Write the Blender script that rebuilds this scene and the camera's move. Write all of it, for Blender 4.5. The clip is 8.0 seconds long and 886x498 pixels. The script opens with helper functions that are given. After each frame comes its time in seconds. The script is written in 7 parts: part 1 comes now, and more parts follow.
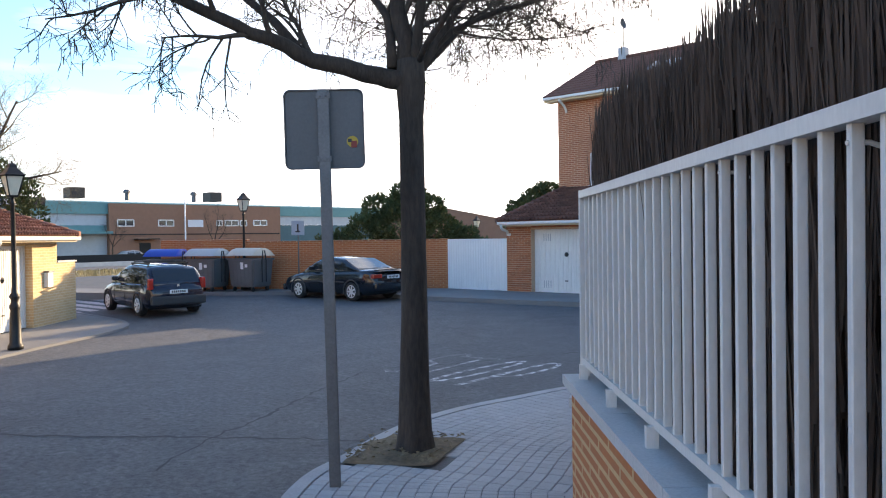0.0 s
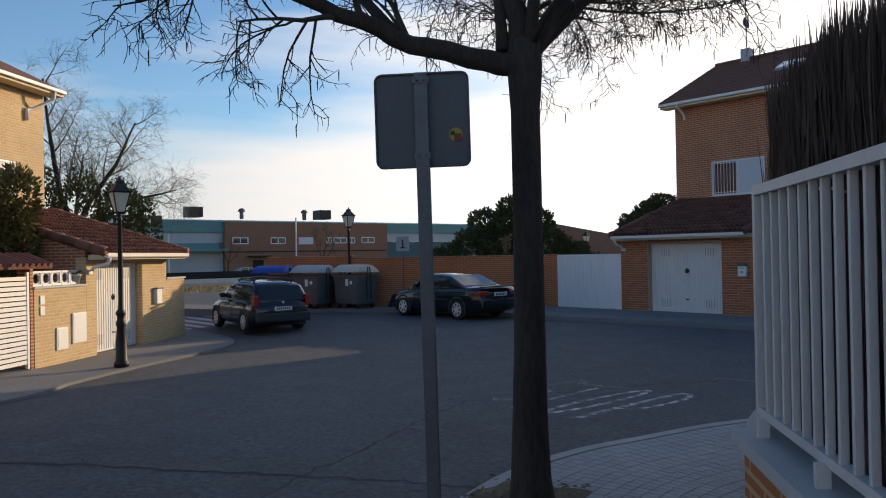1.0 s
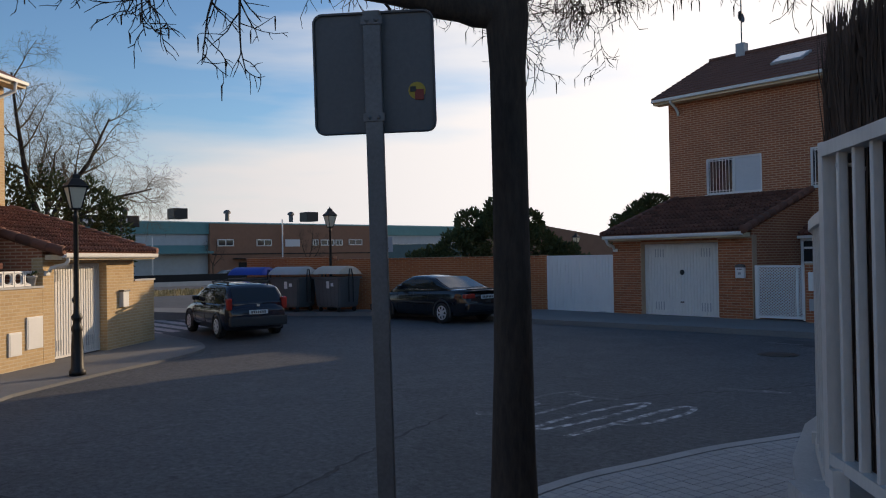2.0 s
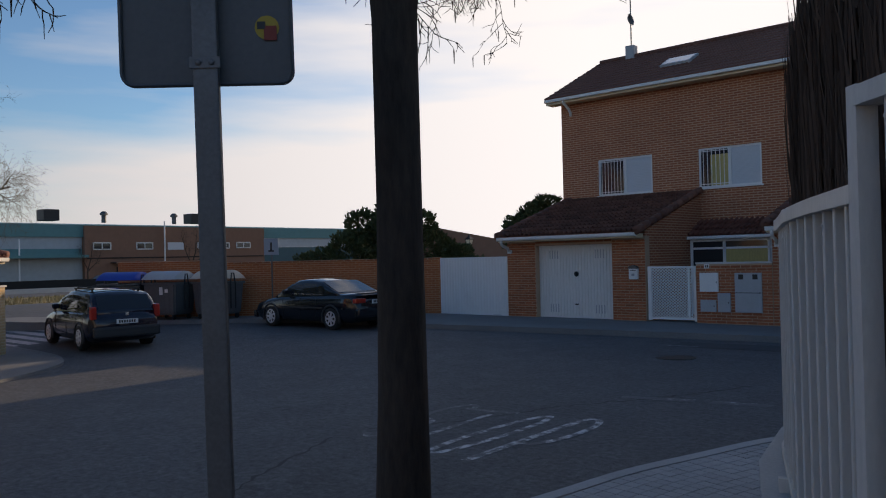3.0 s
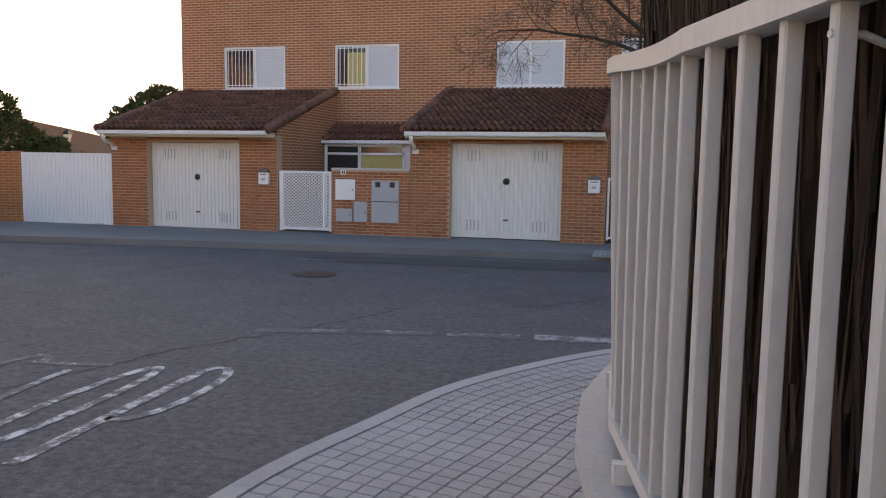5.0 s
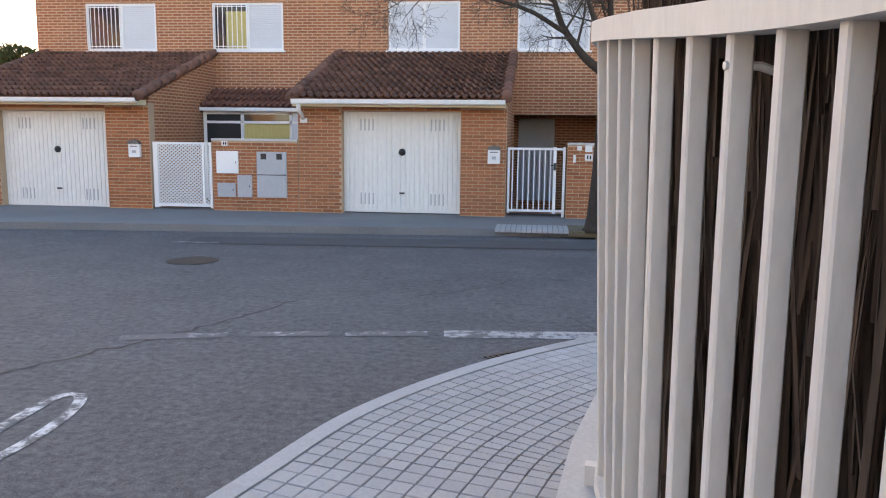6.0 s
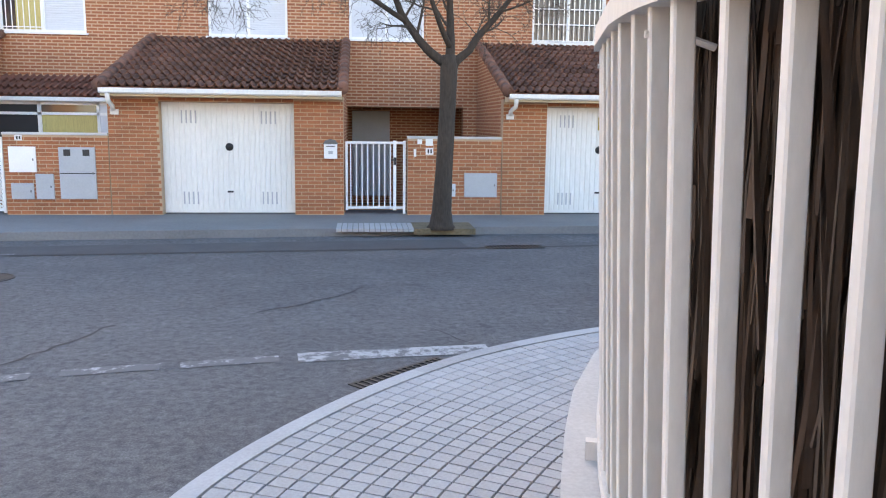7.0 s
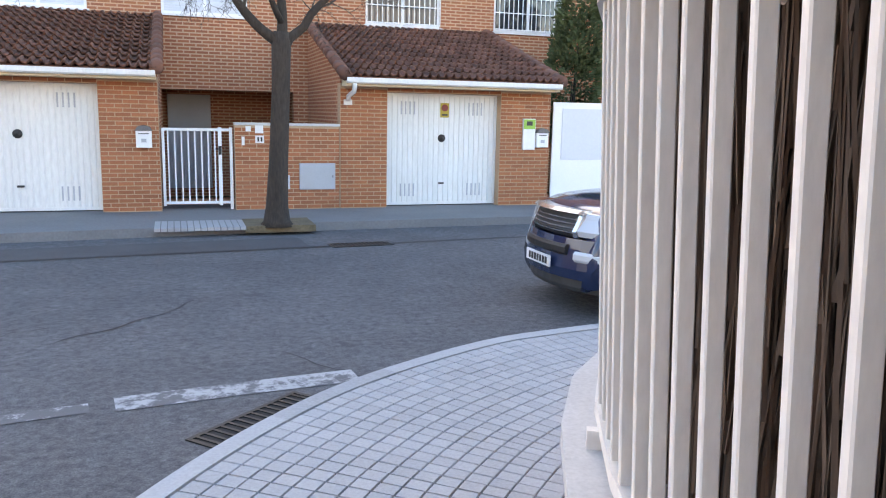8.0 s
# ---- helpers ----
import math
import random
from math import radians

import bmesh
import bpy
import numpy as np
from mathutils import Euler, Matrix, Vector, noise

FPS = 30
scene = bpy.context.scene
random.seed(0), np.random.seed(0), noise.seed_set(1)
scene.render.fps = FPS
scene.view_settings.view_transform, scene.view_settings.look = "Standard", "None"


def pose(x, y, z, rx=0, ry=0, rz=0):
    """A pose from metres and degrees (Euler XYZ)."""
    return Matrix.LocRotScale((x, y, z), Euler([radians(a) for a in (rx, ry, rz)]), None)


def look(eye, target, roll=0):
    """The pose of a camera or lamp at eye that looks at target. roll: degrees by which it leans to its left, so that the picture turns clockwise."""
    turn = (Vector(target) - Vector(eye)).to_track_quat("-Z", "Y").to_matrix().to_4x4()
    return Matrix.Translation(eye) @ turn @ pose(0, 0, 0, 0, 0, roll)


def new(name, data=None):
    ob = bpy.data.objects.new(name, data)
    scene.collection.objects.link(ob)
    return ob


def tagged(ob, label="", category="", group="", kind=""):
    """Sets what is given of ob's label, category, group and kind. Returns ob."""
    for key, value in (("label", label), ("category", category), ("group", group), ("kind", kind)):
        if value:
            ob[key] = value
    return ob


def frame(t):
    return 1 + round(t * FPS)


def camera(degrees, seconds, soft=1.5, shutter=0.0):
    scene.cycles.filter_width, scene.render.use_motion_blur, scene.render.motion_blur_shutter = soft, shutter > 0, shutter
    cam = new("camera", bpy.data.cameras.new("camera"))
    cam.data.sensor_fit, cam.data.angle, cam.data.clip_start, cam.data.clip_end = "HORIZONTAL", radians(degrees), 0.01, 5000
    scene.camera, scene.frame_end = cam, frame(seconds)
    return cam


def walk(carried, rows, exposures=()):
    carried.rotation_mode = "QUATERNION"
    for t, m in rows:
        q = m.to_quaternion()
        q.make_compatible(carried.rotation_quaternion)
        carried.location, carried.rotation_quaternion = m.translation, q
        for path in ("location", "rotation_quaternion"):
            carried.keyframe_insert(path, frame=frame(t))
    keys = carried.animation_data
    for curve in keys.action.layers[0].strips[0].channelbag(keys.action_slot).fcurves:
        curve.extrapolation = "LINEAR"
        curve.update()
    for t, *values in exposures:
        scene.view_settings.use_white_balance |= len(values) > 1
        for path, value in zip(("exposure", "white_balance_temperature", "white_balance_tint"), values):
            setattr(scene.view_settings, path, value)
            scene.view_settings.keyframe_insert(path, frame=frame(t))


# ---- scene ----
cam = camera(58.4, 8.0, soft=1.1)
PATH = [
    (0, (0.009, 1.52, 1.846), (-1.333, 3.003, 1.816), -0.8),
    (0.5, (-0.408, 1.84, 1.851), (-1.892, 3.18, 1.852), -1.4),
    (1, (-0.773, 2.229, 1.82), (-2.3, 3.521, 1.836), -1.0),
    (2.5, (-1.858, 3.42, 1.749), (-3.326, 4.778, 1.787), -1.0),
    (3, (-2.195, 3.792, 1.752), (-3.515, 5.295, 1.776), -1.3),
    (3.5, (-2.525, 4.300, 1.712), (-3.650, 5.942, 1.698), -1.1),
    (4, (-2.897, 4.842, 1.669), (-3.768, 6.641, 1.584), -0.2),
    (4.5, (-3.19, 5.338, 1.641), (-3.907, 7.198, 1.482), 0.3),
    (5, (-3.461, 5.822, 1.623), (-3.96, 7.747, 1.411), 0.9),
    (5.2, (-3.542, 6.012, 1.636), (-3.961, 7.955, 1.411), 0.7),
    (6.3, (-3.824, 7.007, 1.747), (-4.001, 8.975, 1.437), 0.4),
    (6.5, (-3.901, 7.174, 1.744), (-4.023, 9.146, 1.433), 0.1),
    (7, (-4.033, 7.528, 1.762), (-3.828, 9.492, 1.449), 0.7),
    (7.5, (-4.169, 8.106, 1.761), (-3.804, 10.05, 1.465), 1.0),
    (8, (-4.138, 8.645, 1.728), (-3.503, 10.512, 1.392), 1.2),
]
walk(cam, [(t, look(eye, target, roll)) for t, eye, target, roll in PATH],
     [(0.0, 1.15, 7300, 14), (0.3, 0.5, 7150, 12), (0.6, 0.05, 7150, 12), (1.0, -0.35, 7100, 13), (2.5, -0.65, 7000, 15), (3.0, -0.72, 7050, 16), (3.5, -0.65, 7400, 19), (4.0, -0.4, 8700, 25), (4.5, 0.7, 11000, 28), (5.0, 1.1, 11000, 27),
      (6.3, 2.15, 10400, 23), (6.5, 2.25, 10300, 23), (7.0, 2.42, 10200, 22), (7.5, 2.5, 10100, 22), (8.0, 2.45, 10000, 22)])

# ---- world and light ----
SUN_AZ, SUN_EL = radians(4.0), radians(11.5)   # azimuth to the left of +y
world = bpy.data.worlds.new("sky_world")
scene.world = world
world.use_nodes = True
wn, wl = world.node_tree.nodes, world.node_tree.links
wbg = wn["Background"]
sky = wn.new("ShaderNodeTexSky")
sky.sky_type, sky.sun_disc = "NISHITA", False
sky.sun_elevation, sky.sun_rotation = SUN_EL, -SUN_AZ
sky.air_density, sky.dust_density, sky.ozone_density = 1.0, 0.5, 3.0
sky.sun_intensity = 1.0
# thin high cloud, thickening to a white haze low over the land
tc = wn.new("ShaderNodeTexCoord")
mp = wn.new("ShaderNodeMapping")
mp.inputs["Scale"].default_value = (1.1, 1.1, 8.0)
cl = wn.new("ShaderNodeTexNoise")
cl.inputs["Scale"].default_value, cl.inputs["Detail"].default_value = 1.5, 6.0
sp = wn.new("ShaderNodeSeparateXYZ")
haze = wn.new("ShaderNodeMapRange")
for key, v in (("From Min", 0.02), ("From Max", 0.40), ("To Min", 0.30), ("To Max", -0.20)):
    haze.inputs[key].default_value = v
ad = wn.new("ShaderNodeMath")
rp = wn.new("ShaderNodeValToRGB")
rp.color_ramp.elements[0].position, rp.color_ramp.elements[1].position = 0.50, 0.86
mx = wn.new("ShaderNodeMixRGB")
wl.new(tc.outputs["Generated"], mp.inputs["Vector"])
wl.new(tc.outputs["Generated"], sp.inputs[0])
wl.new(sp.outputs["Z"], haze.inputs["Value"])
wl.new(mp.outputs["Vector"], cl.inputs["Vector"])
wl.new(cl.outputs["Fac"], ad.inputs[0])
wl.new(haze.outputs["Result"], ad.inputs[1])
glow = wn.new("ShaderNodeVectorMath")           # the cloud veil is brightest round the sun
glow.operation = "DOT_PRODUCT"
glow.inputs[1].default_value = (-math.sin(SUN_AZ) * math.cos(SUN_EL), math.cos(SUN_AZ) * math.cos(SUN_EL), math.sin(SUN_EL))
wl.new(tc.outputs["Generated"], glow.inputs[0])
veil = wn.new("ShaderNodeMapRange")
for key, v in (("From Min", 0.42), ("From Max", 0.90), ("To Min", 0.0), ("To Max", 0.40)):
    veil.inputs[key].default_value = v
wl.new(glow.outputs["Value"], veil.inputs["Value"])
ad2 = wn.new("ShaderNodeMath")
wl.new(ad.outputs[0], ad2.inputs[0])
wl.new(veil.outputs["Result"], ad2.inputs[1])
wl.new(ad2.outputs[0], rp.inputs["Fac"])
wl.new(rp.outputs["Color"], mx.inputs["Fac"])
clear = wn.new("ShaderNodeMixRGB")                # a clear winter blue above the haze
clear.blend_type = "MULTIPLY"
clear.inputs["Fac"].default_value = 1.0
clear.inputs["Color2"].default_value = (1.30, 1.55, 1.75, 1)
wl.new(sky.outputs["Color"], clear.inputs["Color1"])
wl.new(clear.outputs["Color"], mx.inputs["Color1"])
near_sun = wn.new("ShaderNodeMixRGB")
near_sun.inputs["Color1"].default_value, near_sun.inputs["Color2"].default_value = (6.6, 6.8, 7.1, 1), (17.0, 17.0, 17.0, 1)
wl.new(veil.outputs["Result"], near_sun.inputs["Fac"])
wl.new(near_sun.outputs["Color"], mx.inputs["Color2"])
wl.new(mx.outputs["Color"], wbg.inputs["Color"])
wbg.inputs["Strength"].default_value = 0.15

sun = new("sun", bpy.data.lights.new("sun", "SUN"))
sun.data.energy, sun.data.angle, sun.data.color = 5.0, radians(0.6), (1.0, 0.80, 0.55)
sun_from = Vector((-math.sin(SUN_AZ) * math.cos(SUN_EL), math.cos(SUN_AZ) * math.cos(SUN_EL), math.sin(SUN_EL)))
sun.matrix_world = look(sun_from * 50, (0, 0, 0))


# ---- materials ----
def nodes_of(name):
    m = bpy.data.materials.new(name)
    m.use_nodes = True
    nt = m.node_tree
    return m, nt.nodes, nt.links, nt.nodes["Principled BSDF"]


def mixed(nd, ln, fac, a, b, kind="MIX"):
    n = nd.new("ShaderNodeMixRGB")
    n.blend_type = kind
    for key, v in (("Fac", fac), ("Color1", a), ("Color2", b)):
        if hasattr(v, "is_linked"):
            ln.new(v, n.inputs[key])
        else:
            n.inputs[key].default_value = v if key == "Fac" else (*v, 1)
    return n.outputs["Color"]


def noise_of(nd, ln, vec, scale, detail=4.0, rough=0.6):
    n = nd.new("ShaderNodeTexNoise")
    n.inputs["Scale"].default_value, n.inputs["Detail"].default_value, n.inputs["Roughness"].default_value = scale, detail, rough
    ln.new(vec, n.inputs["Vector"])
    return n.outputs["Fac"]


def ramp_of(nd, ln, fac, lo, hi, c0=(0, 0, 0), c1=(1, 1, 1)):
    n = nd.new("ShaderNodeValToRGB")
    n.color_ramp.elements[0].position, n.color_ramp.elements[1].position = lo, hi
    n.color_ramp.elements[0].color, n.color_ramp.elements[1].color = (*c0, 1), (*c1, 1)
    ln.new(fac, n.inputs["Fac"])
    return n.outputs["Color"]


def bumped(nd, ln, bs, height, strength, dist=0.01):
    n = nd.new("ShaderNodeBump")
    n.inputs["Strength"].default_value, n.inputs["Distance"].default_value = strength, dist
    ln.new(height, n.inputs["Height"])
    ln.new(n.outputs["Normal"], bs.inputs["Normal"])


def surface(name, color, rough=0.7, metal=0.0, var=0.2, big=1.5, fine=40.0, bump=0.15, dirt=None, each=0.0, spec=0.5, stretch=(1, 1, 1)):
    """A surface with stains at a large and grain at a small scale; each: how far one piece differs from the next."""
    m, nd, ln, bs = nodes_of(name)
    geo = nd.new("ShaderNodeNewGeometry")
    mpn = nd.new("ShaderNodeMapping")
    mpn.inputs["Scale"].default_value = stretch
    ln.new(geo.outputs["Position"], mpn.inputs["Vector"])
    vec = mpn.outputs["Vector"]
    a, b = noise_of(nd, ln, vec, big), noise_of(nd, ln, vec, fine, 6.0)
    dark = tuple(c * (1 - 1.6 * var) for c in color)
    light = tuple(min(1, c * (1 + 0.9 * var)) for c in color)
    col = mixed(nd, ln, ramp_of(nd, ln, a, 0.3, 0.7), dirt or dark, color)
    col = mixed(nd, ln, 0.45, col, ramp_of(nd, ln, b, 0.3, 0.7, dark, light))
    if each:
        info = nd.new("ShaderNodeObjectInfo")
        col = mixed(nd, ln, each, col, ramp_of(nd, ln, info.outputs["Random"], 0, 1, tuple(c * 0.35 for c in color), tuple(min(1, c * 1.5) for c in color)))
    ln.new(col, bs.inputs["Base Color"])
    bs.inputs["Roughness"].default_value, bs.inputs["Metallic"].default_value, bs.inputs["Specular IOR Level"].default_value = rough, metal, spec
    if bump:
        bumped(nd, ln, bs, b, bump, 0.006)
    return m


def brickwork(name, c1, c2, mortar, length=0.25, course=0.0715, joint=0.012, rough=0.85):
    """Courses laid by the metre on the wall's own flat coordinates."""
    m, nd, ln, bs = nodes_of(name)
    uv = nd.new("ShaderNodeUVMap")
    uv.uv_map = "metres"
    bk = nd.new("ShaderNodeTexBrick")
    for key, v in (("Color1", (*c1, 1)), ("Color2", (*c2, 1)), ("Mortar", (*mortar, 1)), ("Scale", 1.0), ("Mortar Size", joint), ("Mortar Smooth", 0.1), ("Bias", 0.0), ("Brick Width", length), ("Row Height", course)):
        bk.inputs[key].default_value = v
    ln.new(uv.outputs["UV"], bk.inputs["Vector"])
    geo = nd.new("ShaderNodeNewGeometry")
    a, b = noise_of(nd, ln, geo.outputs["Position"], 0.9), noise_of(nd, ln, geo.outputs["Position"], 30.0, 6.0)
    col = mixed(nd, ln, 0.55, bk.outputs["Color"], ramp_of(nd, ln, a, 0.25, 0.75, (0.66, 0.62, 0.60), (1, 1, 1)), "MULTIPLY")
    col = mixed(nd, ln, 0.5, col, ramp_of(nd, ln, b, 0.3, 0.7, (0.72, 0.70, 0.68), (1, 1, 1)), "MULTIPLY")
    ln.new(col, bs.inputs["Base Color"])
    bs.inputs["Roughness"].default_value = rough
    inv = nd.new("ShaderNodeMath")
    inv.operation = "SUBTRACT"
    inv.inputs[0].default_value = 1.0
    ln.new(bk.outputs["Fac"], inv.inputs[1])
    bumped(nd, ln, bs, inv.outputs[0], 0.7, 0.008)
    return m


def glass_of(name, tint=(0.03, 0.035, 0.04), rough=0.05):
    m, nd, ln, bs = nodes_of(name)
    bs.inputs["Base Color"].default_value, bs.inputs["Roughness"].default_value = (*tint, 1), rough
    bs.inputs["Specular IOR Level"].default_value = 0.6
    return m


def asphalt_of(name):
    m, nd, ln, bs = nodes_of(name)
    geo = nd.new("ShaderNodeNewGeometry")
    pos = geo.outputs["Position"]
    big, mid, fine = noise_of(nd, ln, pos, 0.25, 5.0), noise_of(nd, ln, pos, 1.7, 5.0, 0.7), noise_of(nd, ln, pos, 85.0, 3.0, 0.8)
    col = mixed(nd, ln, ramp_of(nd, ln, big, 0.35, 0.65), (0.058, 0.059, 0.062), (0.098, 0.099, 0.103))
    col = mixed(nd, ln, ramp_of(nd, ln, mid, 0.45, 0.7), col, (0.125, 0.125, 0.129))
    col = mixed(nd, ln, 0.45, col, ramp_of(nd, ln, fine, 0.36, 0.64, (0.035, 0.035, 0.038), (0.20, 0.20, 0.20)))
    grit = noise_of(nd, ln, pos, 14.0, 6.0, 0.8)
    col = mixed(nd, ln, 0.75, col, ramp_of(nd, ln, grit, 0.36, 0.66, (0.30, 0.30, 0.31), (1.45, 1.45, 1.45)), "MULTIPLY")
    spots = noise_of(nd, ln, pos, 3.2, 2.0)
    col = mixed(nd, ln, ramp_of(nd, ln, spots, 0.68, 0.74, (0, 0, 0), (0.5, 0.5, 0.5)), col, (0.030, 0.030, 0.031))
    ln.new(col, bs.inputs["Base Color"])
    bs.inputs["Roughness"].default_value = 0.82
    bumped(nd, ln, bs, fine, 0.7, 0.008)
    return m


def worn_paint_of(name, color, keep=0.5):
    """Road paint rubbed down to the asphalt in patches."""
    m, nd, ln, bs = nodes_of(name)
    geo = nd.new("ShaderNodeNewGeometry")
    pos = geo.outputs["Position"]
    n1, n2 = noise_of(nd, ln, pos, 6.0, 5.0, 0.75), noise_of(nd, ln, pos, 70.0, 3.0, 0.8)
    add = nd.new("ShaderNodeMath")
    add.operation = "MULTIPLY_ADD"
    add.inputs[1].default_value = 0.35
    ln.new(n2, add.inputs[0])
    ln.new(n1, add.inputs[2])
    edge = 0.82 - 0.28 * keep
    col = mixed(nd, ln, ramp_of(nd, ln, add.outputs[0], edge - 0.06, edge + 0.06), (0.110, 0.110, 0.113), color)
    ln.new(col, bs.inputs["Base Color"])
    bs.inputs["Roughness"].default_value = 0.75
    bumped(nd, ln, bs, n2, 0.4, 0.005)
    return m


M = dict(
    asphalt=asphalt_of("asphalt"),
    earth=surface("dry_earth", (0.27, 0.21, 0.12), 0.95, var=0.35, big=0.3, fine=6, bump=0.4),
    paving=surface("grey_paving_tile", (0.40, 0.395, 0.39), 0.85, var=0.18, big=0.8, fine=55, bump=0.25, each=0.08),
    paving_far=surface("grey_concrete_paving", (0.20, 0.20, 0.20), 0.88, var=0.2, big=0.7, fine=30, bump=0.2),
    mortar=surface("dark_joint", (0.16, 0.155, 0.15), 0.95, var=0.3, big=2, fine=60, bump=0.3),
    kerb=surface("concrete_kerb", (0.40, 0.40, 0.40), 0.85, var=0.2, big=2, fine=50, bump=0.25, each=0.18),
    cap=surface("grey_stone_cap", (0.54, 0.53, 0.52), 0.75, var=0.16, big=2.5, fine=60, bump=0.15),
    soil=surface("bare_soil", (0.20, 0.145, 0.085), 0.97, var=0.4, big=4, fine=25, bump=0.6),
    brick=brickwork("orange_brick", (0.44, 0.135, 0.050), (0.36, 0.104, 0.042), (0.64, 0.42, 0.28), joint=0.014),
    brick_bed=surface("pale_brick_mortar", (0.54, 0.37, 0.25), 0.95, var=0.15, big=1.5, fine=50, bump=0.3),
    # same orange house brick, with the low sun's brightness put into its colour
    brick_sun=brickwork("sunlit_orange_brick", (0.70, 0.50, 0.27), (0.63, 0.42, 0.21), (0.72, 0.58, 0.38), joint=0.010),
    brick_up=brickwork("orange_facade_brick", (0.46, 0.150, 0.066), (0.36, 0.114, 0.055), (0.64, 0.38, 0.24), joint=0.013),
    brick_wall=brickwork("garden_wall_brick", (0.54, 0.165, 0.050), (0.46, 0.13, 0.042), (0.58, 0.30, 0.16), joint=0.011),
    brick_yellow=brickwork("cream_brick", (0.62, 0.42, 0.20), (0.55, 0.36, 0.16), (0.62, 0.45, 0.25), joint=0.008),
    plinth=brickwork("ribbed_orange_brick", (0.56, 0.20, 0.070), (0.50, 0.17, 0.060), (0.68, 0.44, 0.22), length=0.5, course=0.0715, joint=0.014),
    tile=surface("brown_concrete_roof_tile", (0.205, 0.088, 0.060), 0.85, var=0.34, big=1.4, fine=25, bump=0.3, each=0.42),
    tile_red=surface("red_brown_roof_tile", (0.22, 0.080, 0.055), 0.8, var=0.3, big=0.9, fine=25, bump=0.3, each=0.2),
    cream=surface("cream_painted_fascia", (0.68, 0.56, 0.38), 0.7, var=0.1, big=1.2, fine=30, bump=0.05),
    white=surface("white_enamel", (0.78, 0.78, 0.77), 0.42, var=0.06, big=1.5, fine=40, bump=0.04),
    white_dirty=surface("weathered_white_metal", (0.74, 0.73, 0.70), 0.5, var=0.10, big=1.3, fine=35, bump=0.06, stretch=(1, 1, 0.25)),
    fence=surface("cream_white_fence_paint", (0.70, 0.66, 0.62), 0.5, var=0.10, big=3, fine=60, bump=0.12, stretch=(1, 1, 0.3)),
    plaster=surface("cream_render", (0.72, 0.58, 0.34), 0.85, var=0.1, big=0.8, fine=25, bump=0.1),
    galv=surface("galvanised_steel", (0.15, 0.15, 0.155), 0.55, 0.6, var=0.2, big=5, fine=60, bump=0.05),
    sign_back=surface("grey_sign_back", (0.10, 0.102, 0.108), 0.55, 0.4, var=0.12, big=3, fine=50, bump=0.03),
    black=surface("black_plastic", (0.018, 0.018, 0.019), 0.5, var=0.2, bump=0.03),
    # near-black: shade of unlit rooms, gaps and pits, and some dark far parts
    dark=surface("dark_paint_and_unlit_fill", (0.02, 0.02, 0.02), 0.9, var=0.3, bump=0.0),
    iron=surface("black_cast_iron", (0.020, 0.020, 0.020), 0.5, 0.3, var=0.3, big=6, fine=60, bump=0.15),
    glass=glass_of("dark_window_glass"),
    lampglass=surface("opal_lantern_glass", (0.75, 0.68, 0.52), 0.35, var=0.05, bump=0.0),
    shutter=surface("pale_roller_shutter", (0.60, 0.62, 0.65), 0.55, var=0.05, big=1, fine=20, bump=0.03),
    curtain=surface("yellow_curtain", (0.62, 0.50, 0.20), 0.9, var=0.25, big=9, fine=30, bump=0.1, stretch=(6, 6, 0.3)),
    meter=surface("grey_meter_box", (0.40, 0.42, 0.44), 0.6, var=0.1, big=3, fine=40, bump=0.05),
    bark=surface("dark_bark", (0.060, 0.044, 0.034), 0.95, var=0.45, big=5, fine=38, bump=0.9, stretch=(1, 1, 0.22)),
    twig=surface("twig", (0.075, 0.058, 0.045), 0.95, var=0.3, big=3, fine=30, bump=0.2),
    # paler twig copy, warm low sunlight put into the colour
    twig_sunlit=surface("sunlit_twig", (0.20, 0.16, 0.10), 0.95, var=0.3, big=3, fine=30, bump=0.2),
    brush=surface("heather_brush", (0.125, 0.080, 0.058), 0.98, var=0.5, big=2.2, fine=45, bump=0.5, stretch=(1, 1, 0.1)),
    # darker copy of the brush, shade between the stems put into the colour
    brush_shade=surface("heather_shade_backing", (0.050, 0.034, 0.026), 1.0, var=0.5, big=3, fine=45, bump=0.6, stretch=(1, 1, 0.1)),
    conifer=surface("conifer_needles", (0.085, 0.120, 0.045), 0.9, var=0.45, big=1.5, fine=14, bump=0.0),
    leaf=surface("evergreen_leaves", (0.070, 0.105, 0.035), 0.8, var=0.45, big=1.5, fine=14, bump=0.0),
    paint=worn_paint_of("worn_white_road_paint", (0.60, 0.60, 0.59), 0.44),
    paint_worn=worn_paint_of("rubbed_white_road_paint", (0.50, 0.50, 0.49), 0.32),
    paint_line=worn_paint_of("faded_white_line", (0.38, 0.38, 0.375), 0.52),
    paint_faint=worn_paint_of("nearly_gone_white_line", (0.42, 0.42, 0.42), 0.22),
    tar=surface("tar_seam", (0.020, 0.020, 0.021), 0.7, var=0.3, big=3, fine=40, bump=0.2),
    yellow=surface("yellow_sticker", (0.40, 0.28, 0.03), 0.6, var=0.05, bump=0.0),
    red=surface("red_sticker", (0.22, 0.03, 0.02), 0.6, var=0.05, bump=0.0),
    green=surface("green_sticker", (0.25, 0.5, 0.08), 0.6, var=0.05, bump=0.0),
)


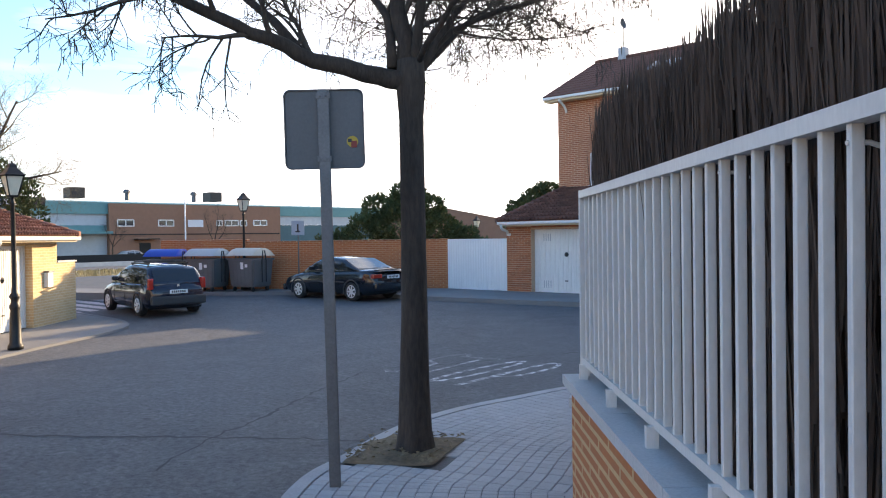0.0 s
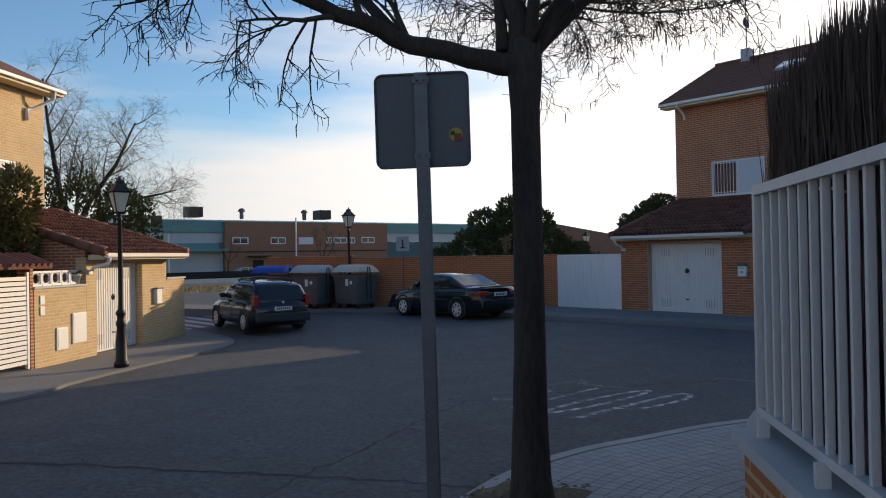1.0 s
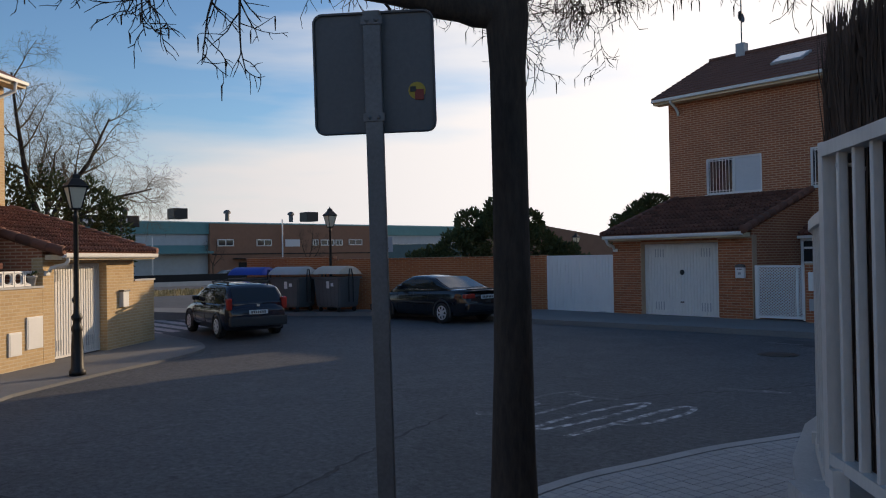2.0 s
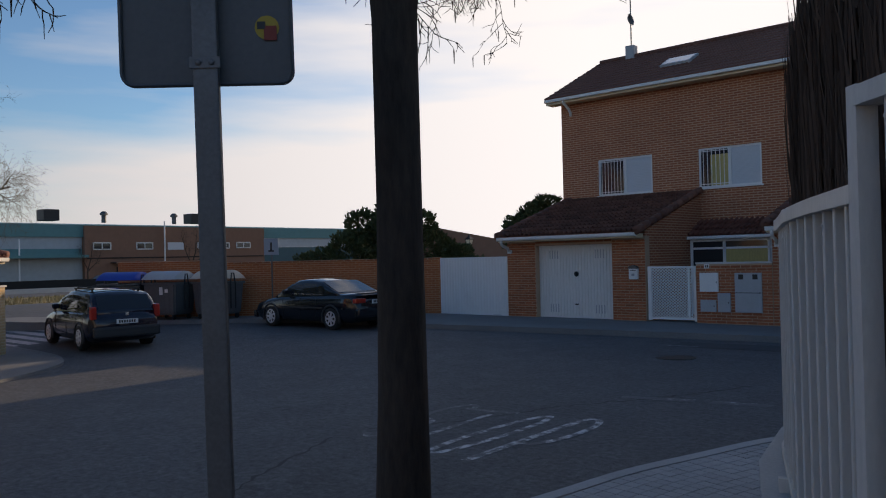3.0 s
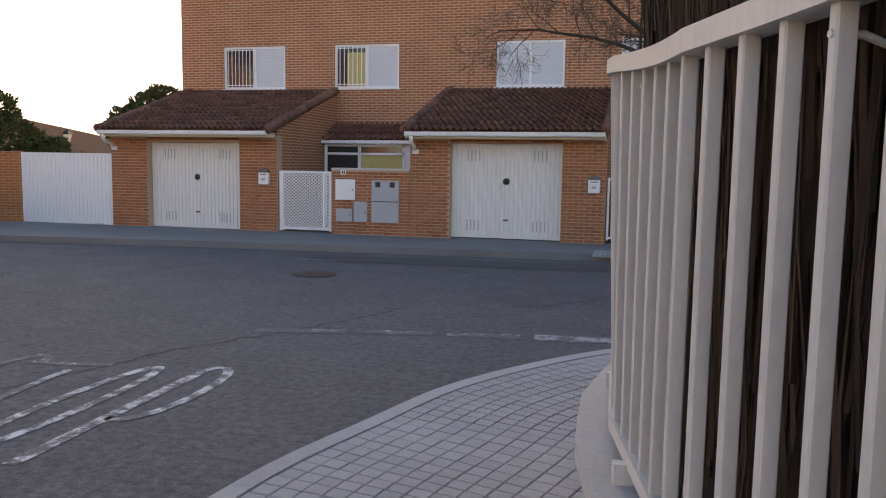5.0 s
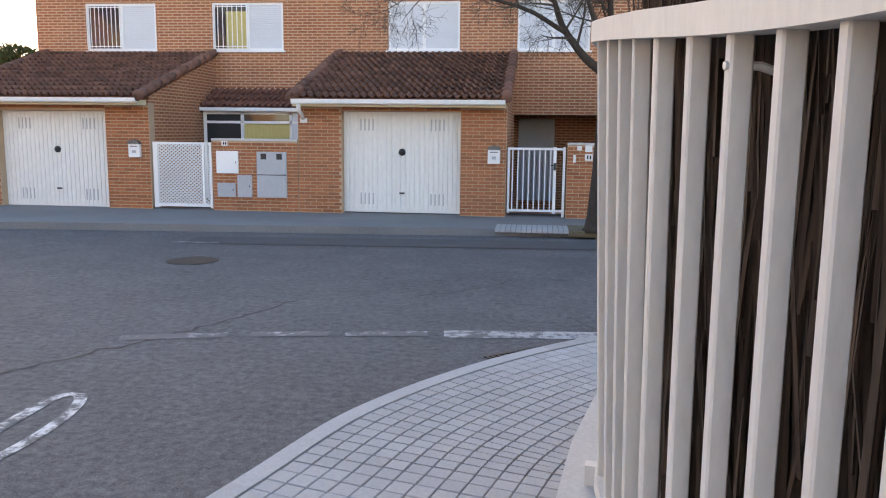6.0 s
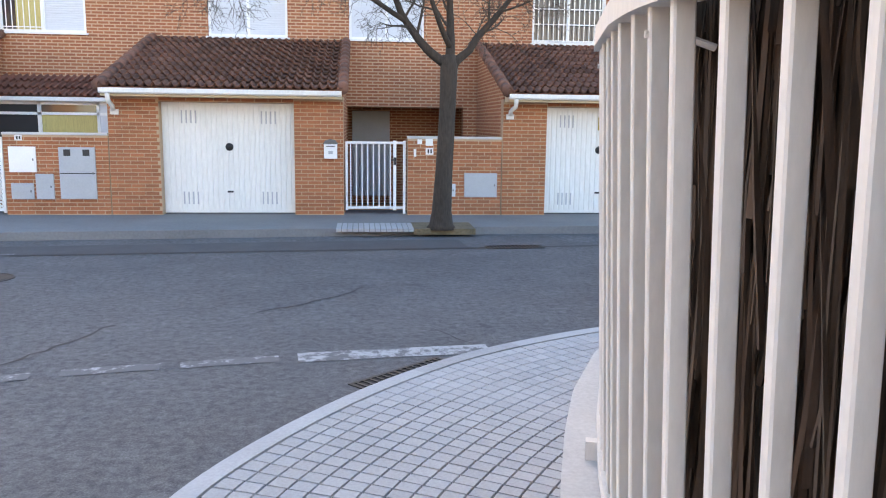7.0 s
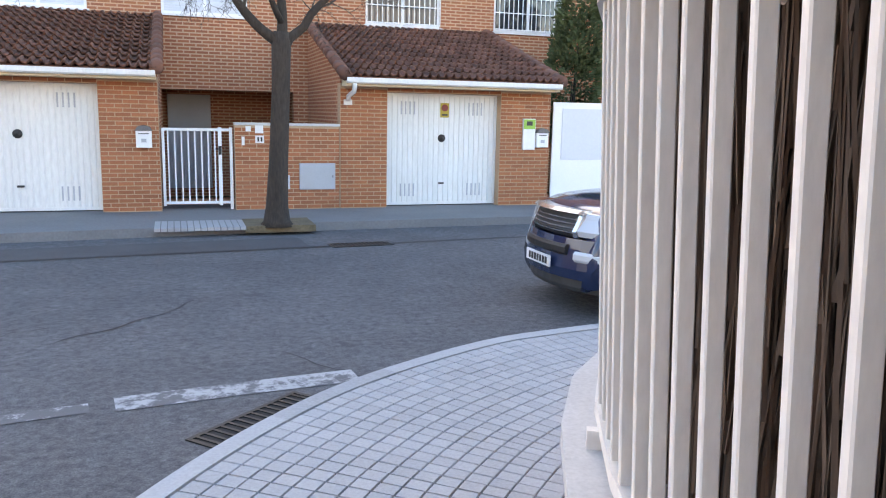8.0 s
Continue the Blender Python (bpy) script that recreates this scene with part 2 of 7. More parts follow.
# ---- builders ----
def obj(name, bm, mat, smooth=False):
    """A bmesh as one mesh object, with flat wall coordinates in metres."""
    bm.normal_update()
    lay = bm.loops.layers.uv.new("metres")
    for f in bm.faces:
        n = f.normal
        flat = abs(n.z) > 0.75
        h = math.hypot(n.x, n.y) or 1.0
        for lp in f.loops:
            c = lp.vert.co
            lp[lay].uv = (c.x, c.y) if flat else ((-n.y * c.x + n.x * c.y) / h, c.z)
        f.smooth = smooth
    me = bpy.data.meshes.new(name)
    bm.to_mesh(me)
    bm.free()
    for one in mat if isinstance(mat, (list, tuple)) else [mat]:
        me.materials.append(one)
    return new(name, me)


def part(name, bm, mat, parent, label="", smooth=False):
    ob = obj(name, bm, mat, smooth)
    ob.parent = parent
    return tagged(ob, label)


def base(name, label, category, m=None, group="", kind=""):
    """An Empty at the foot of a thing, that carries its parts."""
    ob = new(name)
    ob.empty_display_size = 0.2
    if m is not None:
        ob.matrix_world = m
    return tagged(ob, label, category, group, kind)


def box(bm, x0, y0, z0, x1, y1, z1, bevel=0.0, m=None):
    vs = bmesh.ops.create_cube(bm, size=1.0)["verts"]
    t = Matrix.Translation(((x0 + x1) / 2, (y0 + y1) / 2, (z0 + z1) / 2)) @ Matrix.Diagonal((x1 - x0, y1 - y0, z1 - z0, 1))
    bmesh.ops.transform(bm, matrix=(m @ t) if m is not None else t, verts=vs)
    if bevel:
        es = list({e for v in vs for e in v.link_edges})
        bmesh.ops.bevel(bm, geom=es, offset=bevel, segments=2, affect="EDGES", profile=0.6)
    return bm


def boxes(*rows, bevel=0.0):
    bm = bmesh.new()
    for r in rows:
        box(bm, *r, bevel=bevel)
    return bm


def tube(bm, pts, radii, sides=8, cap=True):
    """A round tube along points, with a radius at each."""
    rings, pts = [], [Vector(p) for p in pts]
    for i, p in enumerate(pts):
        d = (pts[min(i + 1, len(pts) - 1)] - pts[max(i - 1, 0)]).normalized()
        a = d.orthogonal().normalized() if i == 0 else (rings_a - d * rings_a.dot(d)).normalized()
        rings_a, b = a, d.cross(a)
        r = radii[i] if isinstance(radii, (list, tuple)) else radii
        rings.append([bm.verts.new(p + r * (math.cos(k * 2 * math.pi / sides) * a + math.sin(k * 2 * math.pi / sides) * b)) for k in range(sides)])
    for r0, r1 in zip(rings, rings[1:]):
        for k in range(sides):
            bm.faces.new((r0[k], r0[(k + 1) % sides], r1[(k + 1) % sides], r1[k]))
    if cap:
        bm.faces.new(rings[0][::-1])
        bm.faces.new(rings[-1])
    return bm


def turned(bm, profile, sides=16, at=(0, 0, 0), twist=0.0):
    """A lathe form about the upright axis from (radius, height) rows."""
    rings = [[bm.verts.new((at[0] + r * math.cos(twist + k * 2 * math.pi / sides), at[1] + r * math.sin(twist + k * 2 * math.pi / sides), at[2] + z)) for k in range(sides)] for r, z in profile]
    for r0, r1 in zip(rings, rings[1:]):
        for k in range(sides):
            bm.faces.new((r0[k], r0[(k + 1) % sides], r1[(k + 1) % sides], r1[k]))
    bm.faces.new(rings[0][::-1])
    bm.faces.new(rings[-1])
    return bm


def prism(bm, poly, z0, z1):
    """An upright slab over a flat outline, (x, y) corners in turn; z0, z1 numbers or functions of x, y."""
    f0 = z0 if callable(z0) else (lambda x, y: z0)
    f1 = z1 if callable(z1) else (lambda x, y: z1)
    lo, hi = [bm.verts.new((x, y, f0(x, y))) for x, y in poly], [bm.verts.new((x, y, f1(x, y))) for x, y in poly]
    n = len(poly)
    bm.faces.new(lo[::-1])
    bm.faces.new(hi)
    for k in range(n):
        bm.faces.new((lo[k], lo[(k + 1) % n], hi[(k + 1) % n], hi[k]))
    bmesh.ops.recalc_face_normals(bm, faces=bm.faces)
    return bm


def extruded(bm, poly, d, m=None):
    """A slab from an outline in local x, z, thick by d along local y."""
    a = [bm.verts.new((x, 0, z)) for x, z in poly]
    b = [bm.verts.new((x, d, z)) for x, z in poly]
    n = len(poly)
    bm.faces.new(a)
    bm.faces.new(b[::-1])
    for k in range(n):
        bm.faces.new((a[k], b[k], b[(k + 1) % n], a[(k + 1) % n]))
    if m is not None:
        bmesh.ops.transform(bm, matrix=m, verts=a + b)
    bmesh.ops.recalc_face_normals(bm, faces=bm.faces)
    return bm


def ease(v):
    v = min(1.0, max(0.0, v))
    return v * v * (3 - 2 * v)


def fall(x, y):
    """How far the ground drops towards the lower side street."""
    return -0.24 * ease((-9 - x) / 8) * ease((17 - y) / 5)


def road_z(x, y):
    return -0.14 + fall(x, y)


def curve_through(pts, step=0.1):
    """Points every step along a smooth line through the given ones."""
    P, out = [Vector((*p, 0)) for p in pts], []
    P = [2 * P[0] - P[1]] + P + [2 * P[-1] - P[-2]]
    for i in range(1, len(P) - 2):
        for k in range(40):
            t = k / 40
            out.append(0.5 * (2 * P[i] + (P[i + 1] - P[i - 1]) * t + (2 * P[i - 1] - 5 * P[i] + 4 * P[i + 1] - P[i + 2]) * t * t + (3 * P[i] - P[i - 1] - 3 * P[i + 1] + P[i + 2]) * t ** 3))
    out.append(P[-2])
    res, left = [out[0]], step
    for a, b in zip(out, out[1:]):
        d = (b - a).length
        while d >= left:
            a = a + (b - a) * (left / d)
            d, left = (b - a).length, step
            res.append(a.copy())
        left -= d
    return res


def panels(pts, step=0.1):
    """Points every step along a chain of straight stretches."""
    out = []
    for a, b in zip(pts, pts[1:]):
        a, b = Vector((*a, 0)), Vector((*b, 0))
        n = max(1, round((b - a).length / step))
        out += [a.lerp(b, i / n) for i in range(n)]
    return out + [Vector((*pts[-1], 0))]


def normals_of(line):
    """To the right of the way along a line."""
    out = []
    for i in range(len(line)):
        d = (line[min(i + 1, len(line) - 1)] - line[max(i - 1, 0)]).normalized()
        out.append(Vector((d.y, -d.x, 0)))
    return out


# ---- ground, roads, pavements ----
def make_ground():
    bm = bmesh.new()
    rs = [0, 10, 20, 30, 45, 70, 110, 180, 300, 600, 1500, 4000]
    n = 48
    rings = []
    for r in rs[1:]:
        rings.append([bm.verts.new((-10 + r * math.cos(k * 2 * math.pi / n), 15 + r * math.sin(k * 2 * math.pi / n), -0.55)) for k in range(n)])
    mid = bm.verts.new((-10, 15, -0.55))
    for k in range(n):
        bm.faces.new((mid, rings[0][k], rings[0][(k + 1) % n]))
    for a, b in zip(rings, rings[1:]):
        for k in range(n):
            bm.faces.new((a[k], b[k], b[(k + 1) % n], a[(k + 1) % n]))
    return tagged(obj("ground", bm, M["earth"]), "bare dry earth reaching to the horizon", "ground", kind="structure")


make_ground()


def make_road():
    bm = bmesh.new()
    xs = np.arange(-46, 31, 1.0)
    ys = np.arange(-30, 26, 1.0)
    grid = [[bm.verts.new((x, y, road_z(x, y))) for x in xs] for y in ys]
    for j in range(len(ys) - 1):
        for i in range(len(xs) - 1):
            bm.faces.new((grid[j][i], grid[j][i + 1], grid[j + 1][i + 1], grid[j + 1][i]))
    return tagged(obj("road", bm, M["asphalt"], True), "worn grey asphalt road at a street junction", "road", kind="structure")


make_road()

# near pavement: its kerb line, and the line of the plinth wall beside it
KERB = curve_through([(-0.6, 0.4), (-2.6, 2.6), (-4.66, 4.93), (-5.16, 5.94), (-5.52, 6.93), (-5.62, 7.9), (-5.5, 8.8), (-5.38, 9.6), (-5.15, 10.4), (-4.85, 11.35), (-4.32, 12.25), (-3.69, 13.0), (-3.0, 13.58), (-2.0, 14.12), (-1.2, 14.32), (0.4, 14.5), (3.0, 14.55), (12.0, 14.55)], 0.118)
FENCE_1 = [(1.9, 0.75), (-2.65, 5.768)]
# the lower fence goes round the corner in short straight panels
FENCE_2 = panels([(-2.645, 5.775), (-3.105, 6.68), (-3.385, 7.42), (-3.53, 8.15), (-3.55, 8.62), (-3.49, 9.03), (-3.40, 9.42), (-3.29, 9.8), (-3.165, 10.17), (-2.955, 10.62), (-2.72, 11.0), (-2.36, 11.35), (-1.85, 11.68), (-1.2, 11.9), (0.2, 12.0), (9.0, 12.0)], 0.0258)


def make_pavement():
    right = normals_of(KERB)
    # bedding under the tiles
    inner = [Vector((1.9, 0.75, 0)), Vector((-2.5, 5.62, 0))] + FENCE_2[::20]
    outer = KERB[::3]
    bm = bmesh.new()
    def slab(pts, z):
        return [bm.verts.new((p.x, p.y, z)) for p in pts]
    loop = [(p.x, p.y) for p in outer] + [(p.x, p.y) for p in reversed(inner)]
    prism(bm, loop, -0.30, -0.012)
    bmesh.ops.triangulate(bm, faces=[f for f in bm.faces if len(f.verts) > 4])
    pav = tagged(obj("pavement", bm, M["mortar"]), "pavement of small grey tiles with dark joints round a street corner", "pavement", kind="structure")
    return pav


PAVEMENT = make_pavement()


def strip(line, off0, off1, z0, z1, nr=None):
    """A curved bar along a line between two offsets to its right."""
    bm = bmesh.new()
    nr = nr or normals_of(line)
    rows = []
    for p, n in zip(line, nr):
        a, b = p + n * off0, p + n * off1
        rows.append([bm.verts.new((q.x, q.y, z)) for q, z in ((a, z0), (a, z1), (b, z1), (b, z0))])
    for r, s in zip(rows, rows[1:]):
        for k in range(4):
            bm.faces.new((r[k], s[k], s[(k + 1) % 4], r[(k + 1) % 4]))
    bm.faces.new(rows[0][::-1])
    bm.faces.new(rows[-1])
    bmesh.ops.recalc_face_normals(bm, faces=bm.faces)
    return bm


# far pavement in front of the houses, and the one along the garden wall and the other corner
FAR_KERB = curve_through([(14, 21.5), (0, 21.25), (-6.5, 20.8), (-12.2, 20.3), (-16, 19.8), (-17.6, 19.75), (-19.2, 19.8), (-21.5, 19.55), (-23.3, 18.6), (-25.5, 17.0), (-29.0, 14.4), (-33.0, 13.6)], 0.5)


def pavement_along(name, line, back, top, label):
    loop = [(p.x, p.y) for p in line] + back
    bm = bmesh.new()
    prism(bm, loop, -0.5, top)
    bmesh.ops.triangulate(bm, faces=[f for f in bm.faces if len(f.verts) > 4])
    return tagged(obj(name, bm, M["paving_far"]), label, "pavement", kind="structure")


pavement_along("pavement_far", FAR_KERB, [(-32.5, 15.2), (-28.9, 16.6), (-19.2, 23.3), (14, 23.3)], -0.01, "grey concrete pavement in front of the houses")
kb = part("kerb", strip(FAR_KERB, -0.12, -0.002, -0.5, -0.005), M["paving_far"], bpy.data.objects["pavement_far"], "low concrete kerb")

LEFT_KERB = curve_through([(-9.0, -6.0), (-11.5, 0.0), (-14.4, 4.86), (-15.9, 6.2), (-17.4, 8.0), (-18.9, 10.2), (-20.4, 11.4), (-23.5, 11.9), (-33.0, 12.0)], 0.5)
bmk = bmesh.new()
prism(bmk, [(p.x, p.y) for p in LEFT_KERB] + [(-33.0, 9.5), (-23.2, 10.8), (-19.4, 6.6), (-13.0, 0.0), (-11.0, -6.0)], -0.7, lambda x, y: road_z(x, y) + 0.05)
bmesh.ops.triangulate(bmk, faces=[f for f in bmk.faces if len(f.verts) > 4])
lp = tagged(obj("pavement_corner", bmk, M["paving_far"]), "sunlit pavement of the opposite corner", "pavement", kind="structure")
bmk = bmesh.new()
ln_, nr_ = LEFT_KERB, normals_of(LEFT_KERB)
rows_ = []
for p, n in zip(ln_, nr_):
    a, b = p + n * -0.002, p + n * 0.12
    z = road_z(p.x, p.y)
    rows_.append([bmk.verts.new((q.x, q.y, zz)) for q, zz in ((a, z - 0.2), (a, z + 0.058), (b, z + 0.058), (b, z - 0.2))])
for r, s in zip(rows_, rows_[1:]):
    for k in range(4):
        bmk.faces.new((r[k], s[k], s[(k + 1) % 4], r[(k + 1) % 4]))
bmesh.ops.recalc_face_normals(bmk, faces=bmk.faces)
part("kerb", bmk, M["paving_far"], lp, "pale concrete kerb")


# ---- plinth wall with stone cap, fence on it ----
def soft_normals(line, reach=10):
    """Normals of a chain of stretches, eased round its corners."""
    n = len(line)
    out = []
    for i in range(n):
        d = (line[min(i + reach, n - 1)] - line[max(i - reach, 0)]).normalized()
        out.append(Vector((d.y, -d.x, 0)))
    return out


def make_plinth():
    top = base("plinth_wall", "low ribbed orange brick wall with grey stone cap under the fence", "wall", kind="structure")
    d = (Vector((*FENCE_1[1], 0)) - Vector((*FENCE_1[0], 0))).normalized()
    out = Vector((-d.y, d.x, 0))                  # towards the street
    a, b = Vector((*FENCE_1[0], 0)), Vector((*FENCE_1[1], 0))
    bm = bmesh.new()
    prism(bm, [tuple((a + out * 0.08)[:2]), tuple((b + out * 0.08 + d * 0.05)[:2]), tuple((b - out * 0.16 + d * 0.05)[:2]), tuple((a - out * 0.16)[:2])], -0.3, 0.905)
    part("wall", bm, M["plinth"], top)
    # stones of the cap
    n = 6
    L = (b - a).length + 0.10
    for i in range(n):
        p, q = a + d * (L * i / n + 0.003), a + d * (L * (i + 1) / n - 0.003)
        bm = bmesh.new()
        prism(bm, [tuple((p + out * 0.13)[:2]), tuple((q + out * 0.13)[:2]), tuple((q - out * 0.17)[:2]), tuple((p - out * 0.17)[:2])], 0.905, 0.965)
        part("cap_stone", bm, M["cap"], top)
    part("wall", strip(FENCE_2[2:], -0.06, 0.16, -0.3, 0.755), M["plinth"], top)
    way = soft_normals(FENCE_2)
    for i in range(2, min(len(FENCE_2) - 26, 420), 24):
        seg, nrm = FENCE_2[i:i + 25:2], way[i:i + 25:2]
        part("cap_stone", strip(seg, -0.118, 0.17, 0.755, 0.815, nrm), M["cap"], top)
    return top


make_plinth()


def square_bar(bm, p, d, w, dep, z0, z1):
    """An upright bar at p: w along the fence way d, dep across it."""
    o = Vector((-d.y, d.x, 0))
    q = [p + d * (sx * w / 2) + o * (sy * dep / 2) for sx, sy in ((-1, -1), (1, -1), (1, 1), (-1, 1))]
    prism(bm, [(v.x, v.y) for v in q], z0, z1)


def make_fence(name, line, zb, top_of, pitch, label, feet, lean_of=lambda p: 0.0):
    """A bar fence along a line; lean_of: how far its top stands out over the street."""
    top = base(name, label, "fence", Matrix.Identity(4))
    nrm = soft_normals(line, 2)
    part("bottom_rail", strip(line, -0.0225, 0.0225, zb, zb + 0.04, nrm), M["fence"], top)
    bmr = bmesh.new()
    rr = []
    for p, n in zip(line, nrm):
        c = p - n * lean_of(p)
        a, b, z = c - n * 0.031, c + n * 0.031, top_of(p)
        rr.append([bmr.verts.new((q.x, q.y, zz)) for q, zz in ((a, z - 0.045), (a, z), (b, z), (b, z - 0.045))])
    for r, s in zip(rr, rr[1:]):
        for q in range(4):
            bmr.faces.new((r[q], s[q], s[(q + 1) % 4], r[(q + 1) % 4]))
    bmr.faces.new(rr[0][::-1])
    bmr.faces.new(rr[-1])
    bmesh.ops.recalc_face_normals(bmr, faces=bmr.faces)
    part("top_rail", bmr, M["fence"], top)
    picks, gone = [], 0.0
    for i in range(1, len(line) - 1):
        gone += (line[i] - line[i - 1]).length
        if gone >= pitch - 0.008:
            picks.append(i)
            gone = 0.0
    for n, i in enumerate(picks):
        d = (line[i + 1] - line[i - 1 if i else 0]).normalized()
        bm = bmesh.new()
        square_bar(bm, line[i], d, 0.021, 0.032, zb + 0.04, top_of(line[i]) - 0.04)
        out = nrm[i] * lean_of(line[i])
        for v in bm.verts:
            if v.co.z > zb + 0.5:
                v.co -= out
        bmesh.ops.bevel(bm, geom=[e for e in bm.edges if abs(e.verts[0].co.z - e.verts[1].co.z) > 0.5], offset=0.003, segments=1, affect="EDGES")
        part("bar", bm, M["fence"], top)
        if n % feet == 2:
            bm = bmesh.new()
            square_bar(bm, line[i] - nrm[i] * 0.03, d, 0.035, 0.05, zb - 0.085, zb + 0.01)
            part("foot", bm, M["fence"], top)
            # a short bent hook below the top rail holds the screen
            bm = bmesh.new()
            c = line[i] - out
            z = top_of(line[i]) - 0.085
            tube(bm, [c + Vector((0, 0, z)) - nrm[i] * 0.02, c + Vector((0, 0, z)) + nrm[i] * 0.03, c + Vector((0, 0, z - 0.02)) + nrm[i] * 0.09], 0.006, 6)
            part("hook", bm, M["fence"], top)
    return top


def straight(a, b, step):
    a, b = Vector((*a, 0)), Vector((*b, 0))
    n = round((b - a).length / step)
    return [a + (b - a) * (i / n) for i in range(n + 1)]


line1 = straight(FENCE_1[0], FENCE_1[1], 0.0262)
make_fence("fence", line1, 1.045, lambda p: 2.12, 0.131, "cream-painted steel bar fence on a stone-capped wall", 6)
bm = bmesh.new()
square_bar(bm, line1[-1] + Vector((-0.012, 0.012, 0)), (line1[-1] - line1[-2]).normalized(), 0.042, 0.05, 0.966, 2.125)
part("end_post", bm, M["fence"], bpy.data.objects["fence"])
make_fence("fence_lower", FENCE_2[2:], 0.86, lambda p: 1.905 - 0.02 * ease(p.y - 6.2) + 0.11 * ease((p.y - 7.4) / 1.6) + 0.085 * ease((p.y - 9.4) / 1.2), 0.128, "cream-painted steel bar fence bending round the corner", 7,
           lambda p: 0.045 * ease((p.y - 7.6) / 1.3))


# ---- row of brick houses ----
F = 22.9            # plane of the garage fronts and garden walls
FAC = 26.5          # plane of the upper facade
XL, XR = -16.7, 15.0


def holed_wall(name, x0, x1, z0, z1, y, thick, holes, mat, parent):
    """A wall facing the street (-y), cut by rectangular openings (x0, x1, z0, z1)."""
    xs = sorted({x0, x1, *[h[0] for h in holes], *[h[1] for h in holes]})
    zs = sorted({z0, z1, *[h[2] for h in holes], *[h[3] for h in holes]})
    bm = bmesh.new()
    def solid(i, j):
        if not (0 <= i < len(xs) - 1 and 0 <= j < len(zs) - 1):
            return False
        cx, cz = (xs[i] + xs[i + 1]) / 2, (zs[j] + zs[j + 1]) / 2
        return not any(h[0] < cx < h[1] and h[2] < cz < h[3] for h in holes)
    def quad(*c):
        bm.faces.new([bm.verts.new(v) for v in c])
    for i in range(len(xs) - 1):
        for j in range(len(zs) - 1):
            if not solid(i, j):
                continue
            a, b, c, d, e = xs[i], xs[i + 1], zs[j], zs[j + 1], y + thick
            quad((a, y, c), (b, y, c), (b, y, d), (a, y, d))
            quad((b, e, c), (a, e, c), (a, e, d), (b, e, d))
            if not solid(i - 1, j):
                quad((a, e, c), (a, y, c), (a, y, d), (a, e, d))
            if not solid(i + 1, j):
                quad((b, y, c), (b, e, c), (b, e, d), (b, y, d))
            if not solid(i, j - 1):
                quad((a, e, c), (b, e, c), (b, y, c), (a, y, c))
            if not solid(i, j + 1):
                quad((a, y, d), (b, y, d), (b, e, d), (a, e, d))
    bmesh.ops.remove_doubles(bm, verts=bm.verts, dist=0.0005)
    return part(name, bm, mat, parent)


def roof_tile_mesh(name, w, l, mat, t=0.052, waves=2):
    """One interlocking tile, with rounded rolls, its long side up the slope (+y)."""
    bm = bmesh.new()
    n = 6 * waves
    prof = [(w * k / n, 0.056 * max(0.0, math.sin(k / n * waves * 2 * math.pi)) ** 0.8 - 0.012 * max(0.0, -math.sin(k / n * waves * 2 * math.pi))) for k in range(n + 1)]
    front = [bm.verts.new((x, 0, z + t)) for x, z in prof]
    lip = [bm.verts.new((x, 0.004, z + t - 0.018)) for x, z in prof]
    under = [bm.verts.new((x, 0.075, z * 0.6 - 0.010)) for x, z in prof]
    back = [bm.verts.new((x, l, z - 0.004)) for x, z in prof]
    for k in range(n):
        bm.faces.new((front[k], front[k + 1], back[k + 1], back[k]))
        bm.faces.new((lip[k + 1], front[k + 1], front[k], lip[k]))
        bm.faces.new((under[k + 1], lip[k + 1], lip[k], under[k]))
    bm.normal_update()
    for f in bm.faces:
        f.smooth = abs(f.normal.z) > 0.5
    me = bpy.data.meshes.new(name)
    bm.to_mesh(me)
    bm.free()
    me.materials.append(mat)
    return me


def slope_pose(x0, y0, z0, y1, z1):
    """A frame on a roof plane that climbs towards +y: local x along the eave, local y up the slope."""
    ang = math.atan2(z1 - z0, y1 - y0)
    return Matrix.Translation((x0, y0, z0)) @ Matrix.Rotation(ang, 4, "X"), math.hypot(y1 - y0, z1 - z0)


TILE_JOBS = []       # roof stretches tiled at the end of the file


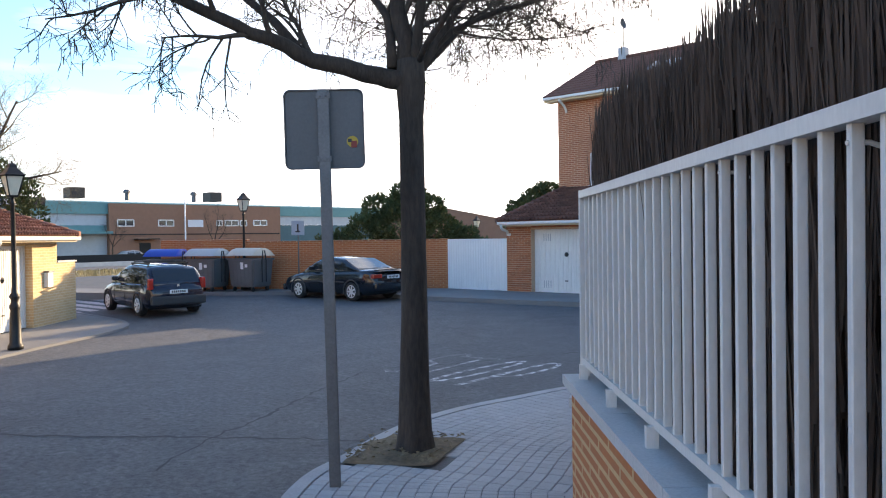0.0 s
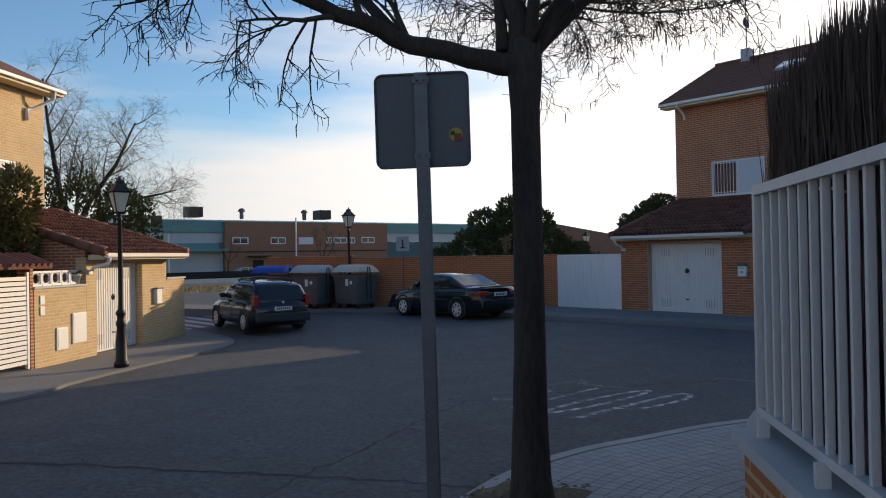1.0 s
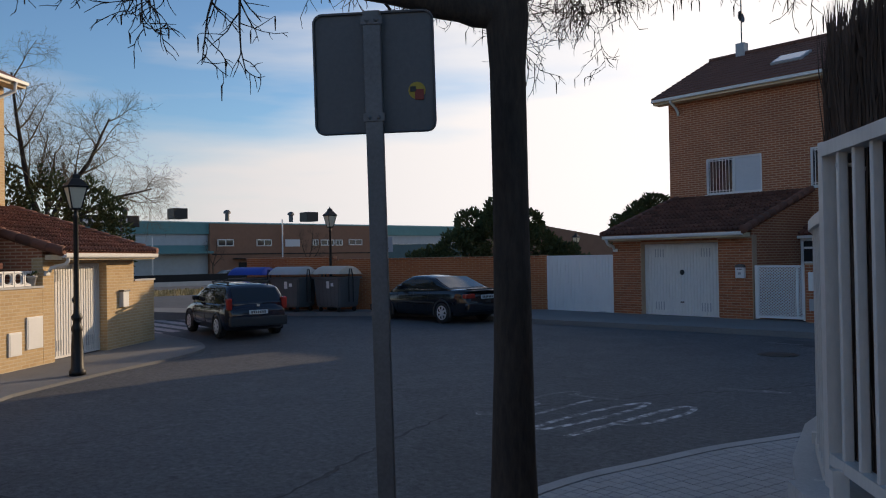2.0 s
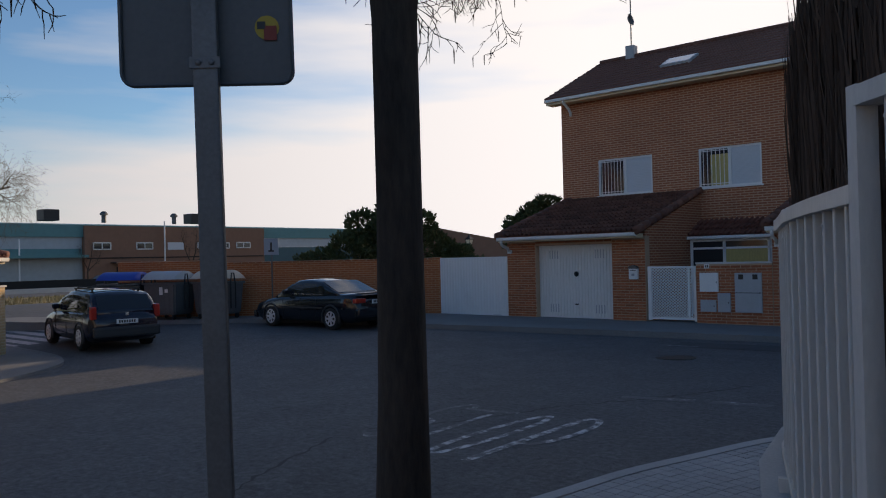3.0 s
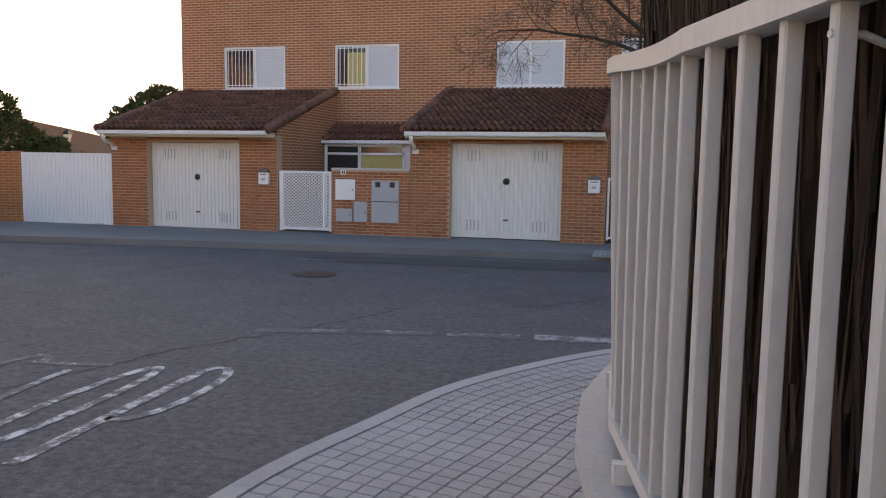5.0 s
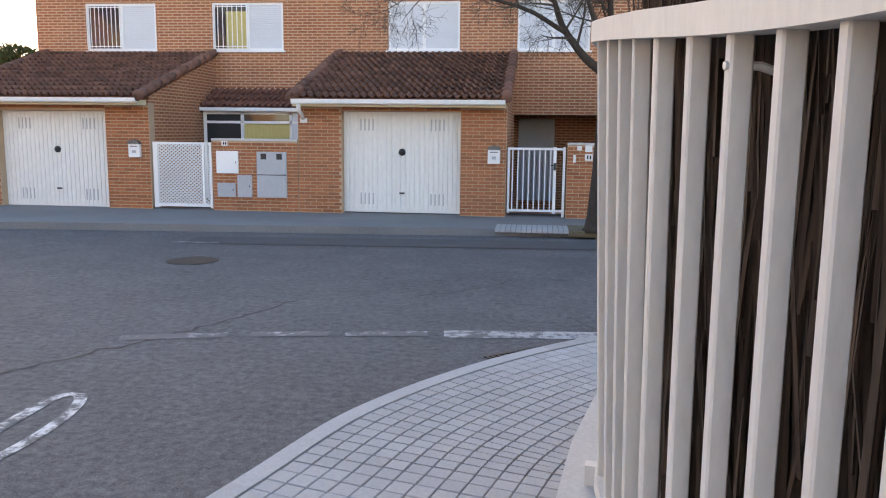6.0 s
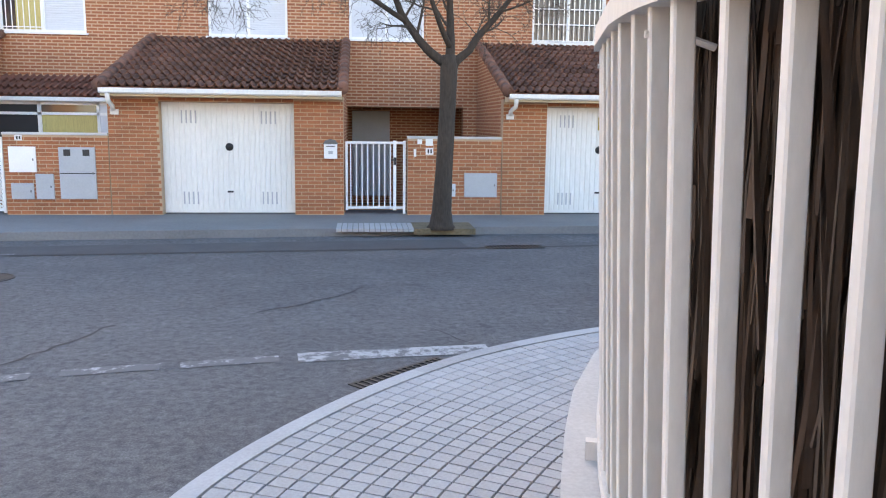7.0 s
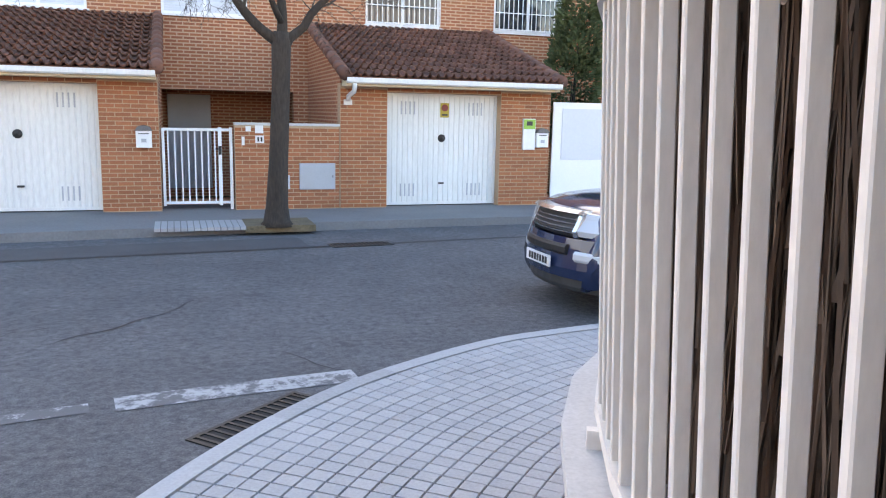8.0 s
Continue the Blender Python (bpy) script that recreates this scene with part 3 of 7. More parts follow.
def lean_to(house, x0, x1, y0, z0, y1, z1, mat, tile, verge_l=True, verge_r=True):
    """A mono-pitch tiled roof from an eave up to the facade, with bedding slab, verges, fascia and gutter."""
    m, L = slope_pose(x0, y0, z0, y1, z1)
    bm = bmesh.new()
    box(bm, 0.02, 0.0, -0.11, x1 - x0 - 0.02, L, -0.012, m=m)
    roof = part("roof", bm, mat, house, "brown tiled lean-to roof over a garage")
    TILE_JOBS.append((roof, m, x1 - x0, L, tile))
    for flag, xx in ((verge_l, 0.0), (verge_r, x1 - x0)):
        if not flag:
            continue
        k = 0
        n = round(L / 0.36)
        for k in range(n):
            bm = bmesh.new()
            tube(bm, [m @ Vector((xx, L * k / n - 0.02, 0.022)), m @ Vector((xx, L * (k + 1) / n + 0.02, 0.004))], [0.112, 0.094], 10)
            part("verge_tile", bm, mat, roof, smooth=True)
    bm = boxes((x0 + 0.02, y0 + 0.02, z0 - 0.17, x1 - 0.02, y0 + 0.40, z0 - 0.06))
    part("fascia", bm, M["cream"], house, "cream painted eave board")
    bm = bmesh.new()
    ring = [(0.0, 0.0), (-0.015, -0.075), (-0.045, -0.095), (-0.095, -0.095), (-0.12, -0.07), (-0.125, 0.005), (-0.115, 0.005), (-0.11, -0.062), (-0.09, -0.082), (-0.05, -0.082), (-0.03, -0.066), (-0.012, 0.0)]
    a = [bm.verts.new((x0 + 0.02, y0 + 0.035 + p, z0 - 0.035 + q)) for p, q in ring]
    b = [bm.verts.new((x1 - 0.02, y0 + 0.035 + p, z0 - 0.035 + q)) for p, q in ring]
    for k in range(len(ring)):
        bm.faces.new((a[k], b[k], b[(k + 1) % len(ring)], a[(k + 1) % len(ring)]))
    bm.faces.new(a)
    bm.faces.new(b[::-1])
    bmesh.ops.recalc_face_normals(bm, faces=bm.faces)
    part("gutter", bm, M["white_dirty"], house, "pale metal gutter")
    bm = bmesh.new()
    gx = x0 + 0.16
    tube(bm, [(gx, y0 - 0.03, z0 - 0.12), (gx, y0 - 0.03, z0 - 0.20), (gx, y0 + 0.03, z0 - 0.27), (gx - 0.03, y0 + 0.33, z0 - 0.34), (gx - 0.03, y0 + 0.37, z0 - 0.42)], 0.042, 10)
    part("downpipe", bm, M["white_dirty"], house, "short pale downpipe elbow", True)
    bm = boxes((gx - 0.10, F - 0.05, z0 - 0.50, gx + 0.05, F - 0.003, z0 - 0.40), bevel=0.006)
    part("pipe_bracket", bm, M["white_dirty"], house)
    return roof


def garage_door(house, x0, x1, z0=0.0, z1=2.1):
    """An up-and-over door of ribbed white sheet, with louvres, a round lock and a handle."""
    y = F + 0.20
    w = x1 - x0
    bm = bmesh.new()
    prof, x = [], 0.05
    pitch = 0.098
    n = int((w - 0.1) / pitch)
    pitch = (w - 0.1) / n
    for k in range(n):
        a = 0.05 + k * pitch
        prof += [(a, 0.0), (a + pitch * 0.62, 0.0), (a + pitch * 0.70, 0.014), (a + pitch * 0.92, 0.014)]
    prof.append((w - 0.05, 0.0))
    lo, hi = [bm.verts.new((x0 + p, y + q, z0 + 0.06)) for p, q in prof], [bm.verts.new((x0 + p, y + q, z1 - 0.05)) for p, q in prof]
    for k in range(len(prof) - 1):
        bm.faces.new((lo[k], lo[k + 1], hi[k + 1], hi[k]))
    box(bm, x0 + 0.01, y + 0.02, z0 + 0.02, x1 - 0.01, y + 0.045, z1 - 0.01)
    door = part("garage_door", bm, M["white_dirty"], house, "ribbed white metal garage door, closed")
    bm = boxes((x0 + 0.005, y - 0.012, z0 + 0.012, x0 + 0.05, y + 0.018, z1 - 0.005), (x1 - 0.05, y - 0.012, z0 + 0.012, x1 - 0.005, y + 0.018, z1 - 0.005),
               (x0 + 0.05, y - 0.012, z0 + 0.012, x1 - 0.05, y + 0.018, z0 + 0.06), (x0 + 0.05, y - 0.012, z1 - 0.05, x1 - 0.05, y + 0.018, z1 - 0.005))
    part("door_frame", bm, M["white_dirty"], door)
    for cx in (0.20, 0.80):
        for cz in (0.14, 0.87):
            for k in range(4):
                lx = x0 + w * cx + (k - 1.5) * 0.085
                bm = bmesh.new()
                box(bm, lx - 0.014, y - 0.006, z0 + (z1 - z0) * cz - 0.12, lx + 0.014, y + 0.006, z0 + (z1 - z0) * cz + 0.12, bevel=0.004)
                part("louvre", bm, M["meter"], door)
    bm = bmesh.new()
    turned(bm, [(0.075, 0), (0.075, 0.012), (0.05, 0.02), (0.025, 0.035), (0.02, 0.05)], 16)
    bmesh.ops.transform(bm, matrix=Matrix.Translation(((x0 + x1) / 2, y, z0 + 1.27)) @ Matrix.Rotation(radians(90), 4, "X"), verts=bm.verts)
    part("lock", bm, M["black"], door, "round black lock plate", True)
    bm = boxes(((x0 + x1) / 2 - 0.055, y - 0.03, z0 + 0.40, (x0 + x1) / 2 + 0.055, y, z0 + 0.435), bevel=0.006)
    part("handle", bm, M["black"], door, "small black pull")
    return door


def window(house, x0, x1, z0, z1, style, y=FAC):
    """A white framed window in the facade: 'half' has a shutter on its right leaf, 'blind' is shut, 'grille' barred all over."""
    fr = bmesh.new()
    t = 0.055
    for r in ((x0, z0, x1, z0 + t), (x0, z1 - t, x1, z1), (x0, z0 + t, x0 + t, z1 - t), (x1 - t, z0 + t, x1, z1 - t), ((x0 + x1) / 2 - 0.035, z0 + t, (x0 + x1) / 2 + 0.035, z1 - t)):
        box(fr, r[0], y + 0.03, r[1], r[2], y + 0.10, r[3])
    win = part("window", fr, M["white"], house, {"half": "white window with a barred leaf and a closed pale shutter", "blind": "white window with lowered pale blind", "grille": "white window behind a white grille"}[style])
    xm = (x0 + x1) / 2
    for a, b, side in ((x0 + t, xm - 0.035, 0), (xm + 0.035, x1 - t, 1)):
        if style == "blind" or (style == "half" and side == 1):
            bm = bmesh.new()
            n = round((z1 - z0 - 2 * t) / 0.05)
            prof = []
            for k in range(n):
                zz, dz = z0 + t + (z1 - z0 - 2 * t) * k / n, (z1 - z0 - 2 * t) / n
                prof += [(y + 0.064, zz), (y + 0.055, zz + dz * 0.15), (y + 0.055, zz + dz * 0.85)]
            prof.append((y + 0.064, z1 - t))
            ca, cb = [bm.verts.new((a, p, q)) for p, q in prof], [bm.verts.new((b, p, q)) for p, q in prof]
            for k in range(len(prof) - 1):
                bm.faces.new((ca[k], cb[k], cb[k + 1], ca[k + 1]))
            part("shutter", bm, M["shutter"], win)
        else:
            part("pane", boxes((a, y + 0.062, z0 + t, b, y + 0.072, z1 - t)), M["glass"], win)
            if style == "half" and x0 > -13:
                part("curtain", boxes((a + 0.28, y + 0.054, z0 + t, b - 0.02, y + 0.058, z1 - t - 0.15)), M["curtain"], win, "orange curtain behind the glass")
    if style != "blind":
        g0, g1 = (x0 + 0.03, xm) if style == "half" else (x0, x1)
        bm = bmesh.new()
        n = round((g1 - g0) / 0.12)
        for k in range(n + 1):
            gx = g0 + 0.01 + (g1 - g0 - 0.02) * k / n
            box(bm, gx - 0.008, y - 0.055, z0 + 0.03, gx + 0.008, y - 0.039, z1 - 0.03)
        for gz in ((z0 + 0.10, z1 - 0.10) if style == "half" else (z0 + 0.06, (z0 + z1) / 2 - 0.15, (z0 + z1) / 2 + 0.2, z1 - 0.06)):
            box(bm, g0, y - 0.054, gz - 0.01, g1, y - 0.036, gz + 0.01)
        for gx in (g0 + 0.02, g1 - 0.02):
            for gz in (z0 + 0.1, z1 - 0.1):
                box(bm, gx - 0.008, y - 0.045, gz - 0.008, gx + 0.008, y + 0.035, gz + 0.008)
        part("grille", bm, M["white"], win, "white window bars")
    bm = boxes((x0 - 0.05, y - 0.06, z0 - 0.045, x1 + 0.05, y + 0.09, z0 - 0.004))
    part("sill", bm, M["white_dirty"], win)
    return win


def side_wall(house, x0, x1, name="wall"):
    """A side wall of a garage, its top following the lean-to's slope."""
    bm = bmesh.new()
    prism(bm, [(x0, F + 0.02), (x1, F + 0.02), (x1, FAC - 0.003), (x0, FAC - 0.003)], -0.12, lambda x, y: 2.23 + (y - 22.45) * (3.60 - 2.35) / (26.5 - 22.45))
    part(name, bm, M["brick_up"], house)


UNITS = [  # facade span, garage span, garage door, windows, style
    dict(x=(XL, -8.70), g=(-16.42, -11.93), d=(-15.40, -12.91), w=((-15.33, -13.45, "half"), (-11.96, -10.12, "half")), zb=-0.04),
    dict(x=(-8.70, -1.32), g=(-8.68, -4.36), d=(-7.76, -5.29), w=((-7.46, -5.69, "blind"), (-4.29, -2.56, "blind")), zb=0.0),
    dict(x=(-1.32, 6.10), g=(-1.29, 2.87), d=(-0.42, 1.82), w=((0.0, 1.74, "grille"), (3.07, 4.86, "grille")), zb=0.0),
    dict(x=(6.10, XR), g=(6.2, 10.5), d=(7.1, 9.5), w=((7.4, 9.2, "blind"), (10.6, 12.4, "blind")), zb=0.0),
]
EAVE_Z = 6.95
for k, u in enumerate(UNITS):
    h = base("row_house", ("orange brick end house with brown tiled roofs and skylight" if k == 0 else "orange brick row house with brown tiled garage roof"), "house", group="row of brick houses")
    holes = [(a, b, 3.66, 4.83) for a, b, _ in u["w"]]
    ga, gb = u["g"]
    nxt = UNITS[k + 1]["g"][0] if k < 3 else XR
    if k != 0:
        holes.append((gb + 0.02, nxt - 0.32, -0.2, 2.13))      # open porch under the upper floor
    else:
        holes.append((gb + 0.02, nxt - 0.02, -0.2, 2.20))
    holed_wall("wall", u["x"][0], u["x"][1], -0.6, EAVE_Z, FAC, 0.3, holes, M["brick_up"], h)
    # front wall of the garage, with the door's opening
    holed_wall("wall", ga, gb, -0.6, 2.235, F, 0.25, [(u["d"][0], u["d"][1], -0.7, 2.10 + u["zb"])], M["brick_bed"] if u in UNITS[:3] else M["brick"], h)
    side_wall(h, ga + 0.002, ga + 0.22)
    side_wall(h, gb - 0.22, gb - 0.002)
    garage_door(h, u["d"][0], u["d"][1], u["zb"], 2.10 + u["zb"])
    # black panel in place of the unlit garage
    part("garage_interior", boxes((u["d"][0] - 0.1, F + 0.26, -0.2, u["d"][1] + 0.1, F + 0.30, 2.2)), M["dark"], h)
    lean_to(h, ga - (0.02 if k == 0 else 0.0), gb, 22.45, 2.35, FAC - 0.01, 3.60, M["tile"], "tile")
    for a, b, s in u["w"]:
        window(h, a, b, 3.66, 4.83, s)
        # black panel behind the opening, darkness of the room put into its colour
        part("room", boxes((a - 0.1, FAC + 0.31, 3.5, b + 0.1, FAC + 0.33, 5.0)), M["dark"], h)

H1, H2, H3 = [o for o in bpy.data.objects if o.name.startswith("row_house")][:3]
# body behind the facade, gable end, main roof
bm = boxes((XL, FAC + 0.30, -0.6, XL + 0.3, FAC + 6.2, EAVE_Z), (XL, FAC + 6.2, -0.6, XR, FAC + 6.5, EAVE_Z), (XR - 0.3, FAC + 0.30, -0.6, XR, FAC + 6.2, EAVE_Z))
extruded(bm, [(0, 0), (6.5, 0), (3.25, 1.72)], 0.3, Matrix.Translation((XL + 0.3, FAC, EAVE_Z)) @ Matrix.Rotation(radians(90), 4, "Z"))
part("wall", bm, M["brick_up"], H1)
RY0, RZ0, RY1, RZ1 = FAC - 0.48, 6.98, FAC + 3.25, 8.82
m_main, L_main = slope_pose(XL - 0.35, RY0, RZ0, RY1, RZ1)
bm = bmesh.new()
box(bm, 0, 0, -0.14, XR - XL + 0.5, L_main, -0.012, m=m_main)
m_back = Matrix.Translation((XL - 0.35, 2 * RY1 - RY0, RZ0)) @ Matrix.Rotation(-math.atan2(RZ1 - RZ0, RY1 - RY0), 4, "X")
box(bm, 0, -L_main, -0.14, XR - XL + 0.5, 0, 0.0, m=m_back)
MAIN_ROOF = part("roof", bm, M["tile"], H1, "long brown tiled main roof")
part("fascia", boxes((XL - 0.30, RY0 + 0.02, RZ0 - 0.20, XR, RY0 + 0.42, RZ0 - 0.075)), M["cream"], H1, "cream painted eave board")
part("gutter", boxes((XL - 0.32, RY0 - 0.08, RZ0 - 0.13, XR, RY0 + 0.018, RZ0 - 0.03), bevel=0.02), M["white_dirty"], H1, "pale metal gutter")
for gx in (-16.3, -8.9, 2.2):
    bm = bmesh.new()
    tube(bm, [(gx, RY0 - 0.03, RZ0 - 0.12), (gx, RY0 - 0.03, RZ0 - 0.20), (gx, RY0 + 0.30, RZ0 - 0.36), (gx, FAC - 0.06, RZ0 - 0.50), (gx, FAC - 0.06, RZ0 - 0.60)], 0.045, 10)
    part("downpipe", bm, M["white_dirty"], H1, "short pale downpipe elbow", True)
bm = bmesh.new()
sl = slope_pose(-13.55, RY0, RZ0, RY1, RZ1)[0]
box(bm, 0.0, 1.55, 0.0, 1.0, 2.35, 0.09, m=sl)
sky_w = part("skylight", bm, M["meter"], H1, "roof window with the sky's reflection in its pane colour")
bm = bmesh.new()
box(bm, 0.06, 1.61, 0.091, 0.94, 2.29, 0.098, m=sl)
# pale blue-grey base colour stands in for the reflected sky
part("pane", bm, glass_of("skylight_sky_colour", (0.4, 0.45, 0.5), 0.08), sky_w)
bm = bmesh.new()
for k in range(80):
    tube(bm, [(XL - 0.3 + k * 0.4, RY1, RZ1 + 0.015), (XL + 0.14 + k * 0.4, RY1, RZ1 + 0.03)], [0.11, 0.095], 8)
part("ridge_tiles", bm, M["tile"], H1, smooth=True)
bm = bmesh.new()
bx = -15.75
box(bm, bx - 0.16, RY1 - 0.16, RZ1 - 0.2, bx + 0.16, RY1 + 0.16, RZ1 + 0.42, bevel=0.01)
part("flue", bm, M["meter"], H1, "short grey flue on the ridge")
bm = bmesh.new()
tube(bm, [(bx, RY1, RZ1 + 0.4), (bx, RY1, RZ1 + 2.6)], 0.025, 8)
turned(bm, [(0.0, 0), (0.14, 0.02), (0.22, 0.09), (0.205, 0.09), (0.13, 0.035), (0.0, 0.015)], 14)
for v in bm.verts:
    if v.co.z < 0.2:
        v.co = Vector((bx - 0.05, RY1 - 0.05, RZ1 + 1.35)) + Matrix.Rotation(radians(80), 3, "Y") @ v.co
for k in range(5):
    box(bm, bx - 0.30 + k * 0.0, RY1 - 0.30, RZ1 + 2.1 + k * 0.09, bx - 0.285, RY1 + 0.30, RZ1 + 2.11 + k * 0.09)
part("aerial", bm, M["galv"], H1, "television aerial mast with small dish")

# entrance of the first house: tiled canopy over a white glazed porch
m_c, L_c = slope_pose(-11.92, 25.55, 2.24, FAC - 0.01, 2.70)
bm = bmesh.new()
box(bm, 0, 0, -0.09, 3.22, L_c, -0.012, m=m_c)
can = part("canopy", bm, M["tile_red"], H1, "red tiled canopy over the entrance")
TILE_JOBS.append((can, m_c, 3.22, L_c, "red"))
part("gutter", boxes((-11.95, 25.47, 2.13, -8.70, 25.56, 2.22), bevel=0.015), M["white_dirty"], can)
y = 25.62
bm = bmesh.new()
for r in ((-11.90, 0, -11.82, 2.13), (-10.95, 0, -10.87, 2.13), (-9.72, 0, -9.66, 2.13), (-8.76, 0, -8.70, 2.13), (-11.82, 2.06, -8.76, 2.13), (-11.82, 1.84, -8.76, 1.90), (-10.87, 0.95, -8.76, 1.01)):
    box(bm, r[0], y, r[1], r[2], y + 0.06, r[3])
porch = part("porch_frame", bm, M["white"], H1, "white glazed entrance porch")
part("pane", boxes((-11.82, y + 0.025, 0, -10.95, y + 0.035, 1.84)), M["glass"], porch)
part("pane", boxes((-11.82, y + 0.025, 1.90, -10.95, y + 0.035, 2.06), (-10.87, y + 0.025, 1.90, -9.72, y + 0.035, 2.06)), M["glass"], porch)
part("curtain", boxes((-10.87, y + 0.03, 1.01, -9.72, y + 0.045, 1.84)), M["curtain"], porch, "yellow curtain")
part("pane", boxes((-9.66, y + 0.025, 1.01, -8.76, y + 0.035, 2.06)), M["shutter"], porch)
part("panel", boxes((-10.87, y + 0.02, 0, -8.76, y + 0.04, 0.95)), M["white"], porch)

# dark porch of the second house
bm = boxes((-4.40, FAC + 1.6, -0.3, -1.2, FAC + 1.8, 2.6), (-4.45, FAC + 0.3, 2.14, -1.2, FAC + 1.7, 2.3))
part("porch", bm, M["brick_up"], H2)
part("door", boxes((-4.25, FAC + 1.50, -0.1, -3.3, FAC + 1.58, 2.05), bevel=0.01), M["meter"], H2, "grey front door in a dark porch")
bm = boxes((2.9, FAC + 1.6, -0.3, 6.1, FAC + 1.8, 2.6), (2.9, FAC + 0.3, 2.14, 6.1, FAC + 1.7, 2.3))
part("porch", bm, M["brick_up"], H3)


# ---- garden walls, gates and boxes along the house fronts ----
def garden_wall(x0, x1, h, label):
    top = base("garden_wall", label, "wall", Matrix.Translation(((x0 + x1) / 2, F, 0)))
    bm = boxes((-(x1 - x0) / 2 + 0.002, 0.003, -0.4, (x1 - x0) / 2 - 0.002, 0.21, h - 0.045))
    part("wall", bm, M["brick"], top)
    part("coping", boxes((-(x1 - x0) / 2, -0.03, h - 0.045, (x1 - x0) / 2, 0.24, h), bevel=0.006), M["cap"], top, "pale stone coping")
    return top


garden_wall(-10.56, -8.69, 1.51, "orange brick garden wall with meter boxes")
garden_wall(-3.14, -1.30, 1.51, "orange brick garden wall behind a street tree")


def flat_box(name, x0, x1, z0, z1, mat, label, category, depth=0.03, y=F):
    top = base(name, label, category, Matrix.Translation(((x0 + x1) / 2, y, z0)))
    w, h = (x1 - x0) / 2, z1 - z0
    bm = bmesh.new()
    box(bm, -w, -depth, 0, w, 0.0, h, bevel=0.006)
    part("case", bm, mat, top)
    bm = bmesh.new()
    box(bm, -w + 0.025, -depth - 0.006, 0.025, w - 0.025, -depth + 0.001, h - 0.025, bevel=0.003)
    part("lid", bm, mat, top)
    bm = bmesh.new()
    box(bm, w - 0.06, -depth - 0.014, h / 2 - 0.02, w - 0.04, -depth - 0.005, h / 2 + 0.02)
    part("latch", bm, M["galv"], top)
    return top


flat_box("meter_box", -10.46, -9.98, 0.78, 1.25, M["white"], "white meter box on the garden wall", "meter box")
flat_box("meter_box", -10.45, -10.05, 0.28, 0.58, M["meter"], "small grey meter box on the garden wall", "meter box")
flat_box("meter_box", -10.01, -9.69, 0.28, 0.75, M["meter"], "grey upright meter box on the garden wall", "meter box")
mb = flat_box("meter_cabinet", -9.58, -8.93, 0.285, 1.245, M["meter"], "tall grey meter cabinet with two small windows", "meter box")
for dx in (-0.17, 0.17):
    part("small_window", boxes((dx - 0.06, -0.042, 0.80, dx + 0.06, -0.034, 0.92)), M["black"], mb)
part("seam", boxes((-0.31, -0.042, 0.47, 0.31, -0.034, 0.485)), M["dark"], mb)
flat_box("meter_box", -2.03, -1.385, 0.34, 0.81, M["meter"], "grey metal meter box on the garden wall", "meter box")
flat_box("meter_box", -2.36, -2.20, 0.35, 0.60, M["shutter"], "small pale box on the garden wall", "meter box")
for x0, z0, w, h in ((-10.62 + 0.28, 1.36, 0.13, 0.10), (-2.95, 1.36, 0.09, 0.09), (-2.79, 1.33, 0.14, 0.14), (-2.79, 1.16, 0.15, 0.13), (-3.02, 1.12, 0.05, 0.15)):
    t = base("wall_plate", "small white plate on the garden wall", "plate", Matrix.Translation((x0, F, z0)))
    part("plate", boxes((0, -0.015, 0, w, 0.002, h), bevel=0.003), M["white"], t)
    if w > 0.12 and z0 < 1.2 or w == 0.13:
        for k in range(2):
            part("digit_bar", boxes((w * (0.25 + 0.36 * k), -0.019, h * 0.2, w * (0.25 + 0.36 * k) + 0.03, -0.0145, h * 0.8)), M["black"], t)


def letterbox(x, z, label):
    t = base("letterbox", label, "letterbox", Matrix.Translation((x, F, z)), group="letterboxes")
    part("case", boxes((-0.125, -0.10, 0, 0.125, 0.0, 0.30), bevel=0.012), M["white"], t)
    bm = bmesh.new()
    extruded(bm, [(-0.14, 0.28), (0.14, 0.28), (0.10, 0.345), (0.0, 0.375), (-0.10, 0.345)], 0.13, Matrix.Translation((0, -0.125, 0)))
    part("lid", bm, M["galv"], t, "dark hinged lid")
    part("slot", boxes((-0.08, -0.106, 0.225, 0.08, -0.099, 0.24)), M["black"], t)
    part("label_plate", boxes((-0.04, -0.106, 0.09, 0.04, -0.099, 0.15)), M["meter"], t)
    return t


letterbox(-12.245, 1.09, "white letterbox on an orange brick pillar")
letterbox(-4.605, 1.07, "white letterbox on an orange brick pillar")
letterbox(2.68, 1.12, "white letterbox beside an alarm panel")
t = base("alarm_panel", "white panel with a green and yellow notice", "panel", Matrix.Translation((2.41, F, 1.07)))
part("case", boxes((-0.13, -0.06, 0, 0.13, 0, 0.60), bevel=0.01), M["white"], t)
part("notice", boxes((-0.12, -0.064, 0.40, 0.12, -0.059, 0.585)), M["green"], t, "green and yellow notice")
part("badge", boxes((-0.06, -0.068, 0.47, 0.06, -0.063, 0.55)), M["black"], t)
t = base("warning_sign", "small yellow notice with a round red mark on the garage door", "sign", Matrix.Translation((0.75, F + 0.20, 1.66)))
part("plate", boxes((-0.085, -0.014, 0, 0.085, -0.007, 0.27)), M["yellow"], t)
bm = bmesh.new()
turned(bm, [(0.066, 0), (0.066, 0.004)], 18)
bmesh.ops.transform(bm, matrix=Matrix.Translation((0, -0.0145, 0.18)) @ Matrix.Rotation(radians(90), 4, "X"), verts=bm.verts)
part("mark", bm, M["red"], t)
part("text_bar", boxes((-0.06, -0.0165, 0.035, 0.06, -0.0135, 0.065)), M["black"], t)


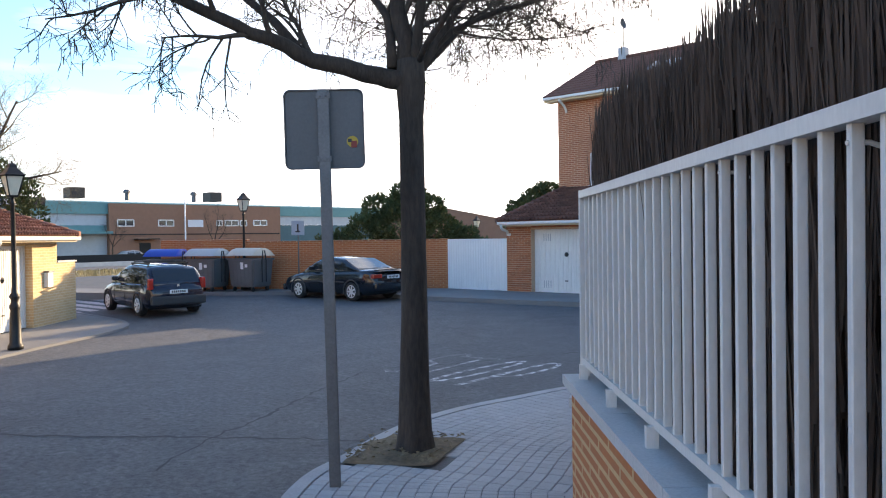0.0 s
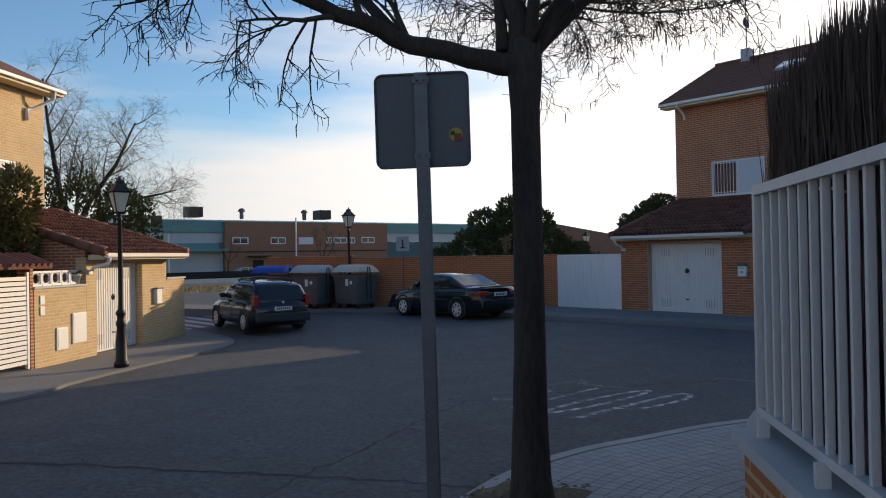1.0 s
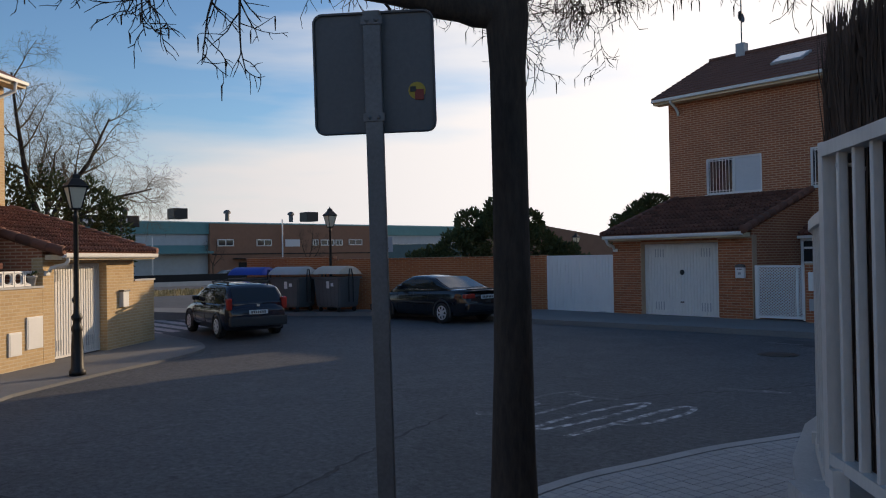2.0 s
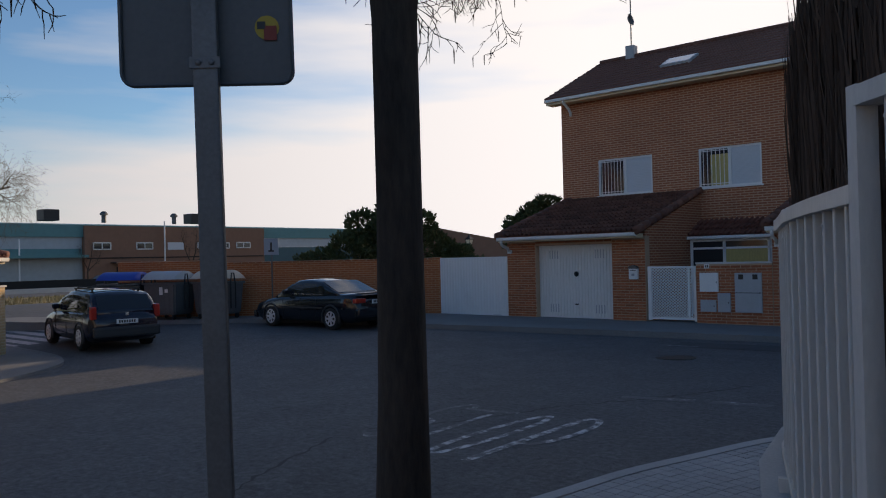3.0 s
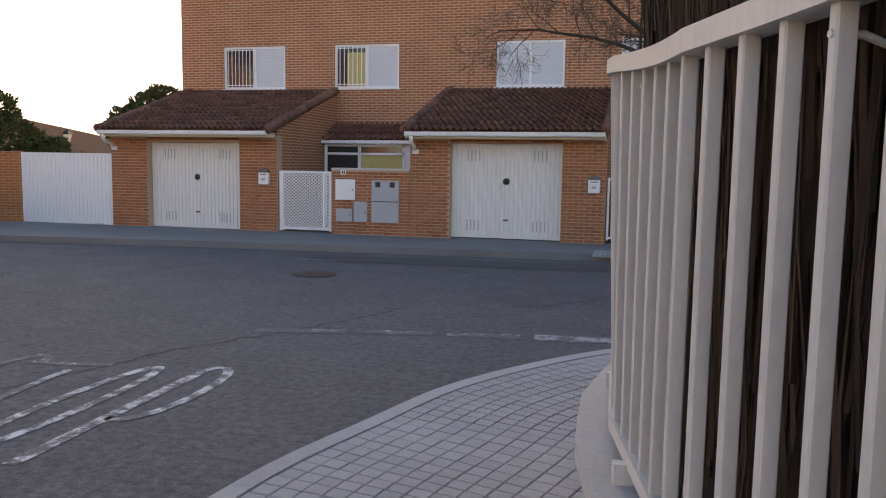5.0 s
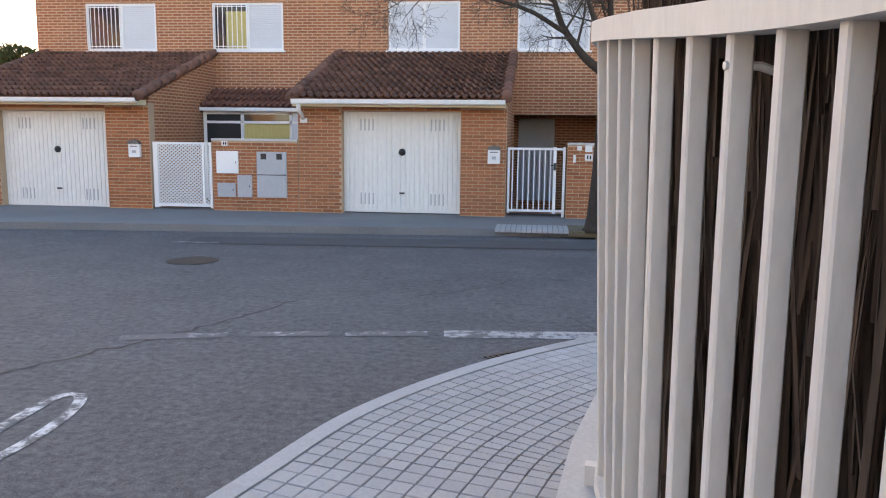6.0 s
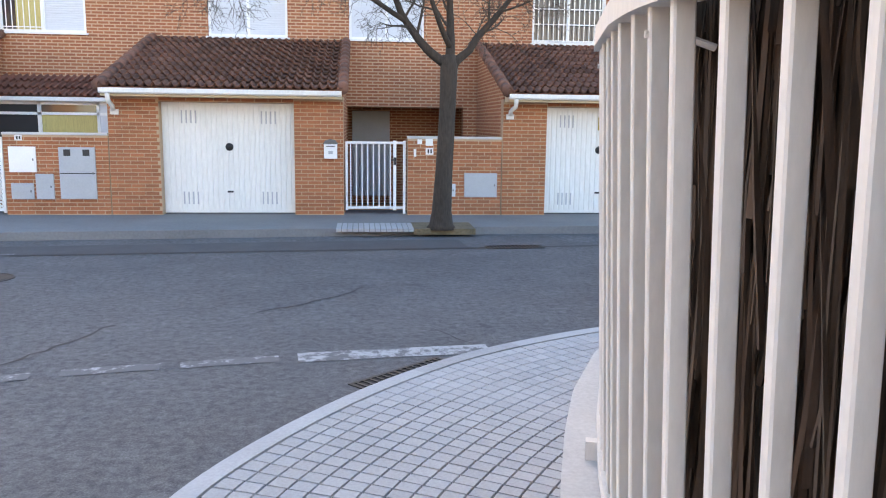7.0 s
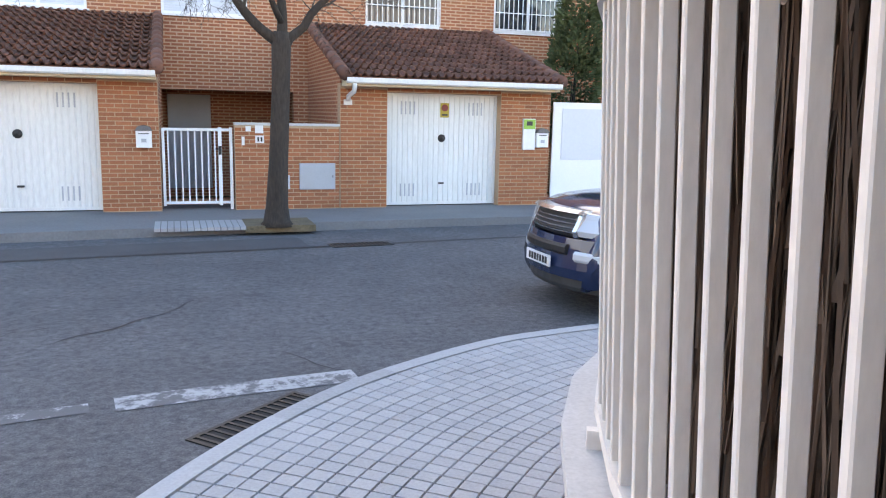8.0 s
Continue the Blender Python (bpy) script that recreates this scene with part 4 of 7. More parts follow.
def bar_gate():
    t = base("bar_gate", "white steel bar gate, shut, before a dark porch", "gate", Matrix.Translation((-4.33, F + 0.08, 0.0)))
    w, z0, z1 = 1.14, 0.07, 1.40
    part("gate_frame", boxes((0, 0, z0, 0.045, 0.045, z1), (w - 0.22, 0, z0, w - 0.16, 0.05, z1 + 0.02), (0.045, 0.004, z1 - 0.045, w - 0.22, 0.041, z1), (0.045, 0.004, z0 + 0.03, w - 0.22, 0.041, z0 + 0.075)), M["white"], t)
    for k in range(8):
        x = 0.045 + (w - 0.265) * (k + 0.5) / 8
        part("bar", boxes((x - 0.011, 0.012, z0 + 0.075, x + 0.011, 0.034, z1 - 0.045)), M["white"], t)
    part("post", boxes((w - 0.03, 0, 0.0, w + 0.02, 0.05, z1 + 0.02), (w - 0.16, 0.01, z1 - 0.045, w - 0.03, 0.04, z1), (w - 0.16, 0.01, z0 + 0.03, w - 0.03, 0.04, z0 + 0.075)), M["white"], t)
    part("lock", boxes((w - 0.215, -0.015, 0.95, w - 0.165, 0.0, 1.10), bevel=0.004), M["black"], t)
    part("handle", boxes((w - 0.27, -0.04, 1.04, w - 0.18, -0.02, 1.06)), M["black"], t)


bar_gate()


def lattice_gate():
    t = base("lattice_gate", "white sheet metal gate with a lattice of small holes, shut", "gate", Matrix.Translation((-11.90, F + 0.05, 0.0)))
    w, h = 1.31, 1.42
    part("gate_frame", boxes((0, 0, 0.02, 0.10, 0.05, h), (w - 0.05, 0, 0.02, w, 0.05, h), (0.10, 0.004, h - 0.05, w - 0.05, 0.046, h), (0.10, 0.004, 0.05, w - 0.05, 0.046, 0.11), (w - 0.22, 0.004, 0.11, w - 0.17, 0.046, h - 0.05)), M["white"], t)
    bm = bmesh.new()
    n, mrows = 13, 17
    x0, x1, za, zb = 0.10, w - 0.05, 0.11, h - 0.05
    for k in range(-mrows, n + 1):
        for sgn in (1, -1):
            p = []
            s = (x1 - x0) / n
            for j in range(0, mrows + 1):
                xx = x0 + (k + j) * s if sgn == 1 else x1 - (k + j) * s
                if x0 - 0.001 <= xx <= x1 + 0.001:
                    p.append((xx, 0.025 + 0.003 * sgn, za + (zb - za) * j / mrows))
            if len(p) > 1:
                tube(bm, [p[0], p[-1]], 0.0135, 4)
    part("lattice", bm, M["white"], t, "criss-cross lattice panel")


lattice_gate()


def sheet_gate(x0, x1, zb, zt, label, y=F + 0.03, plain=False):
    t = base("sheet_gate", label, "gate", Matrix.Translation((x0, y, zb)))
    w, h = x1 - x0, zt - zb
    bm = bmesh.new()
    n = round((w - 0.1) / 0.115)
    prof = []
    for k in range(n):
        a = 0.05 + (w - 0.1) * k / n
        s = (w - 0.1) / n
        prof += [(a, 0.0), (a + s * 0.78, 0.0), (a + s * 0.84, 0.012), (a + s * 0.95, 0.012)]
    prof.append((w - 0.05, 0.0))
    if plain:
        prof = [(0.05, 0), (w - 0.05, 0)]
    lo, hi = [bm.verts.new((p, q, 0.05)) for p, q in prof], [bm.verts.new((p, q, h - 0.05)) for p, q in prof]
    for k in range(len(prof) - 1):
        bm.faces.new((lo[k], lo[k + 1], hi[k + 1], hi[k]))
    box(bm, 0.01, 0.014, 0.03, w - 0.01, 0.04, h - 0.01)
    part("sheet", bm, M["white"], t)
    part("gate_frame", boxes((0.0, -0.01, 0.015, 0.05, 0.03, h), (w - 0.05, -0.01, 0.015, w, 0.03, h), (0.05, -0.01, h - 0.05, w - 0.05, 0.03, h), (0.05, -0.01, 0.015, w - 0.05, 0.03, 0.055)), M["white"], t)
    part("handle", boxes((w * 0.80, -0.03, 0.06, w * 0.90, -0.01, 0.075)), M["meter"], t)
    return t


sheet_gate(-19.16, -16.44, -0.06, 1.77, "wide white corrugated metal gate, shut")
t = sheet_gate(2.95, 4.75, 0.03, 2.0, "tall white panelled metal gate, shut", plain=True)
part("panel", boxes((0.2, -0.012, 0.85, 1.6, -0.002, 1.85), bevel=0.003), M["shutter"], t)


# ---- orange garden wall across the junction ----
WD = Vector((-0.827, -0.562, 0))            # along the wall, away from the houses
WN = Vector((0.562, -0.827, 0))             # towards the street
W0 = Vector((-19.18, 22.92, 0))


def frame_on(origin, xdir, z=0.0):
    """A pose whose local x runs along xdir and whose front, -y, faces to its right hand."""
    x = Vector((xdir.x, xdir.y, 0)).normalized()
    y = Vector((-x.y, x.x, 0))
    return Matrix(((x.x, y.x, 0, origin.x), (x.y, y.y, 0, origin.y), (0, 0, 1, z), (0, 0, 0, 1)))


def boundary_wall():
    # local x points towards the houses, so that the front faces the street
    t = base("boundary_wall", "long orange brick boundary wall with brick coping", "wall", frame_on(W0, -WD), kind="structure")
    part("wall", boxes((-7.56, 0.0, -0.6, -0.22, 0.25, 1.74)), M["brick_wall"], t)
    part("wall", boxes((-11.0, -0.004, -0.6, -7.565, 0.25, 1.84)), M["brick_wall"], t)
    part("pier", boxes((-0.215, -0.03, -0.6, 0.06, 0.30, 1.80)), M["brick_wall"], t)
    part("coping", boxes((-7.56, -0.03, 1.743, -0.22, 0.28, 1.785)), M["brick"], t)
    part("coping", boxes((-11.03, -0.034, 1.843, -7.565, 0.28, 1.885)), M["brick"], t)


boundary_wall()


# ---- street furniture ----
def traffic_sign():
    t = base("traffic_sign", "grey back of a square traffic sign on a galvanised post", "traffic sign", frame_on(Vector((-4.548, 5.325, 0)), Vector((0.70, 0.715, 0))))
    lean = Matrix.Rotation(radians(-0.9), 4, "Y")
    def put(name, bm, mat, label="", smooth=False):
        bmesh.ops.transform(bm, matrix=lean, verts=bm.verts)
        return part(name, bm, mat, t, label, smooth)
    bm = bmesh.new()
    box(bm, -0.042, -0.021, -0.1, 0.042, 0.021, 2.95, bevel=0.006)
    put("post", bm, M["galv"], "galvanised rectangular post")
    # plate with rounded corners and a folded rim
    def outline(h, r):
        o = []
        for cx, cz, a0 in ((h - r, h - r, 0), (-h + r, h - r, 90), (-h + r, -h + r, 180), (h - r, -h + r, 270)):
            o += [(cx + r * math.cos(radians(a0 + k * 15)), cz + r * math.sin(radians(a0 + k * 15))) for k in range(7)]
        return o
    bm = bmesh.new()
    extruded(bm, outline(0.294, 0.045), 0.012, Matrix.Translation((0, 0.030, 2.66)))
    plate = put("plate", bm, M["sign_back"], "plain grey metal back of the plate")
    bm = bmesh.new()
    for a, b in zip(outline(0.290, 0.045), outline(0.290, 0.045)[1:] + outline(0.290, 0.045)[:1]):
        tube(bm, [(a[0], 0.022, a[1] + 2.66), (b[0], 0.022, b[1] + 2.66)], 0.007, 5)
    bmesh.ops.transform(bm, matrix=lean, verts=bm.verts)
    part("rim", bm, M["sign_back"], plate)
    for z in (2.435, 2.90):
        bm = boxes((-0.052, -0.026, z - 0.02, 0.052, -0.0215, z + 0.02), bevel=0.002)
        for dx in (-0.022, 0.022):
            turned(bm, [(0.011, 0), (0.011, 0.006), (0.004, 0.009)], 6, (0, 0, 5 + dx))
            for v in bm.verts:
                if v.co.z > 4:
                    v.co = Vector((dx + v.co.x, -0.026 - (v.co.z - 5 - dx), z + v.co.y))
        put("clamp", bm, M["galv"])
    bm = bmesh.new()
    turned(bm, [(0.042, 0), (0.042, 0.003)], 16)
    bmesh.ops.transform(bm, matrix=Matrix.Translation((0.205, 0.0298, 2.565)) @ Matrix.Rotation(radians(90), 4, "X"), verts=bm.verts)
    st = put("sticker", bm, M["yellow"], "round yellow and red sticker")
    bm = boxes((0.195, 0.0225, 2.52, 0.238, 0.0263, 2.57))
    bmesh.ops.transform(bm, matrix=lean, verts=bm.verts)
    part("sticker_mark", bm, M["red"], st)
    bm = boxes((0.172, 0.0222, 2.56, 0.20, 0.0262, 2.585))
    bmesh.ops.transform(bm, matrix=lean, verts=bm.verts)
    part("sticker_mark", bm, M["black"], st)


traffic_sign()


def street_lamp(x, y, z, h, label):
    t = base("street_lamp", label, "street lamp", Matrix.Translation((x, y, z)), group="street lamps")
    k = h / 3.85
    bm = bmesh.new()
    turned(bm, [(0.15, 0), (0.15, 0.08), (0.135, 0.10), (0.115, 0.14), (0.105, 0.55), (0.085, 0.80), (0.10, 0.84), (0.10, 0.90), (0.075, 0.95), (0.075, 1.02), (0.10, 1.06), (0.10, 1.10), (0.06, 1.16), (0.05, 1.30), (0.042, 2.95 * k), (0.055, 2.97 * k), (0.055, 3.0 * k), (0.035, 3.03 * k), (0.035, 3.10 * k)], 14)
    part("post", bm, M["iron"], t, "fluted black cast-iron post", True)
    z0 = 3.10 * k
    bm = bmesh.new()
    turned(bm, [(0.10, z0), (0.12, z0 + 0.02), (0.12, z0 + 0.04), (0.10, z0 + 0.04)], 4, twist=radians(45))
    for a in range(4):
        c, s = math.cos(radians(45 + 90 * a)), math.sin(radians(45 + 90 * a))
        tube(bm, [(0.12 * c, 0.12 * s, z0 + 0.04), (0.235 * c, 0.235 * s, z0 + 0.43)], 0.013, 5)
    turned(bm, [(0.255, z0 + 0.42), (0.275, z0 + 0.45), (0.24, z0 + 0.47), (0.13, z0 + 0.58), (0.10, z0 + 0.60), (0.09, z0 + 0.66), (0.02, z0 + 0.70), (0.015, z0 + 0.75)], 4, twist=radians(45))
    lant = part("lantern", bm, M["iron"], t, "four-sided black lantern")
    for a in range(4):
        m = Matrix.Rotation(radians(90 * a), 4, "Z")
        bm = bmesh.new()
        q = [m @ Vector(v) for v in ((0.078, -0.076, z0 + 0.045), (0.078, 0.076, z0 + 0.045), (0.158, 0.155, z0 + 0.42), (0.158, -0.155, z0 + 0.42))]
        o = [v - (m @ Vector((0.006, 0, 0))) for v in q]
        a4, b4 = [bm.verts.new(v) for v in q], [bm.verts.new(v) for v in o]
        bm.faces.new(a4)
        bm.faces.new(b4[::-1])
        for i in range(4):
            bm.faces.new((a4[i], b4[i], b4[(i + 1) % 4], a4[(i + 1) % 4]))
        bmesh.ops.recalc_face_normals(bm, faces=bm.faces)
        part("pane", bm, M["lampglass"], lant)
    return t


street_lamp(-17.3, 7.62, -0.32, 3.85, "black cast-iron street lamp with four-sided lantern on the corner")
lw = W0 + WD * 7.62 + WN * 0.16
street_lamp(lw.x, lw.y, -0.01, 3.62, "black cast-iron street lamp against the orange wall")


def small_sign():
    p = W0 + WD * 5.25 + WN * 0.95
    t = base("parking_sign", "small square grey-blue sign on a thin post before the orange wall", "traffic sign", frame_on(p, -WD, -0.01))
    bm = bmesh.new()
    tube(bm, [(0, 0, 0), (0, 0, 2.5)], 0.025, 8)
    part("post", bm, M["galv"], t)
    part("plate", boxes((-0.24, -0.045, 2.0, 0.24, -0.027, 2.52), bevel=0.006), surface("blue_grey_plate", (0.30, 0.36, 0.42), 0.5, var=0.1), t)
    part("symbol", boxes((-0.03, -0.051, 2.12, 0.03, -0.0455, 2.40), (-0.09, -0.051, 2.10, 0.09, -0.0455, 2.15)), M["black"], t, "dark symbol")


small_sign()


def container(p, label, lid_mat, body_mat, turn=0.0):
    t = base("waste_container", label, "waste container", frame_on(p, -WD, -0.01) @ Matrix.Rotation(radians(turn), 4, "Z") @ Matrix.Diagonal((0.94, 1, 1.12, 1)), group="waste containers")
    bm = bmesh.new()
    lo = [bm.verts.new(v) for v in ((-0.60, -0.46, 0.14), (0.60, -0.46, 0.14), (0.60, 0.46, 0.14), (-0.60, 0.46, 0.14))]
    hi = [bm.verts.new(v) for v in ((-0.68, -0.53, 1.04), (0.68, -0.53, 1.04), (0.68, 0.53, 1.04), (-0.68, 0.53, 1.04))]
    bm.faces.new(lo[::-1])
    bm.faces.new(hi)
    for k in range(4):
        bm.faces.new((lo[k], lo[(k + 1) % 4], hi[(k + 1) % 4], hi[k]))
    bmesh.ops.bevel(bm, geom=list(bm.edges), offset=0.05, segments=3, affect="EDGES")
    box(bm, -0.70, -0.55, 1.00, 0.70, 0.55, 1.06, bevel=0.012)
    body = part("body", bm, body_mat, t, "ribbed grey plastic body")
    for x in (-0.40, -0.2, 0.0, 0.2, 0.40):
        bm = bmesh.new()
        extruded(bm, [(x - 0.015, 0.2), (x + 0.015, 0.2), (x + 0.015, 0.95), (x - 0.015, 0.95)], 0.02, Matrix.Translation((0, -0.53, 0)))
        for v in bm.verts:
            v.co.y += (0.95 - v.co.z) * 0.075
        part("rib", bm, body_mat, body)
    # domed lid, rolled from front to back
    bm = bmesh.new()
    arc = [(-0.57 + 1.14 * k / 12, 1.06 + 0.33 * math.sin(math.pi * (0.06 + 0.90 * k / 12)) ** 0.75) for k in range(13)]
    rows = [[bm.verts.new((x, y, z)) for y, z in arc] for x in (-0.70, -0.68, -0.30, 0.0, 0.30, 0.68, 0.70)]
    for r, s in zip(rows, rows[1:]):
        for k in range(12):
            bm.faces.new((r[k], s[k], s[k + 1], r[k + 1]))
    bm.faces.new(rows[0])
    bm.faces.new(rows[-1][::-1])
    bmesh.ops.recalc_face_normals(bm, faces=bm.faces)
    part("lid", bm, lid_mat, t, "rounded plastic lid", True)
    for x in (-0.715, 0.715):
        bm = bmesh.new()
        tube(bm, [(x, -0.10, 0.30), (x, -0.10, 0.98), (x * 0.98, -0.05, 1.30), (x * 0.98, 0.05, 1.30), (x, 0.10, 0.98), (x, 0.10, 0.30)], 0.022, 6)
        part("lifting_arm", bm, M["black"], t)
    for x in (-0.48, 0.48):
        for y in (-0.36, 0.36):
            bm = bmesh.new()
            tube(bm, [(x - 0.03, y, 0.075), (x + 0.03, y, 0.075)], 0.075, 12)
            box(bm, x - 0.045, y - 0.03, 0.075, x + 0.045, y + 0.03, 0.17)
            part("wheel", bm, M["black"], t)
    part("notice", boxes((0.02, -0.522, 0.72, 0.16, -0.512, 0.98)), M["white"], t, "white notice")
    part("notice", boxes((0.25, -0.522, 0.78, 0.38, -0.512, 0.88)), M["white"], t)
    return t


plastic = surface("grey_container_plastic", (0.115, 0.120, 0.125), 0.55, var=0.18, big=2, fine=30, bump=0.08)
lid_grey = surface("grey_lid_plastic", (0.50, 0.50, 0.48), 0.45, var=0.15, big=2, fine=30, bump=0.05)
lid_tan = surface("tan_lid_plastic", (0.66, 0.55, 0.42), 0.45, var=0.15, big=2, fine=30, bump=0.05)
lid_blue = surface("blue_lid_plastic", (0.010, 0.06, 0.42), 0.45, var=0.15, big=2, fine=30, bump=0.05)
for al, lab, lm in ((7.08, "grey waste container with a tan rounded lid", lid_tan), (8.72, "grey waste container with a grey rounded lid", lid_grey), (10.28, "grey waste container with a blue rounded lid", lid_blue)):
    container(W0 + WD * al + WN * 0.90, lab, lm, plastic, {7.08: -24.0, 8.72: -14.0}.get(al, -6.0))


# ---- cars ----
def car_paint(name, col, rough=0.10):
    m, nd, ln, bs = nodes_of(name)
    geo = nd.new("ShaderNodeNewGeometry")
    n = noise_of(nd, ln, geo.outputs["Position"], 3.0)
    ln.new(mixed(nd, ln, n, tuple(c * 0.8 for c in col), tuple(c * 1.2 for c in col)), bs.inputs["Base Color"])
    bs.inputs["Roughness"].default_value = rough
    bs.inputs["Coat Weight"].default_value, bs.inputs["Coat Roughness"].default_value = 0.4, 0.05
    bs.inputs["Specular IOR Level"].default_value = 0.4
    return m


M_TYRE = surface("tyre_rubber", (0.020, 0.020, 0.020), 0.85, var=0.2, big=5, fine=40, bump=0.1)
M_RIM = surface("alloy_rim", (0.78, 0.78, 0.79), 0.30, 0.5, var=0.1, bump=0.02)
M_CARGLASS = glass_of("car_glass", (0.018, 0.022, 0.026), 0.03)
M_RED = glass_of("red_tail_lamp", (0.42, 0.030, 0.018), 0.12)
M_CLEAR = glass_of("headlamp_glass", (0.55, 0.58, 0.60), 0.08)
M_CHROME = surface("chrome_strip", (0.65, 0.65, 0.66), 0.2, 0.9, var=0.05, bump=0.0)
M_TRIM = surface("grey_bumper_plastic", (0.035, 0.036, 0.038), 0.6, var=0.15, big=4, fine=40, bump=0.06)


def interp(rows, x):
    for a, b in zip(rows, rows[1:]):
        if x <= b[0]:
            f = (x - a[0]) / (b[0] - a[0])
            return a[1] + (b[1] - a[1]) * max(0, f)
    return rows[-1][1]


def car(name, label, pos, yaw, W, deck, cabin, axle_r, axle_f, tyre, paint, clad=None, extras=()):
    """deck: rows of (x, height) of the bonnet, belt and tail; cabin: rows of (x, roof height) between the two screens' feet; x runs forward."""
    t = base(name, label, "car", pose(*pos, 0, 0, yaw))
    x0, x1 = deck[0][0], deck[-1][0]
    bm = bmesh.new()
    def half(x):                     # plan taper towards both ends
        u = (x - x0) / (x1 - x0)
        return W / 2 * (1 - 0.16 * max(0, (0.12 - u) / 0.12) ** 2 - 0.20 * max(0, (u - 0.84) / 0.16) ** 2)
    def floor(x):
        u = (x - x0) / (x1 - x0)
        return 0.20 + 0.14 * max(0, (0.08 - u) / 0.08) ** 1.5 + 0.06 * max(0, (u - 0.92) / 0.08) ** 1.5
    n, rings = 34, []
    for i in range(n + 1):
        x = x0 + (x1 - x0) * i / n
        w, zt, zb = half(x), interp(deck, x), floor(x)
        zm = zb + (zt - zb) * 0.55
        sec = [(w * 0.80, zb), (w * 0.955, zb + 0.07), (w * 0.985, zb + 0.20), (w, zm), (w * 0.985, zt - 0.14), (w * 0.945, zt - 0.05), (w * 0.86, zt - 0.008), (w * 0.45, zt + 0.018)]
        ring = sec + [(0, zt + 0.024)] + [(-y, z) for y, z in reversed(sec)]
        rings.append([bm.verts.new((x, y, z)) for y, z in ring])
    k = len(rings[0])
    for r, s in zip(rings, rings[1:]):
        for j in range(k):
            bm.faces.new((r[j], s[j], s[(j + 1) % k], r[(j + 1) % k]))
    bm.faces.new(rings[0][::-1])
    bm.faces.new(rings[-1])
    bmesh.ops.recalc_face_normals(bm, faces=bm.faces)
    body = part("body", bm, paint, t, "glossy dark painted body", True)
    # cabin
    c0, c1 = cabin[0][0], cabin[-1][0]
    bm = bmesh.new()
    rings, n = [], 26
    for i in range(n + 1):
        x = c0 + (c1 - c0) * i / n
        zb, zr = interp(deck, x) - 0.03, interp(cabin, x)
        h = max(0.01, zr - zb)
        wb = half(x) * 0.93
        lean = 0.24 * min(1, h / 0.5)
        sec = [(wb, zb), (wb - lean * h * 0.45, zb + h * 0.55), (wb - lean * h, zb + h * 0.86), (wb - lean * h - 0.07, zb + h * 0.97), (wb * 0.35, zb + h + 0.015)]
        rings.append([bm.verts.new((x, y, z)) for y, z in sec + [(0, zb + h + 0.02)] + [(-y, z) for y, z in reversed(sec)]])
    k = len(rings[0])
    for r, s in zip(rings, rings[1:]):
        for j in range(k - 1):
            bm.faces.new((r[j], s[j], s[j + 1], r[j + 1]))
    bm.faces.new(rings[0][::-1])
    bm.faces.new(rings[-1])
    bmesh.ops.recalc_face_normals(bm, faces=bm.faces)
    cab = part("cabin", bm, paint, t, smooth=True)
    def skin(x, f, side):
        """A point on the cabin's flank: f from the belt (0) to the roof edge (1)."""
        zb, zr = interp(deck, x) - 0.03, interp(cabin, x)
        h = max(0.01, zr - zb)
        wb = half(x) * 0.93
        lean = 0.24 * min(1, h / 0.5)
        z = zb + h * 0.86 * f
        y = wb - lean * h * (0.45 * min(1, 0.86 * f / 0.55) + 0.55 * max(0, (0.86 * f - 0.55) / 0.31))
        return Vector((x, side * (y + 0.006), z))
    doors = extras_get(extras, "windows")
    for side in (1, -1):
        for a, b in doors:
            bm = bmesh.new()
            cols = []
            for i in range(7):
                x = a + (b - a) * i / 6
                top = 0.90
                cols.append([bm.verts.new(skin(x, f, side)) for f in (0.12, 0.5, top)])
            for p, q in zip(cols, cols[1:]):
                for j in range(2):
                    bm.faces.new((p[j], q[j], q[j + 1], p[j + 1]))
            part("side_window", bm, M_CARGLASS, cab, smooth=True)
    # screens: quads on the sloping ends of the cabin
    def screen(xa, xb, inset):
        bm = bmesh.new()
        rows = []
        for i in range(6):
            x = xa + (xb - xa) * i / 5
            zb, zr = interp(deck, x) - 0.03, interp(cabin, x)
            h = max(0.01, zr - zb)
            wb = half(x) * 0.93
            lean = 0.24 * min(1, h / 0.5)
            y = wb - lean * h - 0.075 - inset
            rows.append([bm.verts.new((x, s * y, zr + 0.012 + 0.012 * (1 - abs(s)))) for s in (-1, -0.5, 0, 0.5, 1)])
        for p, q in zip(rows, rows[1:]):
            for j in range(4):
                bm.faces.new((p[j], q[j], q[j + 1], p[j + 1]))
        return part("screen", bm, M_CARGLASS, cab, smooth=True)
    for a, b in extras_get(extras, "screens"):
        screen(a, b, 0.03)
